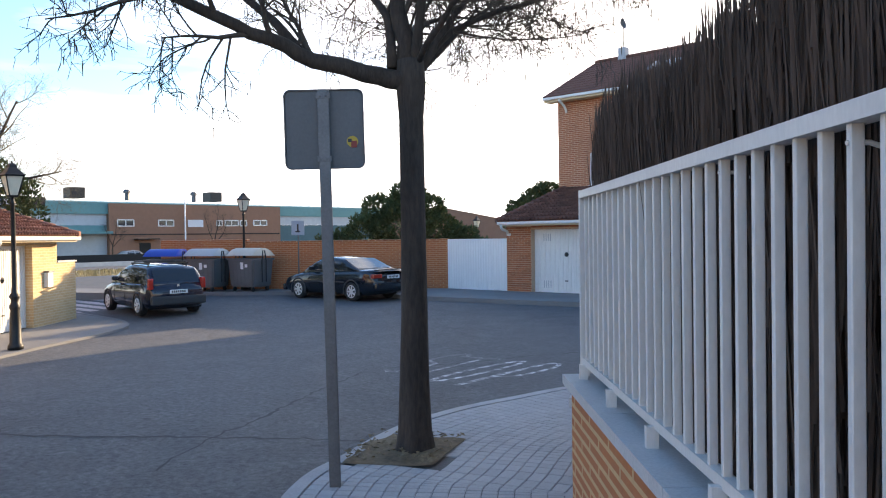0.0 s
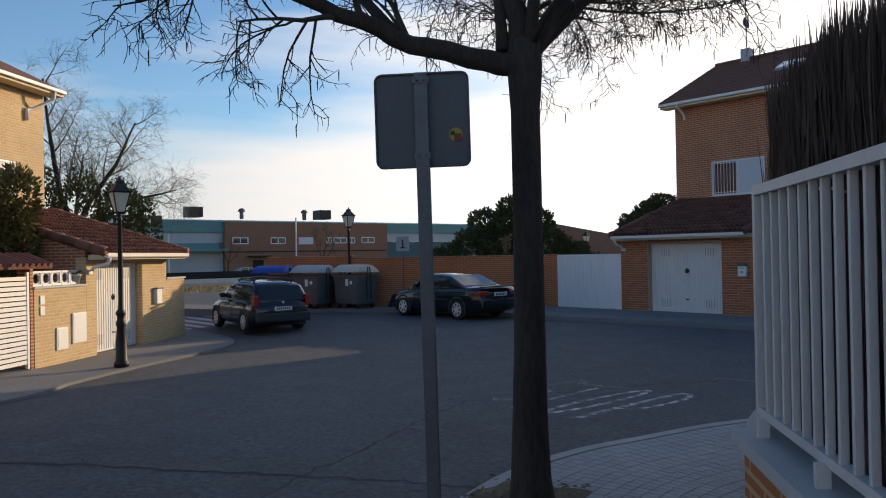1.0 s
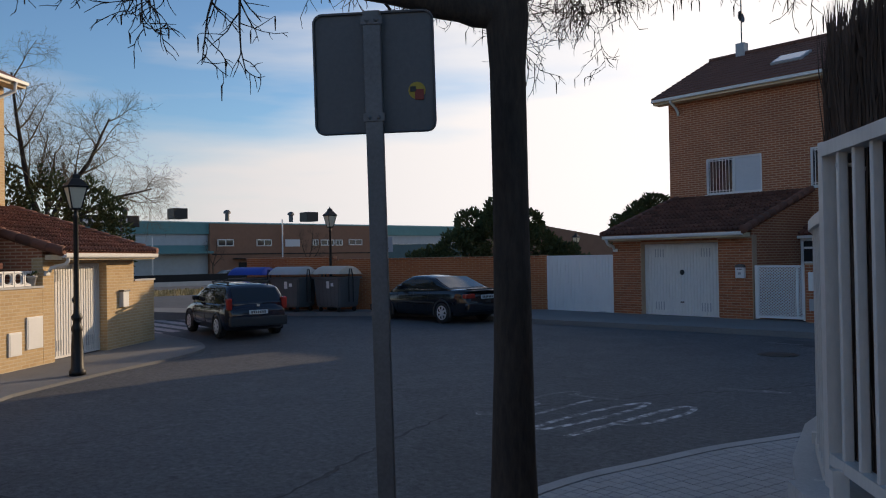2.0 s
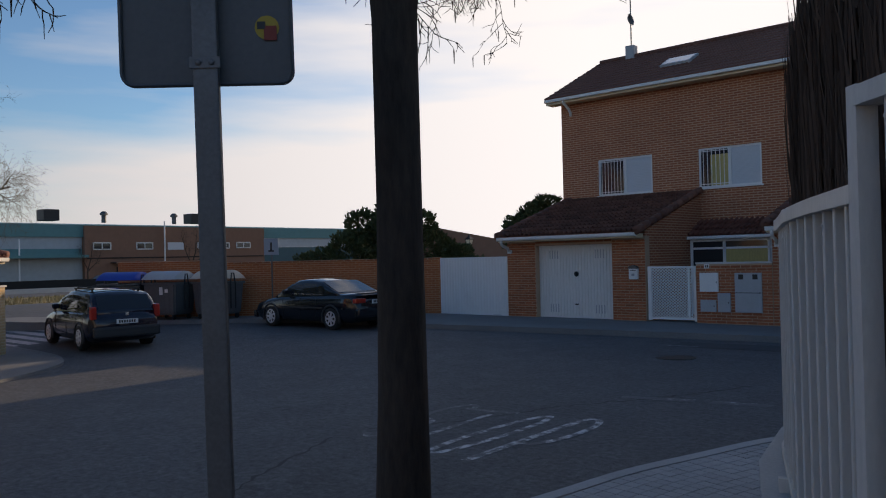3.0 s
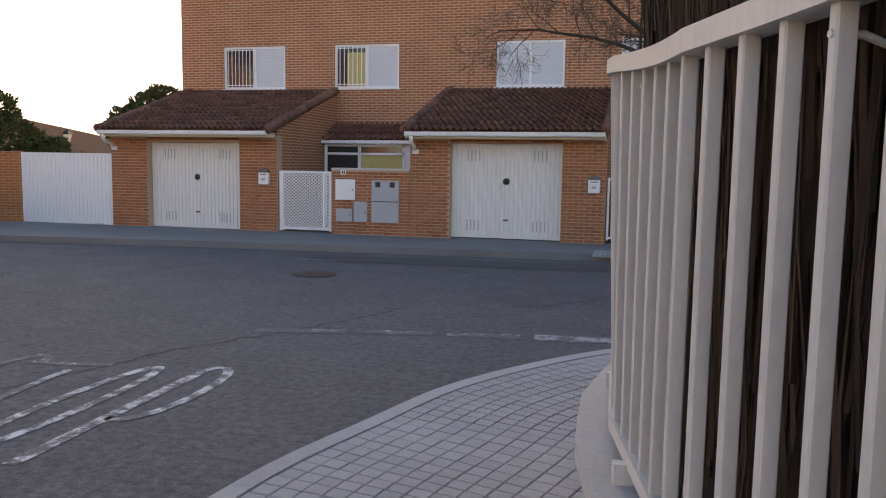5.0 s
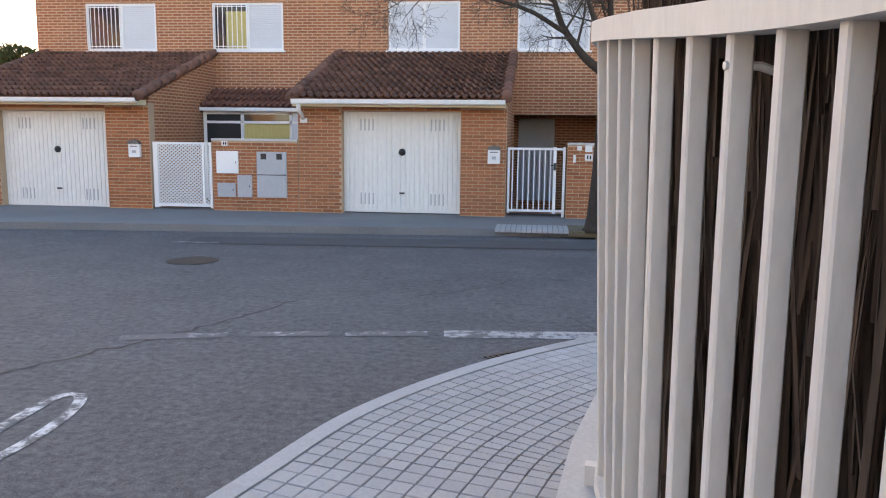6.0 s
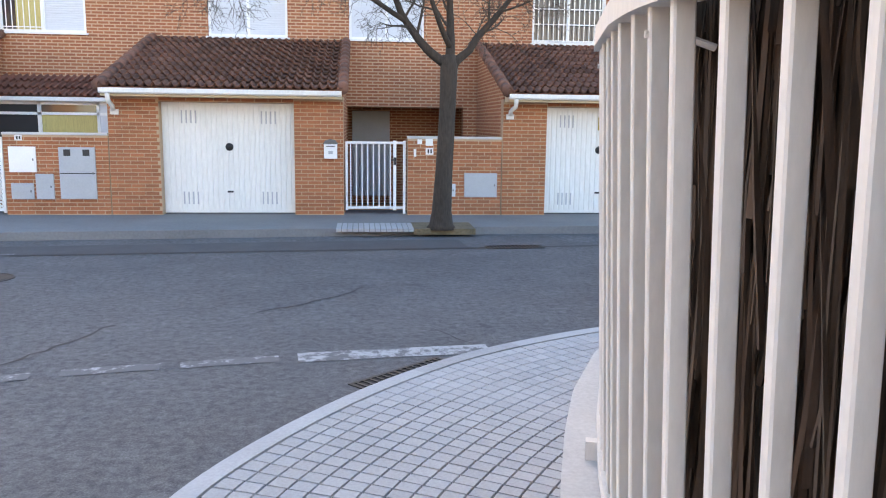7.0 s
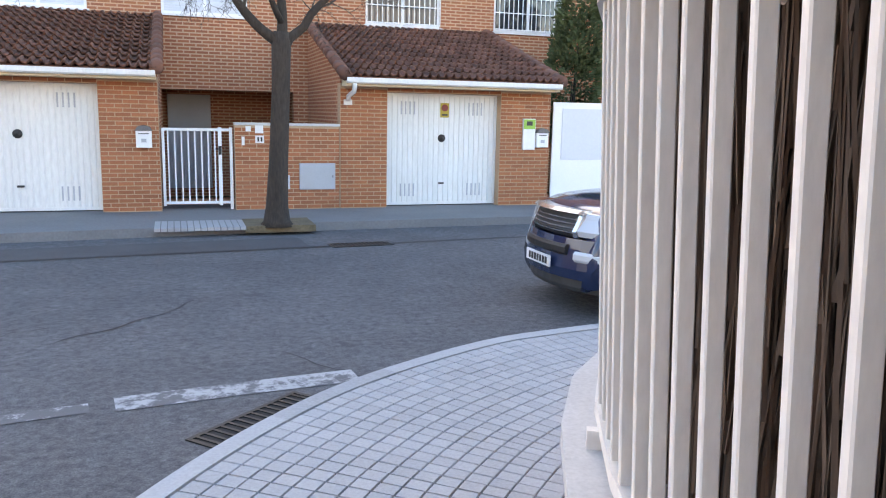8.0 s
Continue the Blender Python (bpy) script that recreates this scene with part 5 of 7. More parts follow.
    # wheels
    for ax in (axle_r, axle_f):
        for side in (1, -1):
            y = side * (W / 2 - 0.10)
            bm = bmesh.new()
            prof = [(tyre * 0.62, -0.10), (tyre * 0.93, -0.105), (tyre, -0.07), (tyre, 0.07), (tyre * 0.93, 0.105), (tyre * 0.62, 0.10)]
            turned(bm, prof, 28)
            rot = Matrix.Translation((ax, y, tyre)) @ Matrix.Rotation(radians(-90 * side), 4, "X")
            bmesh.ops.transform(bm, matrix=rot, verts=bm.verts)
            wheel = part("wheel", bm, M_TYRE, t, "black tyre on an alloy rim", True)
            bm = bmesh.new()
            tube(bm, [(tyre * 0.62 * math.cos(q * math.pi / 12), tyre * 0.62 * math.sin(q * math.pi / 12), 0.100) for q in range(25)], 0.016, 6, False)
            for kk in range(7):
                a = kk * 2 * math.pi / 7
                c, s = math.cos(a), math.sin(a)
                box(bm, 0.03, -0.028, 0.101, tyre * 0.62, 0.028, 0.114, m=Matrix.Rotation(a, 4, "Z"))
            turned(bm, [(0.06, 0.10), (0.06, 0.118), (0.03, 0.122)], 12)
            bmesh.ops.transform(bm, matrix=rot, verts=bm.verts)
            part("rim", bm, M_RIM, wheel, "silver spoked rim")
            # arch lip
            bm = bmesh.new()
            pts = [(ax + (tyre + 0.055) * math.cos(radians(a)), side * (half(ax) * 0.988), tyre + (tyre + 0.055) * math.sin(radians(a))) for a in range(-20, 201, 10)]
            tube(bm, pts, 0.03, 6)
            part("wheel_arch", bm, clad or M_TRIM, t, smooth=True)
    for key, bmake, mat, lab in extras_get(extras, "parts"):
        part(key, bmake, mat, t, lab)
    for side in (1, -1):
        zb = interp(deck, c1 - 0.55) + 0.04
        bm = bmesh.new()
        box(bm, c1 - 0.62, side * (W / 2 + 0.02) - 0.09, zb, c1 - 0.50, side * (W / 2 + 0.02) + 0.09, zb + 0.13, bevel=0.03)
        part("mirror", bm, paint, t)
        for hx in extras_get(extras, "handles"):
            bm = bmesh.new()
            box(bm, hx - 0.09, side * half(hx) * 0.99 - 0.02, interp(deck, hx) - 0.17, hx + 0.09, side * half(hx) * 0.99 + 0.02, interp(deck, hx) - 0.135, bevel=0.008)
            part("door_handle", bm, paint, t)
        for gx in extras_get(extras, "gaps"):
            bm = bmesh.new()
            ys = half(gx)
            tube(bm, [(gx, side * ys * 0.992, 0.34), (gx, side * ys * 1.0015, 0.55), (gx, side * ys * 0.985, interp(deck, gx) - 0.13), (gx, side * ys * 0.95, interp(deck, gx) - 0.05)], 0.005, 4)
            part("door_gap", bm, M["dark"], t)
    return t


def extras_get(extras, key):
    return dict(extras).get(key, ())


def plate(y0, y1, x, z0, z1):
    return boxes((x - 0.008, y0, z0, x + 0.008, y1, z1), bevel=0.003)


def plate_bars(t, x, z0, z1, sgn, w=0.46):
    for k in range(7):
        y = -w / 2 + w * (k + 0.6) / 7.6
        part("plate_bar", boxes((x - 0.004 + sgn * 0.009, y, z0 + 0.022, x + 0.004 + sgn * 0.009, y + 0.038, z1 - 0.022)), M["black"], t)


# dark estate car turning into the side street
hd = radians(82)
paint_blue = car_paint("dark_blue_black_paint", (0.012, 0.014, 0.026))
est = car("estate_car", "dark blue estate car with roof rails waiting at the corner", (-23.15, 13.62, road_z(-23, 13.6)), 90 + 82, 1.76,
          [(-2.22, 0.80), (-2.16, 0.93), (-1.6, 0.97), (0.2, 0.95), (0.95, 0.93), (1.4, 0.86), (1.95, 0.74), (2.2, 0.56), (2.24, 0.46)],
          [(-2.12, 0.95), (-1.98, 1.18), (-1.78, 1.40), (-1.45, 1.45), (-0.3, 1.48), (0.15, 1.45), (0.55, 1.27), (1.12, 0.93)],
          -1.33, 1.36, 0.315, paint_blue,
          extras=(("windows", ((-1.70, -1.12), (-1.05, -0.30), (-0.22, 0.48))), ("screens", ((-2.09, -1.84), (0.28, 1.02))), ("handles", (-0.72, 0.12)), ("gaps", (-1.08, -0.25, 0.72)),
                  ("parts", (("rear_bumper", boxes((-2.30, -0.80, 0.34, -2.12, 0.80, 0.60), bevel=0.05), M_TRIM, "dark rear bumper"),
                             ("front_bumper", boxes((2.08, -0.74, 0.24, 2.27, 0.74, 0.46), bevel=0.05), M_TRIM, ""),
                             ("number_plate", plate(-0.26, 0.26, -2.24, 0.66, 0.77), M["white"], "white number plate"),
                             ("tail_lamp", boxes((-2.185, 0.70, 0.78, -2.0, 0.835, 1.10), bevel=0.04), M_RED, "tall red tail lamp"),
                             ("tail_lamp", boxes((-2.185, -0.835, 0.78, -2.0, -0.70, 1.10), bevel=0.04), M_RED, "tall red tail lamp"),
                             ("roof_rail", boxes((-1.5, 0.55, 1.49, 0.0, 0.59, 1.53), (-1.45, 0.555, 1.44, -1.38, 0.585, 1.50), (-0.12, 0.555, 1.44, -0.05, 0.585, 1.50)), M["black"], "black roof rail"),
                             ("roof_rail", boxes((-1.5, -0.59, 1.49, 0.0, -0.55, 1.53), (-1.45, -0.585, 1.44, -1.38, -0.555, 1.50), (-0.12, -0.585, 1.44, -0.05, -0.555, 1.50)), M["black"], "black roof rail"),
                             ("roof_bar", boxes((-1.25, -0.62, 1.535, -1.18, 0.62, 1.57)), M["black"], "black roof bar"),
                             ("roof_bar", boxes((-0.4, -0.62, 1.535, -0.33, 0.62, 1.57)), M["black"], "black roof bar"),
                             ("badge", boxes((-2.215, -0.04, 0.86, -2.19, 0.04, 0.93)), M_CHROME, "")))))
plate_bars(est, -2.24, 0.66, 0.77, -1)

# dark saloon parked along the kerb
paint_black = car_paint("dark_green_black_paint", (0.010, 0.014, 0.020))
sal = car("saloon_car", "dark saloon car parked at the kerb before the orange wall", (-20.2, 18.92, -0.14), 180, 1.75,
          [(-2.32, 0.70), (-2.28, 0.93), (-2.1, 0.99), (-1.35, 0.98), (0.3, 0.93), (0.9, 0.91), (1.5, 0.83), (2.1, 0.70), (2.32, 0.55), (2.36, 0.46)],
          [(-1.62, 0.97), (-1.25, 1.12), (-0.75, 1.33), (-0.3, 1.38), (0.2, 1.37), (0.55, 1.25), (1.15, 0.90)],
          -1.33, 1.35, 0.31, paint_black,
          extras=(("windows", ((-0.98, -0.72), (-0.66, -0.05), (0.03, 0.62))), ("screens", ((-1.5, -0.78), (0.32, 1.05))), ("handles", (-0.55, 0.15)), ("gaps", (-0.70, -0.01, 0.78)),
                  ("parts", (("rear_bumper", boxes((-2.40, -0.78, 0.36, -2.2, 0.78, 0.60), bevel=0.05), paint_black, "dark rear bumper"),
                             ("front_bumper", boxes((2.2, -0.74, 0.24, 2.40, 0.74, 0.46), bevel=0.05), paint_black, ""),
                             ("number_plate", plate(-0.26, 0.26, -2.345, 0.72, 0.83), M["white"], "pale number plate"),
                             ("tail_lamp", boxes((-2.325, 0.46, 0.74, -2.18, 0.83, 0.87), bevel=0.03), M_RED, "wide red tail lamp"),
                             ("tail_lamp", boxes((-2.325, -0.83, 0.74, -2.18, -0.46, 0.87), bevel=0.03), M_RED, "wide red tail lamp"),
                             ("boot_lip", boxes((-2.36, -0.70, 0.985, -2.2, 0.70, 1.02), bevel=0.012), paint_black, ""),
                             ("side_strip", boxes((-1.0, 0.868, 0.58, 1.0, 0.888, 0.62), bevel=0.004), M_TRIM, ""),
                             ("window_trim", boxes((-0.95, 0.812, 0.962, 0.66, 0.824, 0.978)), M_CHROME, "chrome window strip")))))
plate_bars(sal, -2.345, 0.72, 0.83, -1)

# dark blue off-road car coming along the street
paint_navy = car_paint("navy_metallic_paint", (0.012, 0.026, 0.070))


def bow_panel(y0, y1, za, zb, dx, depth=0.06, lean=0.0, round_=0.25):
    """A panel that follows the bowed front of the car from y0 to y1."""
    bm, n, cols = bmesh.new(), 10, []
    for i in range(n + 1):
        y = y0 + (y1 - y0) * i / n
        x = 2.24 - 0.34 * (abs(y) / 0.92) ** 2.2 + dx
        h = (zb - za) * round_
        cols.append([bm.verts.new(v) for v in ((x - depth, y, za), (x - 0.02, y, za), (x, y, za + h), (x - lean, y, zb - h), (x - 0.02 - lean, y, zb), (x - depth - lean, y, zb))])
    for p, q in zip(cols, cols[1:]):
        for j in range(6):
            bm.faces.new((p[j], q[j], q[(j + 1) % 6], p[(j + 1) % 6]))
    bm.faces.new(cols[0][::-1])
    bm.faces.new(cols[-1])
    bmesh.ops.recalc_face_normals(bm, faces=bm.faces)
    return bm


parts_suv = [("front_bumper", bow_panel(-0.92, 0.92, 0.36, 0.74, 0.07, 0.30, 0.03), paint_navy, "navy front bumper"),
             ("valance", bow_panel(-0.80, 0.80, 0.24, 0.40, 0.02, 0.30), M_TRIM, "dark lower valance"),
             ("air_intake", bow_panel(-0.42, 0.42, 0.58, 0.68, 0.078, 0.05), M["black"], "black lower intake"),
             ("fog_lamp", bow_panel(0.52, 0.80, 0.53, 0.63, 0.078, 0.06), M_CLEAR, "front fog lamp"),
             ("fog_lamp", bow_panel(-0.80, -0.52, 0.53, 0.63, 0.078, 0.06), M_CLEAR, "front fog lamp"),
             ("headlamp", bow_panel(0.47, 0.90, 0.76, 0.97, 0.0, 0.20, 0.08), M_CLEAR, "large clear headlamp"),
             ("headlamp", bow_panel(-0.90, -0.47, 0.76, 0.97, 0.0, 0.20, 0.08), M_CLEAR, "large clear headlamp"),
             ("grille", bow_panel(-0.42, 0.42, 0.75, 0.97, 0.005, 0.12, 0.05), M["black"], "black radiator grille with chrome bars"),
             ("grille_surround", bow_panel(-0.47, 0.47, 0.965, 1.005, 0.0, 0.14, 0.02), M_CHROME, "chrome grille surround"),
             ("grille_surround", bow_panel(-0.468, -0.424, 0.745, 0.964, 0.012, 0.14, 0.05), M_CHROME, "chrome grille surround"),
             ("grille_surround", bow_panel(0.424, 0.468, 0.745, 0.964, 0.012, 0.14, 0.05), M_CHROME, "chrome grille surround"),
             ("number_plate", plate(-0.26, 0.26, 2.325, 0.44, 0.55), M["white"], "white number plate")]
for k in range(4):
    parts_suv.append(("grille_bar", bow_panel(-0.42, 0.42, 0.782 + k * 0.042, 0.798 + k * 0.042, 0.012 - k * 0.010, 0.02), M_CHROME, "chrome grille bar"))
suv = car("off_road_car", "navy blue off-road car with chrome grille driving along the street", (1.57, 15.66, road_z(0, 15)), 180, 1.87,
          [(-2.25, 0.85), (-2.2, 1.10), (-1.6, 1.14), (0.3, 1.12), (0.75, 1.12), (1.3, 1.09), (1.7, 1.055), (1.95, 0.99), (2.06, 0.92), (2.12, 0.80), (2.14, 0.60)],
          [(-2.15, 1.12), (-2.0, 1.5), (-1.7, 1.76), (-0.6, 1.80), (-0.05, 1.76), (0.3, 1.55), (0.95, 1.10)],
          -1.38, 1.42, 0.37, paint_navy,
          extras=(("windows", ((-1.75, -1.1), (-1.0, -0.2), (-0.1, 0.42))), ("screens", ((-2.12, -1.8), (0.05, 0.85))), ("handles", (-0.7, 0.2)), ("gaps", (-1.05, -0.15, 0.7)), ("parts", parts_suv)))
plate_bars(suv, 2.325, 0.44, 0.55, 1)


# ---- trees ----
def twisted(rng, p, d, L, n, wob, up):
    """A wandering line of n steps."""
    pts, d = [Vector(p)], Vector(d).normalized()
    for i in range(n):
        d = (d + Vector((rng.uniform(-wob, wob), rng.uniform(-wob, wob), rng.uniform(-wob, wob) + up))).normalized()
        pts.append(pts[-1] + d * (L / n))
    return pts


def branch_out(bm, rng, pts, r0, level, spec, tips):
    """Children along a line, down to fine twigs; spec: per level (count, length, angle, wobble, lift)."""
    if level >= len(spec):
        tips.append(pts[-1])
        return
    cnt, ln0, ln1, wob, up, sides = spec[level]
    total = len(pts) - 1
    for k in range(cnt):
        f = 0.25 + 0.75 * (k + rng.random()) / cnt
        i = min(total - 1, int(f * total))
        p = pts[i].lerp(pts[i + 1], f * total - i)
        d = (pts[i + 1] - pts[i]).normalized()
        side = d.orthogonal().normalized()
        side.rotate(Matrix.Rotation(rng.uniform(0, 2 * math.pi), 3, d))
        way = d * rng.uniform(0.35, 0.9) + side * rng.uniform(0.6, 1.1) + Vector((0, 0, up))
        L = rng.uniform(ln0, ln1) * (1.15 - 0.5 * f)
        n = 5 if level < 2 else 4
        line = twisted(rng, p, way, L, n, wob, up * 0.25)
        r = max(0.0022, r0 * (0.42 if level else 0.40) * (1.1 - 0.5 * f))
        tube(bm, line, [r * (1 - 0.8 * j / n) + 0.0012 for j in range(n + 1)], sides, False)
        branch_out(bm, rng, line, r, level + 1, spec, tips)


def street_tree(name, label, at, trunk, limbs, spec, seed, pods=0, category="tree", bark=None, twig=None, group=""):
    """trunk: (height, radius) rows; limbs: lists of points from the fork, with a first radius."""
    rng = random.Random(seed)
    t = base(name, label, category, Matrix.Translation(at), group=group)
    bm = bmesh.new()
    pts = [(x, y, z) for z, r, x, y in trunk]
    tube(bm, pts, [r for _, r, _, _ in trunk], 18)
    for v in bm.verts:
        a = math.atan2(v.co.y, v.co.x)
        k = 1 + 0.05 * math.sin(5 * a + 2.0 * v.co.z) + 0.06 * noise.noise(v.co * 4)
        v.co.x, v.co.y = v.co.x * k, v.co.y * k
    part("trunk", bm, bark or M["bark"], t, "dark rough bark", True)
    fine, tips = bmesh.new(), []
    for pts, r in limbs:
        pts = [Vector(p) for p in pts]
        line = []
        for a, b in zip(pts, pts[1:]):
            for k in range(3):
                line.append(a.lerp(b, k / 3) + Vector([rng.uniform(-0.02, 0.02) for _ in range(3)]))
        line.append(pts[-1])
        n = len(line) - 1
        bm = bmesh.new()
        tube(bm, line, [r * (1 - 0.78 * j / n) for j in range(n + 1)], 9)
        part("limb", bm, bark or M["bark"], t, smooth=True)
        branch_out(fine, rng, line, r * 0.8, 0, spec, tips)
    if pods:
        rng.shuffle(tips)
        for p in tips[:pods]:
            L = rng.uniform(0.04, 0.10)
            q = p + Vector((rng.uniform(-0.01, 0.01), rng.uniform(-0.01, 0.01), -0.02))
            tube(fine, [p, q, q + Vector((0, 0, -L))], [0.002, 0.006, 0.003], 3, False)
    crown = part("crown", fine, twig or M["twig"], t, "bare winter twigs with a few hanging pods" if pods else "bare winter twigs")
    tagged(crown, kind="stuff")
    return t


# the near tree stands in a tree pit; lv: its left hand as seen when coming along the pavement
lv, fw = Vector((-0.74, -0.67, 0)), Vector((-0.67, 0.74, 0))


def rel(left, ahead, up):
    return tuple(lv * left + fw * ahead + Vector((0, 0, up)))


SPEC_NEAR = [(10, 0.6, 1.4, 0.16, 0.22, 6), (8, 0.35, 0.75, 0.22, 0.10, 5), (7, 0.15, 0.40, 0.28, -0.03, 4), (3, 0.07, 0.16, 0.3, -0.20, 3)]
street_tree("street_tree", "bare street tree with dark bark in a tree pit", (-4.77, 6.42, -0.03),
            [(0.0, 0.205, 0, 0), (0.07, 0.170, 0, 0), (0.22, 0.146, 0.0, 0.0), (0.6, 0.128, 0.0, 0), (1.2, 0.114, 0.0, 0), (2.0, 0.106, 0.0, 0.0), (2.9, 0.108, 0.0, 0.0), (3.2, 0.125, 0.0, 0.0), (3.4, 0.115, 0.0, 0.0)],
            [([rel(0.02, 0, 3.22), rel(0.25, -0.05, 3.27), rel(0.70, -0.15, 3.33), rel(1.02, -0.25, 3.47), rel(1.40, -0.4, 3.62), rel(2.1, -0.6, 3.92), rel(3.0, -0.8, 4.15), rel(3.9, -1.0, 4.3)], 0.092),
             ([rel(0.9, -0.22, 3.42), rel(1.3, 0.1, 3.9), rel(1.9, 0.4, 4.3), rel(2.8, 0.6, 4.6), rel(3.6, 0.8, 4.8)], 0.045),
             ([rel(0.0, 0, 3.30), rel(0.06, 0.05, 3.70), rel(0.16, 0.1, 4.10), rel(0.2, 0.2, 4.80), rel(0.1, 0.35, 5.60)], 0.10),
             ([rel(-0.03, 0, 3.30), rel(-0.08, -0.1, 3.80), rel(-0.12, -0.25, 4.30), rel(-0.3, -0.5, 5.10)], 0.055),
             ([rel(-0.06, 0, 3.32), rel(-0.30, 0.1, 3.70), rel(-0.55, 0.2, 4.05), rel(-0.9, 0.3, 4.50), rel(-1.2, 0.4, 4.90)], 0.038),
             ([rel(-0.06, 0.02, 3.30), rel(-0.35, 0.25, 3.72), rel(-0.80, 0.45, 3.95), rel(-1.4, 0.6, 4.12), rel(-2.1, 0.7, 4.2)], 0.036),
             ([rel(-0.05, -0.05, 3.35), rel(-0.35, -0.5, 3.75), rel(-0.8, -0.9, 3.95), rel(-1.3, -1.2, 4.05)], 0.03),
             ([rel(0.05, 0.05, 3.30), rel(0.1, 0.6, 3.60), rel(0.0, 1.2, 4.00), rel(-0.3, 2.0, 4.30), rel(-0.6, 2.7, 4.50)], 0.05),
             ([rel(-0.05, 0.1, 3.30), rel(-0.5, 0.9, 3.95), rel(-0.8, 1.5, 4.30), rel(-1.05, 2.1, 4.5)], 0.035),
             ([rel(0.0, 0.1, 3.32), rel(-0.2, 1.2, 3.95), rel(-0.4, 2.2, 4.25), rel(-0.6, 3.0, 4.4)], 0.035),
             ([rel(0.15, 0.0, 3.35), rel(0.2, 0.1, 3.80), rel(0.6, 0.4, 4.30), rel(1.3, 0.8, 4.70)], 0.05)],
            SPEC_NEAR, 7, pods=1500, group="street trees")
SPEC_FAR = [(9, 0.6, 1.4, 0.16, 0.10, 5), (7, 0.35, 0.8, 0.22, 0.02, 4), (6, 0.2, 0.5, 0.28, -0.06, 3), (3, 0.1, 0.22, 0.3, -0.15, 3)]
street_tree("street_tree", "bare street tree on the far pavement before a garden wall", (-2.67, 20.9, -0.02),
            [(0.0, 0.26, 0, 0), (0.08, 0.20, 0, 0), (0.3, 0.165, 0.0, 0.0), (1.0, 0.145, 0.03, 0), (2.0, 0.135, 0.08, 0), (2.75, 0.15, 0.10, 0), (2.9, 0.12, 0.10, 0)],
            [([(0.06, 0, 2.72), (-0.30, -0.05, 3.0), (-0.62, -0.1, 3.4), (-0.85, -0.2, 3.9), (-1.7, -0.3, 4.6), (-2.6, -0.4, 4.9)], 0.085),
             ([(0.10, 0, 2.8), (0.12, 0.05, 3.3), (0.10, 0.1, 3.8), (0.0, 0.2, 4.8), (-0.1, 0.3, 5.6)], 0.085),
             ([(0.14, 0, 2.72), (0.42, 0.0, 3.0), (0.85, -0.05, 3.5), (1.25, -0.1, 4.0), (1.8, -0.2, 4.9)], 0.08),
             ([(-0.62, -0.1, 3.4), (-1.2, -0.5, 3.7), (-1.9, -0.7, 3.9), (-2.8, -0.9, 4.0), (-3.5, -1.0, 4.0)], 0.045),
             ([(0.12, 0.0, 3.0), (-0.2, -0.4, 3.6), (-0.5, -0.8, 4.3), (-0.8, -1.0, 5.2)], 0.05)],
            SPEC_FAR, 11, group="street trees")
SPEC_BIG = [(10, 1.2, 3.0, 0.15, 0.14, 5), (8, 0.7, 1.6, 0.2, 0.03, 4), (6, 0.4, 1.0, 0.25, -0.06, 3), (3, 0.2, 0.5, 0.25, -0.1, 3)]
street_tree("garden_tree", "large bare tree behind the corner house, lit by low sun", (-35.2, 11.6, -0.55),
            [(0.0, 0.35, 0, 0), (0.5, 0.27, 0, 0), (2.0, 0.23, 0.05, 0), (3.6, 0.22, 0.1, 0.05)],
            [([(0.1, 0.05, 3.4), (0.3, -0.5, 5.0), (0.5, -0.9, 7.0), (0.6, -1.2, 9.6)], 0.16),
             ([(0.1, 0.05, 3.5), (0.2, 0.6, 4.8), (0.4, 1.6, 6.4), (0.5, 2.4, 8.2)], 0.15),
             ([(0.1, 0.05, 3.4), (0.3, 1.2, 4.2), (0.5, 2.6, 5.0), (0.8, 4.0, 5.4)], 0.12),
             ([(0.1, 0.0, 3.4), (0.2, -1.2, 4.4), (0.1, -2.4, 5.6), (0.0, -3.2, 7.0)], 0.12),
             ([(0.1, 0.0, 3.4), (-0.8, 0.4, 5.0), (-1.6, 0.9, 7.0)], 0.12)],
            SPEC_BIG, 21, twig=M["twig_sunlit"])
SPEC_SM = [(6, 0.6, 1.3, 0.15, 0.25, 4), (6, 0.3, 0.7, 0.2, 0.12, 3), (4, 0.2, 0.4, 0.25, 0.05, 3)]
for at, hh, sd in (((-44.5, 44.0, -0.55), 1.0, 31), ((-63.0, 40.5, -0.55), 1.0, 32), ((-88.0, 43.0, -0.5), 0.9, 33)):
    street_tree("young_tree", "slender bare tree beyond the wall", at, [(0, 0.10, 0, 0), (1.0, 0.08, 0, 0), (2.2 * hh, 0.07, 0, 0)],
                [([(0, 0, 2.1 * hh), (0.1, 0.3, 3.4 * hh), (0.1, 0.5, 5.2 * hh)], 0.06), ([(0, 0, 2.1 * hh), (0, -0.5, 3.3 * hh), (0.1, -1.0, 4.8 * hh)], 0.05), ([(0, 0, 1.9 * hh), (0.1, 0.9, 3.0 * hh), (0, 1.5, 4.2 * hh)], 0.05)], SPEC_SM, sd, group="young bare trees")


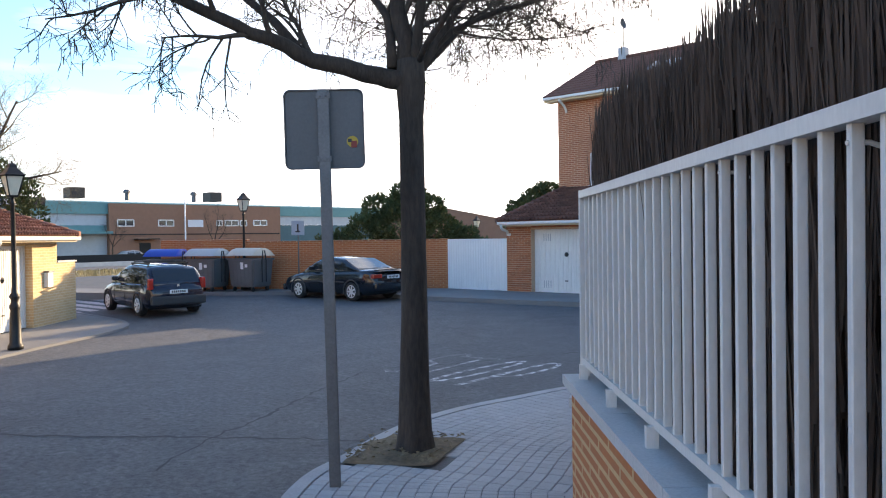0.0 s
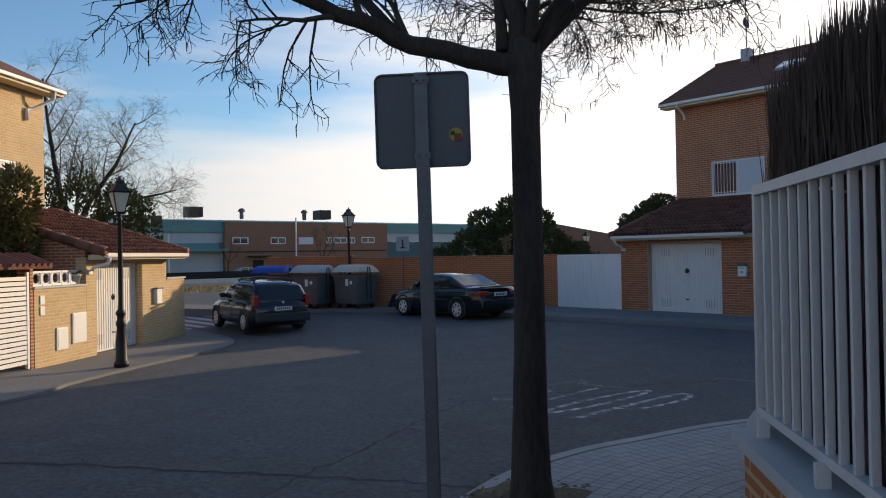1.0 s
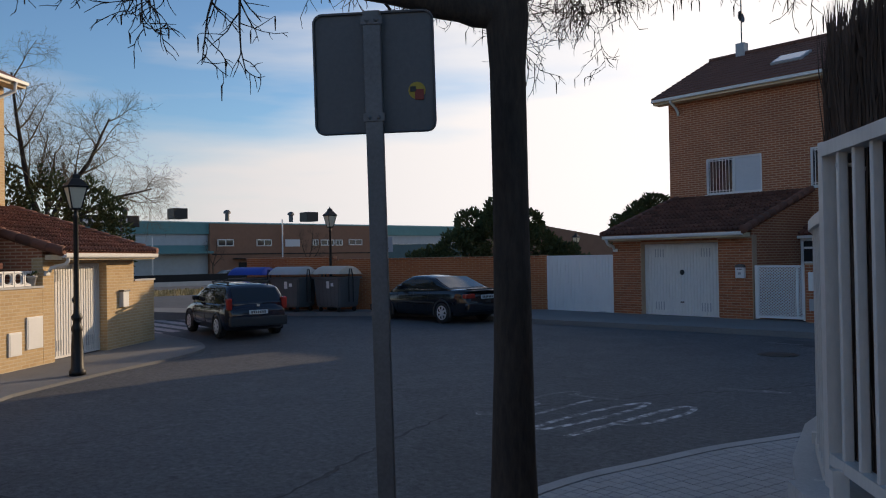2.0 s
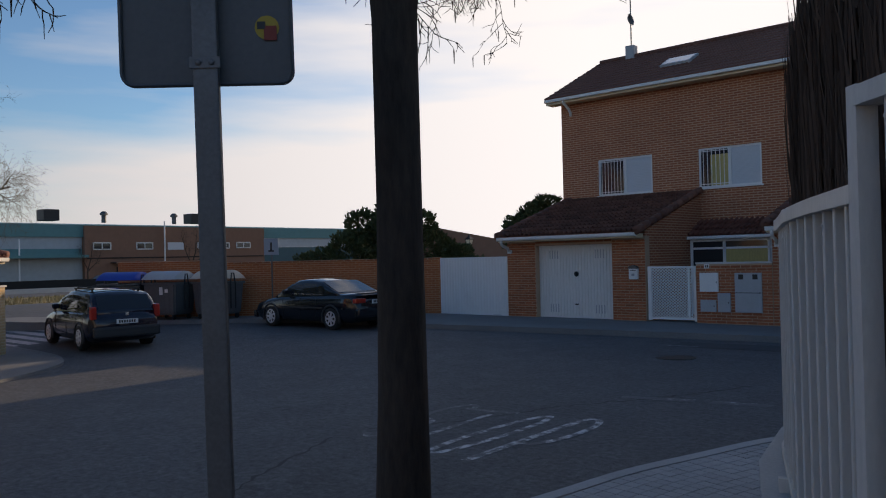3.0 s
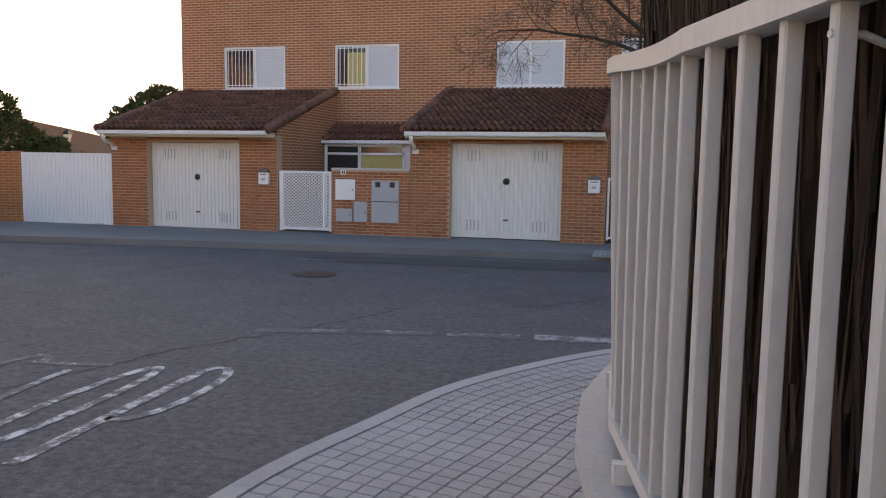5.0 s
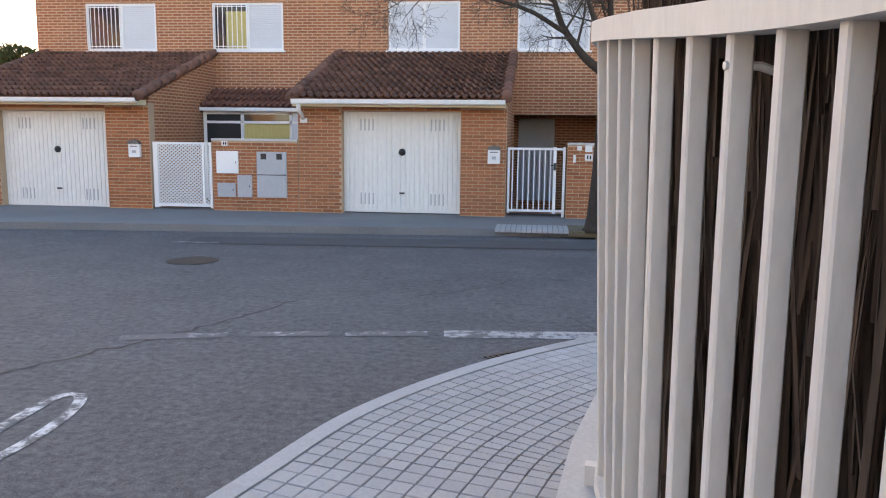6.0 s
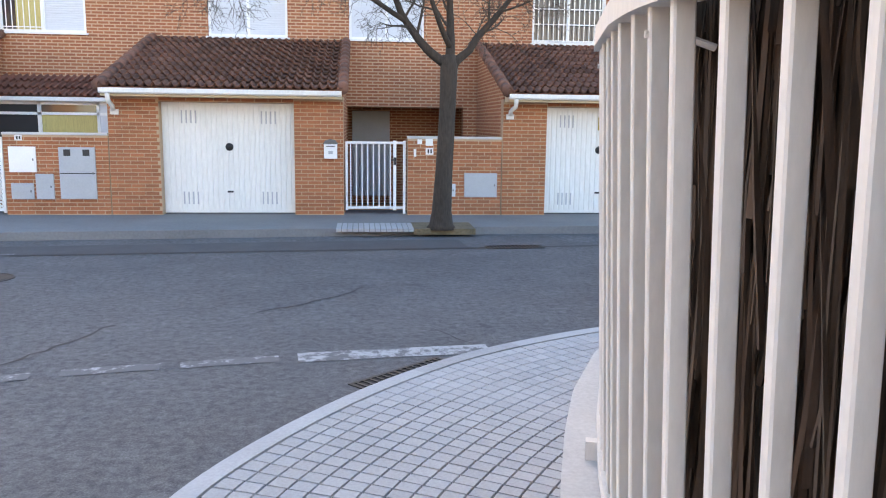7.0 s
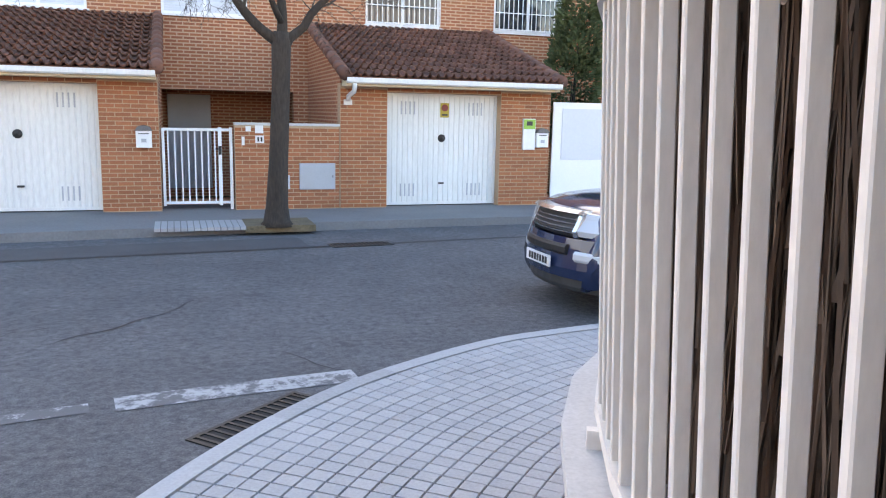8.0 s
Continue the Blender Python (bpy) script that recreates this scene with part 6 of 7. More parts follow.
def leafy(name, label, at, lumps, n, size, mat, seed, trunk_r=0.15, trunk_h=1.5, category="tree", droop=0.0):
    """An evergreen: a trunk with boughs, and a crown of many small sprays gathered in uneven lumps."""
    rng = random.Random(seed)
    t = base(name, label, category, Matrix.Translation(at))
    bm = bmesh.new()
    tube(bm, [(0, 0, -0.1), (0.05, 0, trunk_h * 0.5), (0, 0.05, trunk_h)], [trunk_r * 1.3, trunk_r, trunk_r * 0.8], 9)
    for cx, cy, cz, rx, ry, rz in lumps:
        tube(bm, [(0, 0, trunk_h * 0.8), (cx * 0.5, cy * 0.5, (trunk_h + cz) / 2), (cx, cy, cz)], [trunk_r * 0.5, trunk_r * 0.35, trunk_r * 0.12], 6)
    part("trunk", bm, M["bark"], t, smooth=True)
    vs, fs = [], []
    vol = [rx * ry + ry * rz + rx * rz for *_, rx, ry, rz in lumps]
    for (cx, cy, cz, rx, ry, rz), w in zip(lumps, vol):
        for _ in range(int(n * w / sum(vol))):
            d = Vector((rng.gauss(0, 1), rng.gauss(0, 1), rng.gauss(0, 1))).normalized()
            r = rng.uniform(0.55, 1.0) ** 0.5 * (0.86 + 0.28 * noise.noise(d * 2.3 + Vector((cx, cy, cz))))
            p = Vector((cx + d.x * rx * r, cy + d.y * ry * r, cz + d.z * rz * r))
            out = (d + Vector((rng.uniform(-0.6, 0.6), rng.uniform(-0.6, 0.6), rng.uniform(-0.2, 0.7) - droop))).normalized()
            s = out.orthogonal().normalized()
            s.rotate(Matrix.Rotation(rng.uniform(0, 6.28), 3, out))
            L, W = size * rng.uniform(0.7, 1.5), size * rng.uniform(0.22, 0.40)
            i = len(vs)
            b = out.cross(s) * (W * 0.5)
            vs += [p, p + out * (L * 0.5) + s * W, p + out * L, p + out * (L * 0.5) - s * W + b]
            fs.append((i, i + 1, i + 2, i + 3))
    me = bpy.data.meshes.new("crown")
    me.from_pydata(vs, [], fs)
    me.materials.append(mat)
    c = new("crown", me)
    c.parent = t
    tagged(c, kind="stuff")
    return t


leafy("pine_tree", "dense dark green pine behind the orange wall", (-24.5, 25.9, -0.5),
      [(0, 0, 2.9, 1.5, 1.5, 1.4), (-1.1, -0.9, 2.4, 1.3, 1.2, 1.1), (1.2, 1.0, 2.5, 1.3, 1.2, 1.1), (0.3, 0.2, 4.0, 1.0, 1.0, 0.8), (-0.9, -0.5, 3.5, 0.8, 0.8, 0.8), (1.9, 1.7, 1.9, 1.1, 1.1, 1.1), (-2.1, -1.8, 1.8, 1.1, 1.1, 1.0), (0.9, 0.7, 3.5, 0.9, 0.9, 0.8), (2.6, 2.3, 1.5, 0.9, 0.9, 0.8)], 30000, 0.14, M["conifer"], 41)
leafy("pine_tree", "rounded dark green pine beside the end house", (-20.6, 31.0, -0.5),
      [(0, 0, 3.6, 1.3, 1.3, 1.0), (-0.7, -0.6, 3.2, 0.9, 0.9, 0.8), (0.8, 0.7, 3.3, 0.9, 0.9, 0.8), (0.2, 0.1, 4.3, 0.7, 0.7, 0.5)], 9000, 0.13, M["conifer"], 42, 0.13, 2.6)
leafy("cypress_hedge", "dark green conifer behind the corner house", (-28.5, 11.3, -0.5),
      [(0, 0, 3.2, 0.9, 0.9, 2.2), (-0.4, -1.2, 3.4, 0.9, 0.9, 2.2), (0.2, 0.6, 2.7, 0.7, 0.7, 2.0), (-0.8, -2.4, 3.5, 0.9, 0.9, 2.2)], 9000, 0.13, M["conifer"], 43, 0.12, 1.2)
leafy("garden_shrub", "tall yellow-green shrub behind a garden wall", (-20.4, 6.25, -0.3),
      [(0, 0, 2.4, 0.6, 0.6, 1.3), (0.2, 0.1, 3.4, 0.5, 0.5, 1.0), (-0.4, -0.4, 3.0, 0.6, 0.6, 1.1)], 6000, 0.12, surface("yellow_green_leaves", (0.20, 0.17, 0.05), 0.8, var=0.4, big=2, fine=14, bump=0), 44, 0.08, 1.4, "shrub")
leafy("garden_conifer", "dark conifer beside the tall white gate", (4.3, 24.8, -0.1),
      [(0, 0, 2.6, 0.75, 0.75, 1.7), (0.2, 0.1, 3.8, 0.6, 0.6, 1.2)], 6000, 0.11, M["conifer"], 45, 0.10, 1.2)


# ---- heather screen behind the fence ----
def brush(name, line, side, height, z0, seed, count, label):
    """A mat of upright heather stems; height(u): its top along the line, u from 0 to 1."""
    rng = random.Random(seed)
    t = base(name, label, "screen")
    nr = normals_of(line)
    n = len(line)
    bm = bmesh.new()
    rows = []
    for i in range(0, n, 3):
        u = i / (n - 1)
        a, b = line[i] + nr[i] * (side + 0.05), line[i] + nr[i] * (side + 0.14)
        h = height(u) - 0.22 + 0.05 * noise.noise(Vector((i * 0.3, 0, seed)))
        rows.append([bm.verts.new((q.x, q.y, z)) for q, z in ((a, z0), (a, h), (b, h), (b, z0))])
    for r, s in zip(rows, rows[1:]):
        for k in range(4):
            bm.faces.new((r[k], s[k], s[(k + 1) % 4], r[(k + 1) % 4]))
    bm.faces.new(rows[0][::-1])
    bm.faces.new(rows[-1])
    bmesh.ops.recalc_face_normals(bm, faces=bm.faces)
    # solid dark backing in place of the mat's shaded depth
    part("core", bm, M["brush_shade"], t, "dark slab inside the mat, standing in for shade between stems")
    vs, fs = [], []
    for _ in range(count):
        f = rng.random() * (n - 1.001)
        i = int(f)
        c = line[i].lerp(line[i + 1], f - i) + nr[i] * (side + rng.uniform(-0.035, 0.12))
        hh = height(f / (n - 1))
        z = z0 + (hh - z0) * rng.random() ** 0.8 * 0.92
        L = rng.uniform(0.25, 0.75)
        top = min(z + L, hh + rng.uniform(-0.18, 0.06))
        if top - z < 0.08:
            z = top - rng.uniform(0.15, 0.4)
        lean = Vector((rng.gauss(0, 0.045), rng.gauss(0, 0.045), 0))
        r = rng.uniform(0.0025, 0.0075)
        a0 = rng.uniform(0, 6.28)
        k = len(vs)
        mid = c + lean * (top - z) * 0.6 + Vector((rng.gauss(0, 0.008), rng.gauss(0, 0.008), 0))
        for p, zz, rr in ((c, z, r), (mid, (z + top) / 2, r * 0.8), (c + lean * (top - z), top, r * 0.2)):
            for j in range(3):
                vs.append((p.x + rr * math.cos(a0 + j * 2.094), p.y + rr * math.sin(a0 + j * 2.094), zz))
        for lvl in (0, 3):
            for j in range(3):
                fs.append((k + lvl + j, k + lvl + (j + 1) % 3, k + lvl + 3 + (j + 1) % 3, k + lvl + 3 + j))
    me = bpy.data.meshes.new("brush_mat")
    me.from_pydata(vs, [], fs)
    me.materials.append(M["brush"])
    o = new("brush_mat", me)
    o.parent = t
    tagged(o, "brown heather stems tied in a mat", kind="stuff")
    return t


brush("heather_screen", straight((1.9, 0.75), (-2.70, 5.82), 0.05), 0.10, lambda u: 2.66 + 0.05 * math.sin(u * 23), 0.97, 51, 15000, "dark brown heather screen tied behind a steel fence")
line2 = [p.copy() for p in FENCE_2[4:330:2]]
brush("heather_screen_lower", line2, 0.09, lambda u: 2.74 - 0.35 * max(0, 1 - u / 0.05), 0.82, 52, 22000, "dark brown heather screen behind the bending fence")


# ---- corner house across the road ----
CO, CD = Vector((-19.83, 7.9, 0)), Vector((-0.68, 0.733, 0))
cm = frame_on(CO, CD, -0.32) @ Matrix.Translation((0, -F, 0))
ch = base("corner_house", "brick corner house with tiled garage roof in low sun", "house", cm)
# fronts take the brick with sunlight in its colour; sides the ordinary one
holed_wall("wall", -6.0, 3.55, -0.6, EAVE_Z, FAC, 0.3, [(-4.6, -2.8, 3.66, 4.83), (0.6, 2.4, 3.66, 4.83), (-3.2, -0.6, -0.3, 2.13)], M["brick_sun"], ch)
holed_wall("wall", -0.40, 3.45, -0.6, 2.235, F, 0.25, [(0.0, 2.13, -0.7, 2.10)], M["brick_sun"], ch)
side_wall(ch, -0.398, -0.18)
side_wall(ch, 3.23, 3.448)
garage_door(ch, 0.0, 2.13)
# black panel again stands in for the unlit garage
part("garage_interior", boxes((-0.1, F + 0.26, -0.2, 2.3, F + 0.30, 2.2)), M["dark"], ch)
lean_to(ch, -0.42, 3.75, 22.45, 2.35, FAC - 0.01, 3.60, M["tile"], "tile")
for a, b, s in ((-4.6, -2.8, "grille"), (0.6, 2.4, "half")):
    window(ch, a, b, 3.66, 4.83, s)
    # the unlit room as a flat black panel
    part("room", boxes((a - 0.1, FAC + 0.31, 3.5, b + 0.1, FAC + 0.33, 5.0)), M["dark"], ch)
bm = boxes((3.25, FAC + 0.30, -0.6, 3.55, FAC + 6.2, EAVE_Z), (-6, FAC + 6.2, -0.6, 3.55, FAC + 6.5, EAVE_Z), (-6, FAC + 0.30, -0.6, -5.7, FAC + 6.2, EAVE_Z))
extruded(bm, [(0, 0), (6.5, 0), (3.25, 1.72)], 0.3, Matrix.Translation((3.55, FAC, EAVE_Z)) @ Matrix.Rotation(radians(90), 4, "Z"))
part("wall", bm, M["brick_up"], ch)
bm = bmesh.new()
box(bm, 0, 0, -0.14, 9.9, L_main, -0.012, m=slope_pose(-6.1, RY0, RZ0, RY1, RZ1)[0])
box(bm, 0, -L_main, -0.14, 9.9, 0, 0.0, m=Matrix.Translation((-6.1, 2 * RY1 - RY0, RZ0)) @ Matrix.Rotation(-math.atan2(RZ1 - RZ0, RY1 - RY0), 4, "X"))
part("roof", bm, M["tile"], ch, "brown tiled main roof")
part("fascia", boxes((-6.1, RY0 + 0.02, RZ0 - 0.20, 3.8, RY0 + 0.42, RZ0 - 0.075)), M["cream"], ch)
part("gutter", boxes((-6.1, RY0 - 0.08, RZ0 - 0.13, 3.8, RY0 + 0.018, RZ0 - 0.03), bevel=0.02), M["white_dirty"], ch, "pale metal gutter")
bm = bmesh.new()
tube(bm, [(3.3, RY0 - 0.03, RZ0 - 0.12), (3.3, RY0, RZ0 - 0.35), (3.0, FAC - 0.06, RZ0 - 0.65), (2.75, FAC - 0.06, RZ0 - 0.7), (2.75, FAC - 0.06, RZ0 - 1.0)], 0.05, 10)
part("downpipe", bm, M["white_dirty"], ch, "pale bent downpipe", True)
bm = boxes((-3.4, FAC + 1.6, -0.3, -0.4, FAC + 1.8, 2.6), (-3.4, FAC + 0.3, 2.14, -0.4, FAC + 1.7, 2.3))
part("porch", bm, M["brick_up"], ch)


def corner_piece(name, label, category, x=0.0):
    return base(name, label, category, frame_on(CO, CD, -0.32) @ Matrix.Translation((x, 0, 0)))


t = corner_piece("garden_wall", "orange brick garden wall coloured sunlit pale, with white concrete blocks on top", "wall")
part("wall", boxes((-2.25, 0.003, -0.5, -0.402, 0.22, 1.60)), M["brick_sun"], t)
part("coping", boxes((-2.28, -0.03, 1.60, -0.402, 0.25, 1.645), bevel=0.006), M["cap"], t, "pale coping")
for k in range(5):
    bm = bmesh.new()
    x = -2.2 + k * 0.33
    box(bm, x, 0.07, 1.648, x + 0.31, 0.15, 1.69)
    box(bm, x, 0.07, 1.92, x + 0.31, 0.15, 1.96)
    ring = [(x + 0.155 + 0.13 * math.cos(a * math.pi / 8), 0.11, 1.805 + 0.118 * math.sin(a * math.pi / 8)) for a in range(17)]
    tube(bm, ring, 0.022, 6, False)
    box(bm, x, 0.075, 1.69, x + 0.03, 0.145, 1.92)
    box(bm, x + 0.28, 0.075, 1.69, x + 0.31, 0.145, 1.92)
    part("screen_block", bm, M["white"], t, "white pierced concrete block")
for x0, x1, z0, z1 in ((-1.55, -1.15, 0.28, 0.75), (-0.98, -0.45, 0.36, 1.02)):
    tb = corner_piece("meter_box", "white meter box on the sunlit garden wall", "meter box")
    part("case", boxes((x0, -0.03, z0, x1, 0.003, z1), bevel=0.006), M["white"], tb)
    part("lid", boxes((x0 + 0.03, -0.037, z0 + 0.03, x1 - 0.03, -0.029, z1 - 0.03), bevel=0.003), M["white"], tb)
tb = corner_piece("doorbell_plate", "small white entry plates on the garden wall", "plate")
part("plate", boxes((-2.08, -0.02, 1.28, -1.94, 0.003, 1.46)), M["white"], tb)
part("plate", boxes((-2.08, -0.02, 1.06, -1.94, 0.003, 1.24)), M["white"], tb)
tb = corner_piece("flower_pot", "small clay pot with a dry plant on the wall", "flower pot", -0.62)
bm = bmesh.new()
turned(bm, [(0.07, 1.646), (0.10, 1.82), (0.115, 1.82), (0.115, 1.86), (0.09, 1.86)], 14, (0, 0.11, 0))
part("pot", bm, M["cap"], tb, smooth=True)
bm = bmesh.new()
rg = random.Random(3)
for k in range(24):
    a, l = rg.uniform(0, 6.28), rg.uniform(0.08, 0.22)
    tube(bm, [(0, 0.11, 1.85), (0.6 * l * math.cos(a), 0.11 + 0.6 * l * math.sin(a), 1.85 + l * 0.5), (l * math.cos(a), 0.11 + l * math.sin(a), 1.85 + l * 0.3)], [0.006, 0.012, 0.002], 4)
part("plant", bm, M["leaf"], tb)
t = corner_piece("garden_wall", "sunlit brick wall end beside the garage", "wall")
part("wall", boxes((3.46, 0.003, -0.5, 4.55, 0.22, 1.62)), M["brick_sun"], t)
part("coping", boxes((3.46, -0.03, 1.62, 4.58, 0.25, 1.665)), M["cap"], t)
tb = corner_piece("letterbox", "white letterbox on the sunlit pillar", "letterbox", 2.85)
part("case", boxes((-0.14, -0.11, 1.0, 0.14, 0.0, 1.38), bevel=0.01), M["white"], tb)
part("lid", boxes((-0.16, -0.14, 1.38, 0.16, 0.0, 1.42), bevel=0.008), M["galv"], tb)
tb = corner_piece("entrance_gate", "white slatted gate between a pillar and the garden wall", "gate")
for k in range(18):
    part("slat", boxes((-3.55, 0.03, 0.12 + k * 0.098, -2.45, 0.055, 0.195 + k * 0.098)), M["white"], tb)
part("gate_frame", boxes((-3.62, 0.02, 0.02, -3.55, 0.07, 1.95), (-2.45, 0.02, 0.02, -2.38, 0.07, 1.95)), M["white"], tb)
tb = corner_piece("gate_canopy", "small brown tiled canopy over an entrance gate", "canopy")
part("pillar", boxes((-2.36, 0.01, -0.5, -2.27, 0.3, 2.05), (-3.95, 0.01, -0.5, -3.64, 0.3, 2.05)), M["brick"], tb)
bm = bmesh.new()
box(bm, 0, 0, -0.05, 1.9, 0.6, 0.0, m=Matrix.Translation((-4.05, -0.35, 2.06)) @ Matrix.Rotation(radians(22), 4, "X"))
box(bm, 0, -0.6, -0.05, 1.9, 0, 0.0, m=Matrix.Translation((-4.05, 0.73, 2.06)) @ Matrix.Rotation(radians(-22), 4, "X"))
canopy_roof = part("roof", bm, M["tile_red"], tb)
for k in range(10):
    bm = bmesh.new()
    tube(bm, [(-3.95 + k * 0.19, -0.36, 2.075), (-3.95 + k * 0.19, 0.2, 2.30)], [0.06, 0.055], 8)
    part("roof_tile", bm, M["tile_red"], canopy_roof)
tb = base("roadside_board", "dark board with pale lettering bars seen over a roof", "sign", Matrix.Translation((-40.0, 15.4, -0.5)))
part("board", boxes((-0.1, -1.7, 4.0, 0.0, 1.7, 4.55)), M["black"], tb)
part("post", boxes((-0.1, -0.9, 0, 0.0, -0.8, 4.0), (-0.1, 0.8, 0, 0.0, 0.9, 4.0)), M["galv"], tb)
for k in range(6):
    part("letter_bar", boxes((0.002, -0.9 + k * 0.36, 4.15, 0.012, -0.68 + k * 0.36, 4.42)), M["white"], tb)


# ---- unseen walls added behind the way, to hold low sky light off the fence ----
closing = surface("pale_sky_block", (0.46, 0.46, 0.45), 0.9, var=0.12, big=0.8, fine=25, bump=0.1)
for name_, a, b in (("wall_west", (-15.2, -2.5), (-11.0, -16.0)), ("wall_south", (-10.9, -16.3), (14.0, -16.3))):
    a, b = Vector((*a, 0)), Vector((*b, 0))
    d = (b - a).normalized()
    o = Vector((d.y, -d.x, 0)) * 0.3
    bm = bmesh.new()
    prism(bm, [tuple(p[:2]) for p in (a, b, b + o, a + o)], -0.6, 5.6)
    tagged(obj(name_, bm, closing), "plain pale unseen wall added to keep low sky light off the fence", "wall", kind="structure")


# ---- waste ground, low wall and works beyond ----
bm = boxes((-62, 14.5, -0.6, -38, 40, -0.36))
fieldm = surface("dry_grass_ground", (0.36, 0.28, 0.13), 0.95, var=0.4, big=0.6, fine=9, bump=0.5)
tagged(obj("field", bm, fieldm), "patch of dry yellow waste ground", "ground", kind="structure")
rg = random.Random(9)
vs, fs = [], []
for _ in range(9000):
    x, y = rg.uniform(-61, -38.4), rg.uniform(15, 36)
    h, a = rg.uniform(0.06, 0.28), rg.uniform(0, 6.28)
    k = len(vs)
    vs += [(x - 0.03 * math.cos(a), y - 0.03 * math.sin(a), -0.37), (x + 0.03 * math.cos(a), y + 0.03 * math.sin(a), -0.37), (x + rg.uniform(-0.08, 0.08), y + rg.uniform(-0.08, 0.08), -0.36 + h)]
    fs.append((k, k + 1, k + 2))
me = bpy.data.meshes.new("dry_grass")
me.from_pydata(vs, [], fs)
me.materials.append(fieldm)
tagged(new("dry_grass", me), "tufts of dry yellow grass on waste ground", "grass", kind="stuff")
tagged(obj("kerb_far", boxes((-38, 12.5, -0.6, -37.6, 40, -0.27)), M["kerb"]), "pale kerb along the waste ground", "kerb", kind="structure")
tagged(obj("road_far", boxes((-78, 8, -0.6, -62.2, 60, -0.42)), M["asphalt"]), "far road beyond the waste ground", "road", kind="structure")
tagged(obj("low_wall_far", boxes((-79, 8, -0.6, -78.6, 58, 0.55)), M["dark"]), "low dark wall along the far road", "wall", kind="structure")
tagged(obj("guard_rail", boxes((-62.1, 8, -0.1, -61.9, 52, 0.25), bevel=0.02), M["cap"]), "grey crash barrier beside the far road", "barrier", kind="structure")


def flat_mat(name, col, rough=0.6):
    return surface(name, col, rough, var=0.1, big=0.15, fine=2.0, bump=0.02)


teal, teal_dk = flat_mat("teal_sheet_metal", (0.10, 0.26, 0.27)), flat_mat("dark_teal_sheet_metal", (0.035, 0.105, 0.13))
works_brick, pale = flat_mat("brown_works_brick", (0.27, 0.145, 0.095), 0.9), flat_mat("pale_cladding", (0.42, 0.47, 0.50))
fac = base("works_building", "long brown brick and teal metal works building", "industrial building", Matrix.Translation((-90, 0, -0.55)))
part("wall", boxes((-0.3, 43.6, 0, 0.0, 67.6, 6.85)), works_brick, fac, "brown brick front")
part("wall", boxes((-14, 43.6, 0, -0.31, 43.9, 6.85), (-14, 67.3, 0, -0.31, 67.6, 6.85)), works_brick, fac)
# gable end in a cream that holds its sunlight in the colour
part("gable", boxes((-6, 67.62, 2.0, -0.4, 67.75, 6.7)), flat_mat("sunlit_gable_tone", (0.6, 0.5, 0.36)), fac)
part("band", boxes((0.005, 43.8, 3.15, 0.06, 67.4, 3.28)), M["dark"], fac, "dark band across the front")
bm = bmesh.new()
extruded(bm, [(-0.31, 5.6), (-0.31, 6.95), (-16, 7.9), (-16, 5.6)], 78, Matrix.Translation((0, 28, 0)))
part("roof", bm, teal, fac, "teal sheet metal roof")
part("wall", boxes((-0.9, 28, 0, -0.6, 43.58, 3.3), (-0.9, 28, 4.3, -0.62, 43.58, 5.6)), pale, fac, "pale clad wall")
part("canopy", boxes((-0.6, 28, 3.3, 1.2, 43.5, 3.6), (-0.88, 28, 3.3, -0.64, 43.58, 4.3)), teal, fac)
part("wall", boxes((-0.9, 67.8, 4.4, -0.5, 105, 5.6)), pale, fac, "pale clad upper wall")
part("wall", boxes((-0.9, 67.8, 0, -0.55, 105, 4.38)), teal_dk, fac, "dark teal wall")
for y0, y1, z0, z1 in ((44.5, 46.6, 4.15, 5.0), (49.6, 51.7, 4.15, 5.0), (57.6, 58.5, 4.2, 5.0), (58.8, 60.9, 4.2, 5.0), (61.1, 62.2, 4.2, 5.0), (63.2, 65.4, 4.25, 5.05)):
    w = part("window", boxes((0.0, y0, z0, 0.08, y1, z0 + 0.12), (0.0, y0, z1 - 0.12, 0.08, y1, z1), (0.0, y0, z0, 0.08, y0 + 0.12, z1), (0.0, y1 - 0.12, z0, 0.08, y1, z1), (0.0, (y0 + y1) / 2 - 0.05, z0, 0.08, (y0 + y1) / 2 + 0.05, z1)), M["white"], fac, "white framed window")
    part("pane", boxes((0.01, y0 + 0.1, z0 + 0.1, 0.04, y1 - 0.1, z1 - 0.1)), M["glass"], w)
part("window", boxes((0.0, 53.6, 4.1, 0.06, 55.7, 5.0)), M["shutter"], fac, "window with a pale blind")
part("door", boxes((0.0, 47.2, 0, 0.06, 48.6, 2.2)), M["dark"], fac, "dark doorway")
part("canopy", boxes((0.0, 46.5, 2.6, 1.0, 49.3, 2.72)), M["dark"], fac)
for y in (35.0, 47.5, 56.5):
    bm = bmesh.new()
    tube(bm, [(-3.5, y, 7.4), (-3.5, y, 8.3)], 0.28, 10)
    turned(bm, [(0.45, 8.3), (0.45, 8.5), (0.2, 8.75)], 10, (-3.5, y, 0))
    part("roof_vent", bm, M["galv"], fac, "metal roof vent")
for y in (40.3, 58.4):
    part("roof_unit", boxes((-4.5, y, 7.5, -2.5, y + 1.7, 8.75), bevel=0.05), M["black"], fac, "dark roof unit")
for y, z1 in ((53.0, 7.5), (36.6, 5.3)):
    bm = bmesh.new()
    tube(bm, [(0.4, y, 0), (0.4, y, z1)], 0.09, 6)
    part("pipe", bm, M["white"], fac, "pale pipe up the front")
shed = base("brick_shed", "brown brick shed with a low gable beyond the white gate", "building", Matrix.Translation((-52, 62, -0.55)))
bm = bmesh.new()
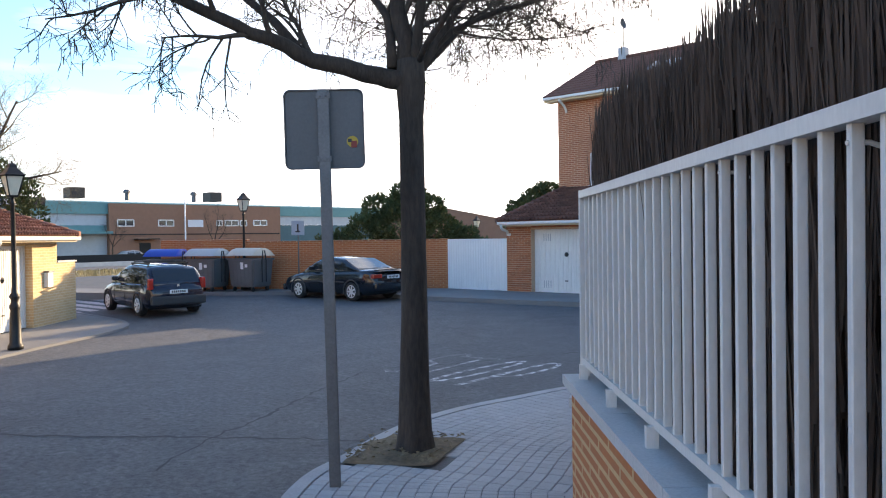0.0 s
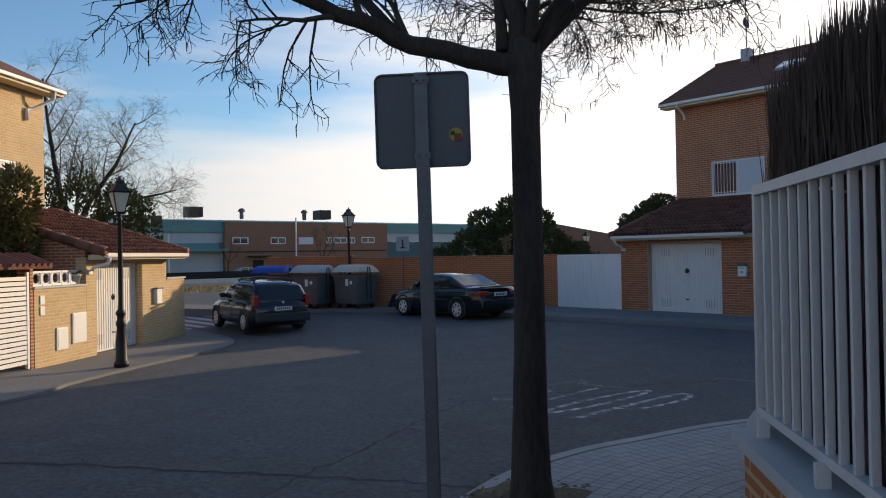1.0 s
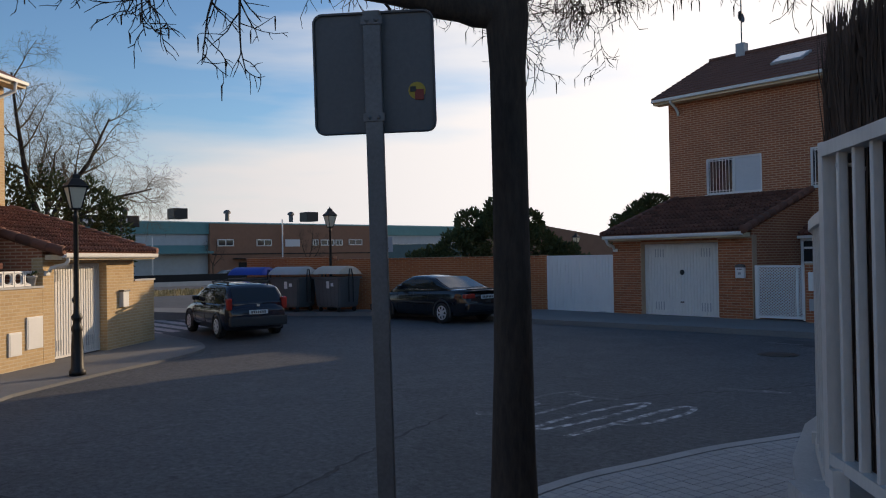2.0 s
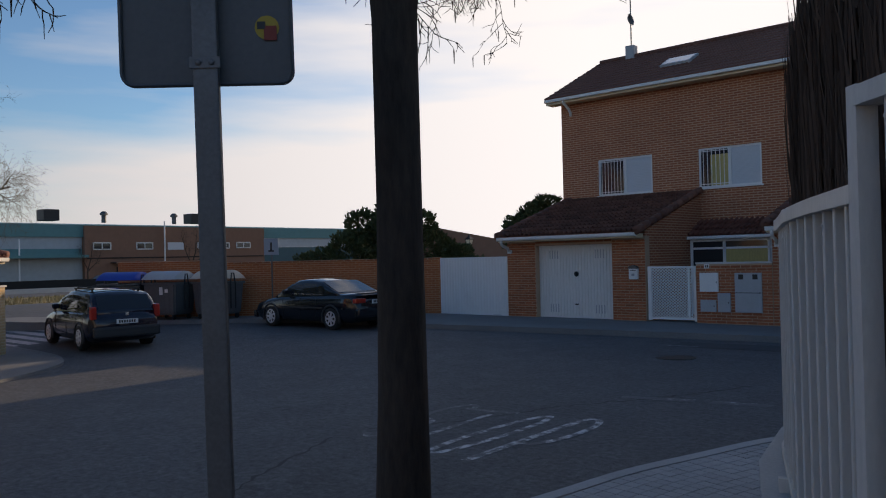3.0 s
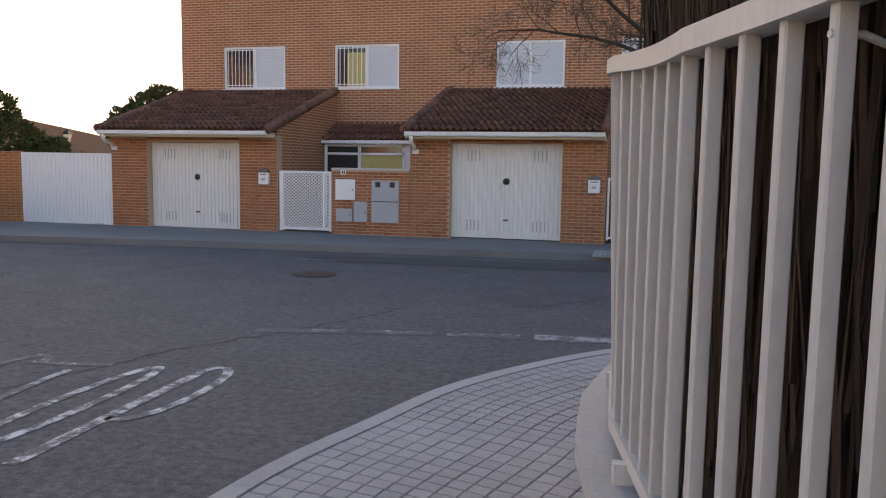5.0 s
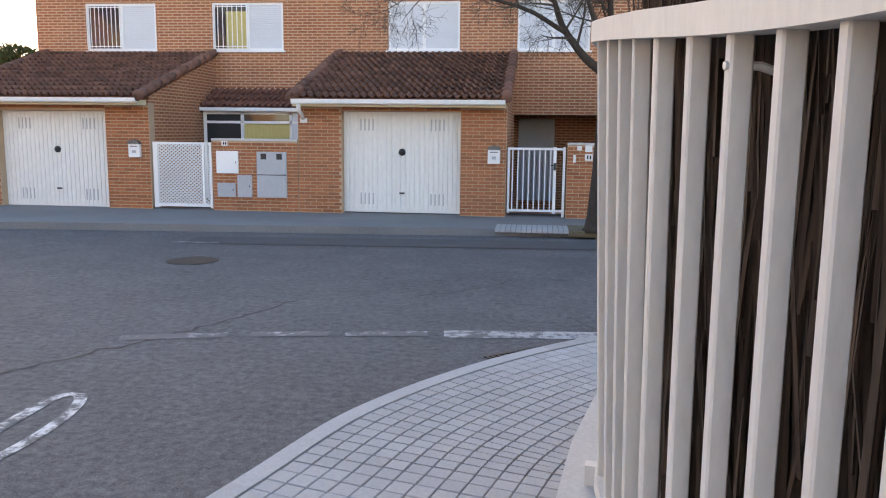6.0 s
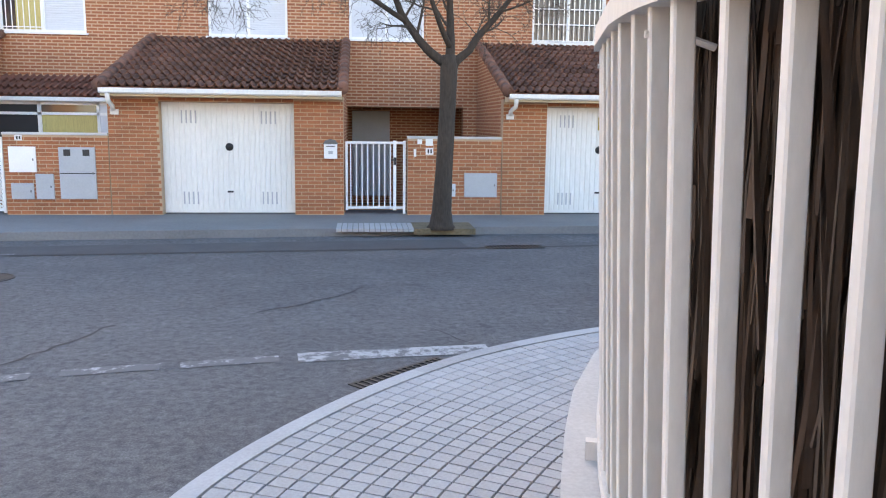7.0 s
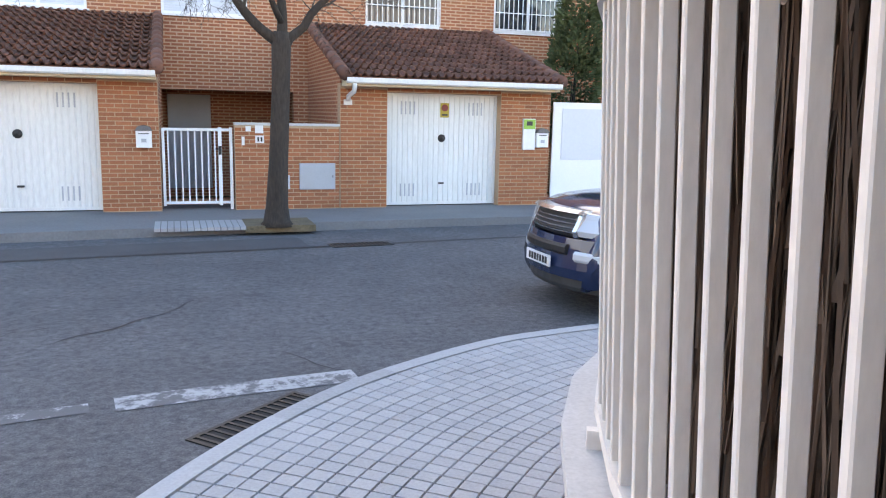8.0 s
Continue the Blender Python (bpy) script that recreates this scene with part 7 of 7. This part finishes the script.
extruded(bm, [(-9, 0), (9, 0), (9, 3.1), (-2.5, 5.5), (-9, 4.4)], 8, Matrix.Rotation(radians(38), 4, "Z"))
part("wall", bm, works_brick, shed)
street_lamp(-31.5, 39.5, -0.5, 3.6, "black street lamp beyond the white gate")
for k, (y, col) in enumerate(((47.5, (0.03, 0.035, 0.04)), (52.0, (0.05, 0.09, 0.16)), (44.0, (0.3, 0.3, 0.3)))):
    far_paint = car_paint("far_car_paint", col)
    car("parked_car", "small car parked before the works building", (-85, y, -0.55), 90, 1.7,
        [(-2.1, 0.7), (-2.0, 0.9), (0.3, 0.92), (1.2, 0.85), (1.9, 0.7), (2.1, 0.5)], [(-1.8, 0.9), (-1.2, 1.35), (-0.2, 1.42), (0.3, 1.35), (0.95, 0.9)], -1.25, 1.3, 0.3, far_paint,
        extras=(("windows", ((-1.1, -0.3), (-0.2, 0.4))),))


# ---- road markings, seams, covers ----
def on_road(poly, dz=0.004):
    bm = bmesh.new()
    vs = [bm.verts.new((x, y, road_z(x, y) + dz)) for x, y in poly]
    bm.faces.new(vs)
    bmesh.ops.recalc_face_normals(bm, faces=bm.faces)
    if bm.faces[:][0].normal.z < 0:
        bmesh.ops.reverse_faces(bm, faces=bm.faces[:])
    return bm


def ribbon(pts, w, dz=0.004, rng=None, jag=0.0):
    """A flat strip on the road along a line."""
    bm = bmesh.new()
    P = [Vector((x, y, 0)) for x, y in pts]
    L, R = [], []
    for i, p in enumerate(P):
        d = (P[min(i + 1, len(P) - 1)] - P[max(i - 1, 0)]).normalized()
        n = Vector((-d.y, d.x, 0))
        ww = w / 2 * (rng.uniform(1 - jag, 1 + jag) if rng else 1)
        for lst, s in ((L, 1), (R, -1)):
            q = p + n * ww * s
            lst.append(bm.verts.new((q.x, q.y, road_z(q.x, q.y) + dz)))
    for i in range(len(P) - 1):
        bm.faces.new((R[i], R[i + 1], L[i + 1], L[i]))
    return bm


def crack_line(pts, seed):
    """A jagged line through the given points."""
    rng, out = random.Random(seed), []
    for a, b in zip(pts, pts[1:]):
        a, b = Vector((*a, 0)), Vector((*b, 0))
        n = max(3, int((b - a).length / 0.12))
        nn = Vector((-(b - a).y, (b - a).x, 0)).normalized()
        for k in range(n):
            out.append(tuple((a.lerp(b, k / n) + nn * rng.gauss(0, 0.022))[:2]))
    out.append(pts[-1])
    return out


cracks = tagged(new("road_cracks"), "thin dark cracks in the asphalt", "crack", kind="structure")
rc = random.Random(77)
for k, (pts, w) in enumerate((
        ([(-12.5, 2.2), (-10.4, 3.2), (-8.97, 4.43), (-7.06, 5.85), (-6.3, 6.4), (-5.65, 6.8)], 0.042),
        ([(-7.06, 5.85), (-7.5, 6.9), (-8.1, 7.95), (-8.75, 9.38)], 0.036),
        ([(-6.4, 4.9), (-6.75, 5.3), (-7.06, 5.85)], 0.022),
        ([(-9.9, 4.6), (-9.5, 4.95), (-8.97, 4.43)], 0.014),
        ([(-10.5, 5.4), (-10.6, 6.6), (-10.6, 7.8)], 0.012),
        ([(-8.74, 9.9), (-8.1, 10.9), (-7.75, 12.1), (-6.9, 13.6), (-6.33, 15.0)], 0.034),
        ([(-5.7, 15.62), (-5.2, 15.9)], 0.022), ([(-5.1, 15.4), (-4.4, 16.0), (-4.0, 16.66)], 0.02),
        ([(-3.4, 14.7), (-2.95, 14.0), (-2.85, 13.75)], 0.014), ([(-10.3, 13.0), (-9.6, 12.6), (-8.9, 12.75)], 0.014))):
    part("crack", ribbon(crack_line(pts, 100 + k), w, 0.004, rc, 0.5), M["tar"], cracks)

word = tagged(new("road_marking"), "worn white lettering painted on the road", "road marking", kind="structure")
U, V = Vector((0.115, 0.993, 0)), Vector((0.993, -0.115, 0))       # up the letters, across them
B = Vector((-7.0, 9.45, 0))


def stroke(pts, w=0.085, mat="paint"):
    """A painted stroke; the letters lean a little across the road."""
    q = [tuple((B + U * v + V * (u - 0.13 * v))[:2]) for u, v in pts]
    part("stroke", ribbon(q, w, 0.005), M[mat], word)


def arc(cu, cv, ru, rv, a0, a1, n=12):
    return [(cu + ru * math.cos(radians(a0 + (a1 - a0) * k / n)), cv + rv * math.sin(radians(a0 + (a1 - a0) * k / n))) for k in range(n + 1)]


# four tall letters, read when driving towards the junction
stroke([(0.03, 0.02), (0.01, 1.1), (0.0, 2.2)], 0.10)
stroke([(0.0, 2.2), (0.07, 2.32)] + arc(0.12, 1.62, 0.19, 0.70, 80, -80) + [(0.10, 0.90), (0.02, 0.88)])
stroke(arc(-0.44, 1.05, 0.155, 1.07, 0, 360, 30))
stroke([(-0.98, -0.15), (-1.0, 0.6), (-1.10, 1.75)], 0.08, "paint_worn")
stroke([(-1.58, 1.80), (-1.2, 1.88), (-0.85, 2.02)], 0.08, "paint_worn")
stroke(arc(-1.62, 1.55, 0.16, 0.48, 40, 250) + arc(-1.50, 0.55, 0.16, 0.52, 90, -130), 0.08, "paint_faint")

lines = tagged(new("stop_line"), "faded white give-way line across the side road", "road marking", kind="structure")
for a, b in (((-7.4, 13.25), (-6.5, 13.5)), ((-6.3, 13.55), (-5.6, 13.68)), ((-5.45, 13.70), (-4.7, 13.83)), ((-4.55, 13.85), (-2.95, 14.02))):
    part("dash", ribbon([a, ((a[0] + b[0]) / 2, (a[1] + b[1]) / 2 + 0.01), b], 0.26 if a[0] > -4.6 else 0.17, 0.005), M["paint_line"] if a[0] > -4.6 else M["paint_faint"], lines)
part("dash", ribbon([(-9.7, 19.08), (-8.9, 19.12)], 0.10, 0.005), M["paint_faint"], lines)
cw = tagged(new("zebra_crossing"), "faded white crossing bars on the side street", "road marking", kind="structure")
for k in range(5):
    y = 12.25 + k * 0.55
    part("bar", ribbon([(-31.5, y), (-28, y), (-25.2, y)], 0.32, 0.006), worn_paint_of("crossing_paint", (0.5, 0.42, 0.40), 0.8) if k == 0 else bpy.data.materials["crossing_paint"], cw)

seam = tagged(new("drain_channel"), "dark tarred trench seam along the far kerb", "seam", kind="structure")
part("tar", ribbon([(-8.9, 18.98), (-6.5, 19.2), (-4.0, 19.4), (-2.0, 19.55), (0.5, 19.8), (6, 20.0)], 0.13, 0.004, random.Random(4), 0.3), M["tar"], seam)
part("patch", ribbon([(-9.5, 19.35), (-5.5, 19.75), (-2.4, 20.0)], 0.9, 0.0025), surface("newer_asphalt", (0.075, 0.075, 0.078), 0.85, var=0.25, big=2, fine=80, bump=0.4), seam)


def grating(name, label, at, yaw, w, l, n):
    t = base(name, label, "drain", pose(at[0], at[1], road_z(*at), 0, 0, yaw))
    part("frame", boxes((-w / 2, -l / 2, -0.03, -w / 2 + 0.03, l / 2, 0.008), (w / 2 - 0.03, -l / 2, -0.03, w / 2, l / 2, 0.008), (-w / 2, -l / 2, -0.03, w / 2, -l / 2 + 0.03, 0.009), (-w / 2, l / 2 - 0.03, -0.03, w / 2, l / 2, 0.009)), M["iron"], t)
    # flat black plate gives the darkness below the bars
    part("pit", boxes((-w / 2 + 0.02, -l / 2 + 0.02, 0.0, w / 2 - 0.02, l / 2 - 0.02, 0.002)), M["dark"], t)
    for k in range(n):
        x = -w / 2 + 0.03 + (w - 0.06) * (k + 0.5) / n
        part("bar", boxes((x - 0.011, -l / 2 + 0.03, 0.002, x + 0.011, l / 2 - 0.03, 0.009)), M["iron"], t)
    return t


grating("drain_grating", "black iron drain grating along the kerb", (-3.68, 13.36), 42, 0.95, 0.30, 14)
grating("drain_grating", "black iron drain grating in the far gutter", (-1.65, 19.62), 4, 0.9, 0.32, 14)
mh = base("manhole_cover", "round dark iron manhole cover in the road", "manhole cover", pose(-8.55, 17.35, -0.14))
bm = bmesh.new()
turned(bm, [(0.36, -0.02), (0.36, 0.006), (0.33, 0.008), (0.32, 0.004), (0.31, 0.004)], 28)
part("ring", bm, M["iron"], mh)
bm = bmesh.new()
turned(bm, [(0.30, -0.02), (0.30, 0.007)], 28)
part("lid", bm, M["iron"], mh)

# tree pits and fallen leaves
pit = tagged(new("tree_pit"), "bare earth round the street tree", "soil", kind="structure")
bm = bmesh.new()
c4 = [Vector((-5.00, 5.72, 0)), Vector((-4.32, 6.15, 0)), Vector((-4.68, 6.98, 0)), Vector((-5.44, 6.62, 0))]
rowsn = 14
gridp = [[c4[0].lerp(c4[1], i / rowsn).lerp(c4[3].lerp(c4[2], i / rowsn), j / rowsn) for i in range(rowsn + 1)] for j in range(rowsn + 1)]
gv = [[bm.verts.new((p.x, p.y, 0.004 + 0.03 * max(0, noise.noise(p * 3.0)) + 0.03 * max(0, 1 - (p - Vector((-4.72, 6.44, 0))).length / 0.45))) for p in r] for r in gridp]
for j in range(rowsn):
    for i in range(rowsn):
        bm.faces.new((gv[j][i], gv[j][i + 1], gv[j + 1][i + 1], gv[j + 1][i]))
part("soil", bm, M["soil"], pit, smooth=True)
vs, fs = [], []
rl = random.Random(5)
for _ in range(170):
    u, v = rl.random(), rl.random()
    p = c4[0].lerp(c4[1], u).lerp(c4[3].lerp(c4[2], u), v)
    if (p - Vector((-4.72, 6.44, 0))).length < 0.2:
        continue
    a, s = rl.uniform(0, 6.28), rl.uniform(0.015, 0.045)
    k = len(vs)
    for dx, dy in ((-1, 0), (0, -0.5), (1, 0), (0, 0.5)):
        vs.append((p.x + s * (dx * math.cos(a) - dy * math.sin(a)), p.y + s * (dx * math.sin(a) + dy * math.cos(a)), 0.04 + rl.uniform(0, 0.03)))
    fs.append((k, k + 1, k + 2, k + 3))
me = bpy.data.meshes.new("fallen_leaves")
me.from_pydata(vs, [], fs)
me.materials.append(surface("dry_leaf", (0.26, 0.19, 0.11), 0.9, var=0.4, bump=0))
tagged(new("fallen_leaves", me), "dry leaves lying in the tree pit", "leaves", kind="stuff")
pit2 = tagged(new("tree_pit_far"), "square of earth round the far street tree", "soil", kind="structure")
part("soil", boxes((-3.15, 20.75, -0.1, -2.1, 21.65, 0.0)), M["soil"], pit2)
pv2 = tagged(new("tactile_paving"), "strip of paler ribbed paving before a gate", "pavement", kind="structure")
for k in range(14):
    part("rib", boxes((-4.45 + k * 0.094, 20.75, -0.05, -4.37 + k * 0.094, 21.55, 0.0)), M["paving"], pv2)


# ---- pieces: kerb stones, paving tiles, roof tiles ----
i = 0
while i < len(KERB) - 9:
    part("kerb_stone", strip([p.copy() for p in KERB[i:i + 10]], -0.005, 0.115, -0.30, 0.006), M["kerb"], PAVEMENT)
    i += 9


def wall_offset(p, n):
    """How far the pavement runs inwards from a kerb point before the plinth."""
    for k in range(1, 60):
        q = p + n * (0.115 + 0.08 * k)
        a, b = Vector((*FENCE_1[0], 0)), Vector((*FENCE_1[1], 0))
        d = (b - a).normalized()
        out = Vector((-d.y, d.x, 0))
        beyond = (q - a).dot(out) < 0.06 and (q - a).dot(d) < (b - a).length
        if beyond or any((q - f).length < 0.10 for f in FENCE_2[::3]):
            return 0.08 * k
    return 3.4


def lay_tiles():
    nr = normals_of(KERB)
    vs, fs = [], []
    shared, count = None, 0
    size, gap = 0.118, 0.006
    rj = random.Random(15)
    for i in range(2, len(KERB) - 2):
        p, n = KERB[i], nr[i]
        if p.x > 1.6 and p.y > 10:
            break
        d = Vector((-n.y, n.x, 0))
        turn = math.atan2(d.y, d.x)
        depth = wall_offset(p, n)
        for j in range(int(depth / size) + 1):
            c = p + n * (0.12 + size * (j + 0.5))
            c1 = KERB[i + 1] + nr[i + 1] * (0.12 + size * (j + 0.5))
            along = min(0.2, max(0.045, (c1 - c).dot(d)))
            c = c.lerp(c1, 0.5)
            u = (c - Vector((-4.86, 6.37, 0)))
            if -0.42 < u.dot(Vector((0.85, 0.53, 0))) < 0.42 and -0.48 < u.dot(Vector((-0.43, 0.90, 0))) < 0.48:
                continue
            h = rj.uniform(-0.0015, 0.0015)
            mtx = Matrix.Translation((c.x, c.y, h)) @ Matrix.Rotation(turn, 4, "Z")
            sx, sy = along - gap, size - gap
            if 6.6 < p.y < 13.4 and p.x < -3.2 and count < 300 and 10.6 < c.y < 12.4:
                if shared is None:
                    bm = bmesh.new()
                    box(bm, -0.5, -0.5, -0.045, 0.5, 0.5, 0.0)
                    es = [e for e in bm.edges if all(abs(v.co.z) < 1e-6 for v in e.verts)]
                    bmesh.ops.bevel(bm, geom=es, offset=0.03, segments=1, affect="EDGES")
                    shared = bpy.data.meshes.new("paving_tile")
                    bm.to_mesh(shared)
                    bm.free()
                    shared.materials.append(M["paving"])
                o = new("paving_tile", shared)
                o.parent = PAVEMENT
                o.matrix_basis = mtx @ Matrix.Diagonal((sx, sy, 1, 1))
                count += 1
                continue
            k = len(vs)
            b = 0.004
            for z, e in ((-0.045, 0), (-b, 0), (0.0, b)):
                for a1, a2 in ((-1, -1), (1, -1), (1, 1), (-1, 1)):
                    vs.append(mtx @ Vector((a1 * (sx / 2 - e), a2 * (sy / 2 - e), z)))
            for lvl in (0, 4):
                for q in range(4):
                    fs.append((k + lvl + q, k + lvl + (q + 1) % 4, k + lvl + 4 + (q + 1) % 4, k + lvl + 4 + q))
            fs.append((k + 8, k + 9, k + 10, k + 11))
    me = bpy.data.meshes.new("paving_tiles")
    me.from_pydata(vs, [], fs)
    me.materials.append(M["paving_rest"])
    o = new("paving_tiles", me)
    o.parent = PAVEMENT
    tagged(o, kind="stuff")


def island_paving():
    m = surface("grey_paving_tiles", (0.40, 0.395, 0.39), 0.85, var=0.18, big=0.8, fine=55, bump=0.25)
    nt = m.node_tree
    bs = nt.nodes["Principled BSDF"]
    old = bs.inputs["Base Color"].links[0].from_socket
    geo = nt.nodes.new("ShaderNodeNewGeometry")
    col = mixed(nt.nodes, nt.links, 0.09, old, ramp_of(nt.nodes, nt.links, geo.outputs["Random Per Island"], 0, 1, (0.16, 0.16, 0.16), (0.68, 0.68, 0.69)))
    nt.links.new(col, bs.inputs["Base Color"])
    return m


M["paving_rest"] = island_paving()
lay_tiles()

TILE_MESH = {"tile": roof_tile_mesh("roof_tile", 0.30, 0.375, M["tile"]), "red": roof_tile_mesh("roof_tile_red", 0.30, 0.375, M["tile_red"])}
for roof, m, w, L, kind_ in TILE_JOBS:
    nx, ny = round(w / 0.30), round(L / 0.34)
    for j in range(ny):
        for i in range(nx):
            o = new("roof_tile", TILE_MESH[kind_])
            o.parent = roof
            o.matrix_basis = m @ Matrix.Translation((i * w / nx, j * L / ny - (0.04 if j == 0 else 0.0), 0.0)) @ Matrix.Diagonal((w / nx / 0.30, (L / ny + 0.03) / 0.375, 1, 1))

# main roof: rows of rolled tiles, joined
bm = bmesh.new()
w = XR - XL + 0.5
nx, ny = int(w / 0.15) * 4, 12
for j in range(ny):
    a = [bm.verts.new(m_main @ Vector((w * i / nx, L_main * j / ny, 0.022 + 0.026 * max(0, math.sin(i * math.pi / 2 + 0.4))))) for i in range(nx + 1)]
    b = [bm.verts.new(m_main @ Vector((w * i / nx, L_main * (j + 1) / ny + 0.02, 0.0 + 0.026 * max(0, math.sin(i * math.pi / 2 + 0.4))))) for i in range(nx + 1)]
    c = [bm.verts.new(m_main @ Vector((w * i / nx, L_main * j / ny, -0.012))) for i in range(nx + 1)]
    for i in range(nx):
        bm.faces.new((a[i], a[i + 1], b[i + 1], b[i]))
        bm.faces.new((c[i], c[i + 1], a[i + 1], a[i]))
tagged(part("roof_tiles", bm, M["tile"], MAIN_ROOF), kind="stuff")

# bricks of the garage fronts and garden walls nearest to the way, each proud of its mortar
BRICK_MAT = surface("fired_orange_brick", (0.41, 0.134, 0.060), 0.85, var=0.28, big=3, fine=40, bump=0.3, each=0.30)
BRICK_REST = surface("fired_orange_bricks", (0.41, 0.134, 0.060), 0.85, var=0.28, big=3, fine=40, bump=0.3)
_nt = BRICK_REST.node_tree
_bs = _nt.nodes["Principled BSDF"]
_old = _bs.inputs["Base Color"].links[0].from_socket
_geo = _nt.nodes.new("ShaderNodeNewGeometry")
_nt.links.new(mixed(_nt.nodes, _nt.links, 0.30, _old, ramp_of(_nt.nodes, _nt.links, _geo.outputs["Random Per Island"], 0, 1, (0.15, 0.045, 0.018), (0.60, 0.19, 0.07))), _bs.inputs["Base Color"])
bm = bmesh.new()
box(bm, -0.5, 0, -0.5, 0.5, 1, 0.5)
BRICK_MESH = bpy.data.meshes.new("brick")
bm.to_mesh(bm and BRICK_MESH)
bm.free()
BRICK_MESH.materials.append(BRICK_MAT)


def lay_bricks(parent, x0, x1, z0, z1, y, keep, ox=0.0, skip=()):
    """Running bond over a rectangle; keep: how many become parts, the rest is joined."""
    vs, fs, made = [], [], 0
    course, length, joint, proud = 0.0715, 0.25, 0.015, 0.008
    for r in range(int((z1 - z0) / course)):
        za, zb = z0 + r * course + joint / 2, z0 + (r + 1) * course - joint / 2
        x = x0 - (length / 2 if r % 2 else 0.0)
        while x < x1 - 0.02:
            a, b = max(x, x0) + joint / 2, min(x + length, x1) - joint / 2
            x += length
            if b - a < 0.03 or any(s[0] < (a + b) / 2 < s[1] and s[2] < (za + zb) / 2 < s[3] for s in skip):
                continue
            if made < keep:
                o = new("brick", BRICK_MESH)
                o.parent = parent
                o.matrix_basis = Matrix.Translation(((a + b) / 2 - ox, y - proud, (za + zb) / 2)) @ Matrix.Diagonal((b - a, proud - 0.0005, zb - za, 1))
                made += 1
                continue
            k = len(vs)
            vs += [(p - ox, q, s) for q in (y - proud, y - 0.0005) for p, s in ((a, za), (b, za), (b, zb), (a, zb))]
            fs += [(k, k + 1, k + 2, k + 3), (k, k + 4, k + 5, k + 1), (k + 1, k + 5, k + 6, k + 2), (k + 2, k + 6, k + 7, k + 3), (k + 3, k + 7, k + 4, k)]
    if vs:
        me = bpy.data.meshes.new("bricks")
        me.from_pydata(vs, [], fs)
        me.materials.append(BRICK_REST)
        o = new("bricks", me)
        o.parent = parent
        tagged(o, kind="stuff")


for h, u in ((H1, UNITS[0]), (H2, UNITS[1]), (H3, UNITS[2])):
    near_one = h is H2
    lay_bricks(h, u["g"][0], u["d"][0], 0.0, 2.2, F, 150 if near_one else 0)
    lay_bricks(h, u["d"][1], u["g"][1], 0.0, 2.2, F, 150 if near_one else 0)
    lay_bricks(h, u["d"][0], u["d"][1], 2.11, 2.235, F, 0)
gws = [o for o in bpy.data.objects if o.name.startswith("garden_wall") and o.type == "EMPTY"]
for o in gws[:2]:
    a, b = (-10.56, -8.69) if o.matrix_basis.translation.x < -5 else (-3.14, -1.30)
    cx = o.matrix_basis.translation.x
    lay_bricks(o, a, b, 0.0, 1.46, 0.003, 140, cx)
    for w in o.children:
        if w.name.startswith("wall"):
            w.data.materials[0] = M["brick_bed"]
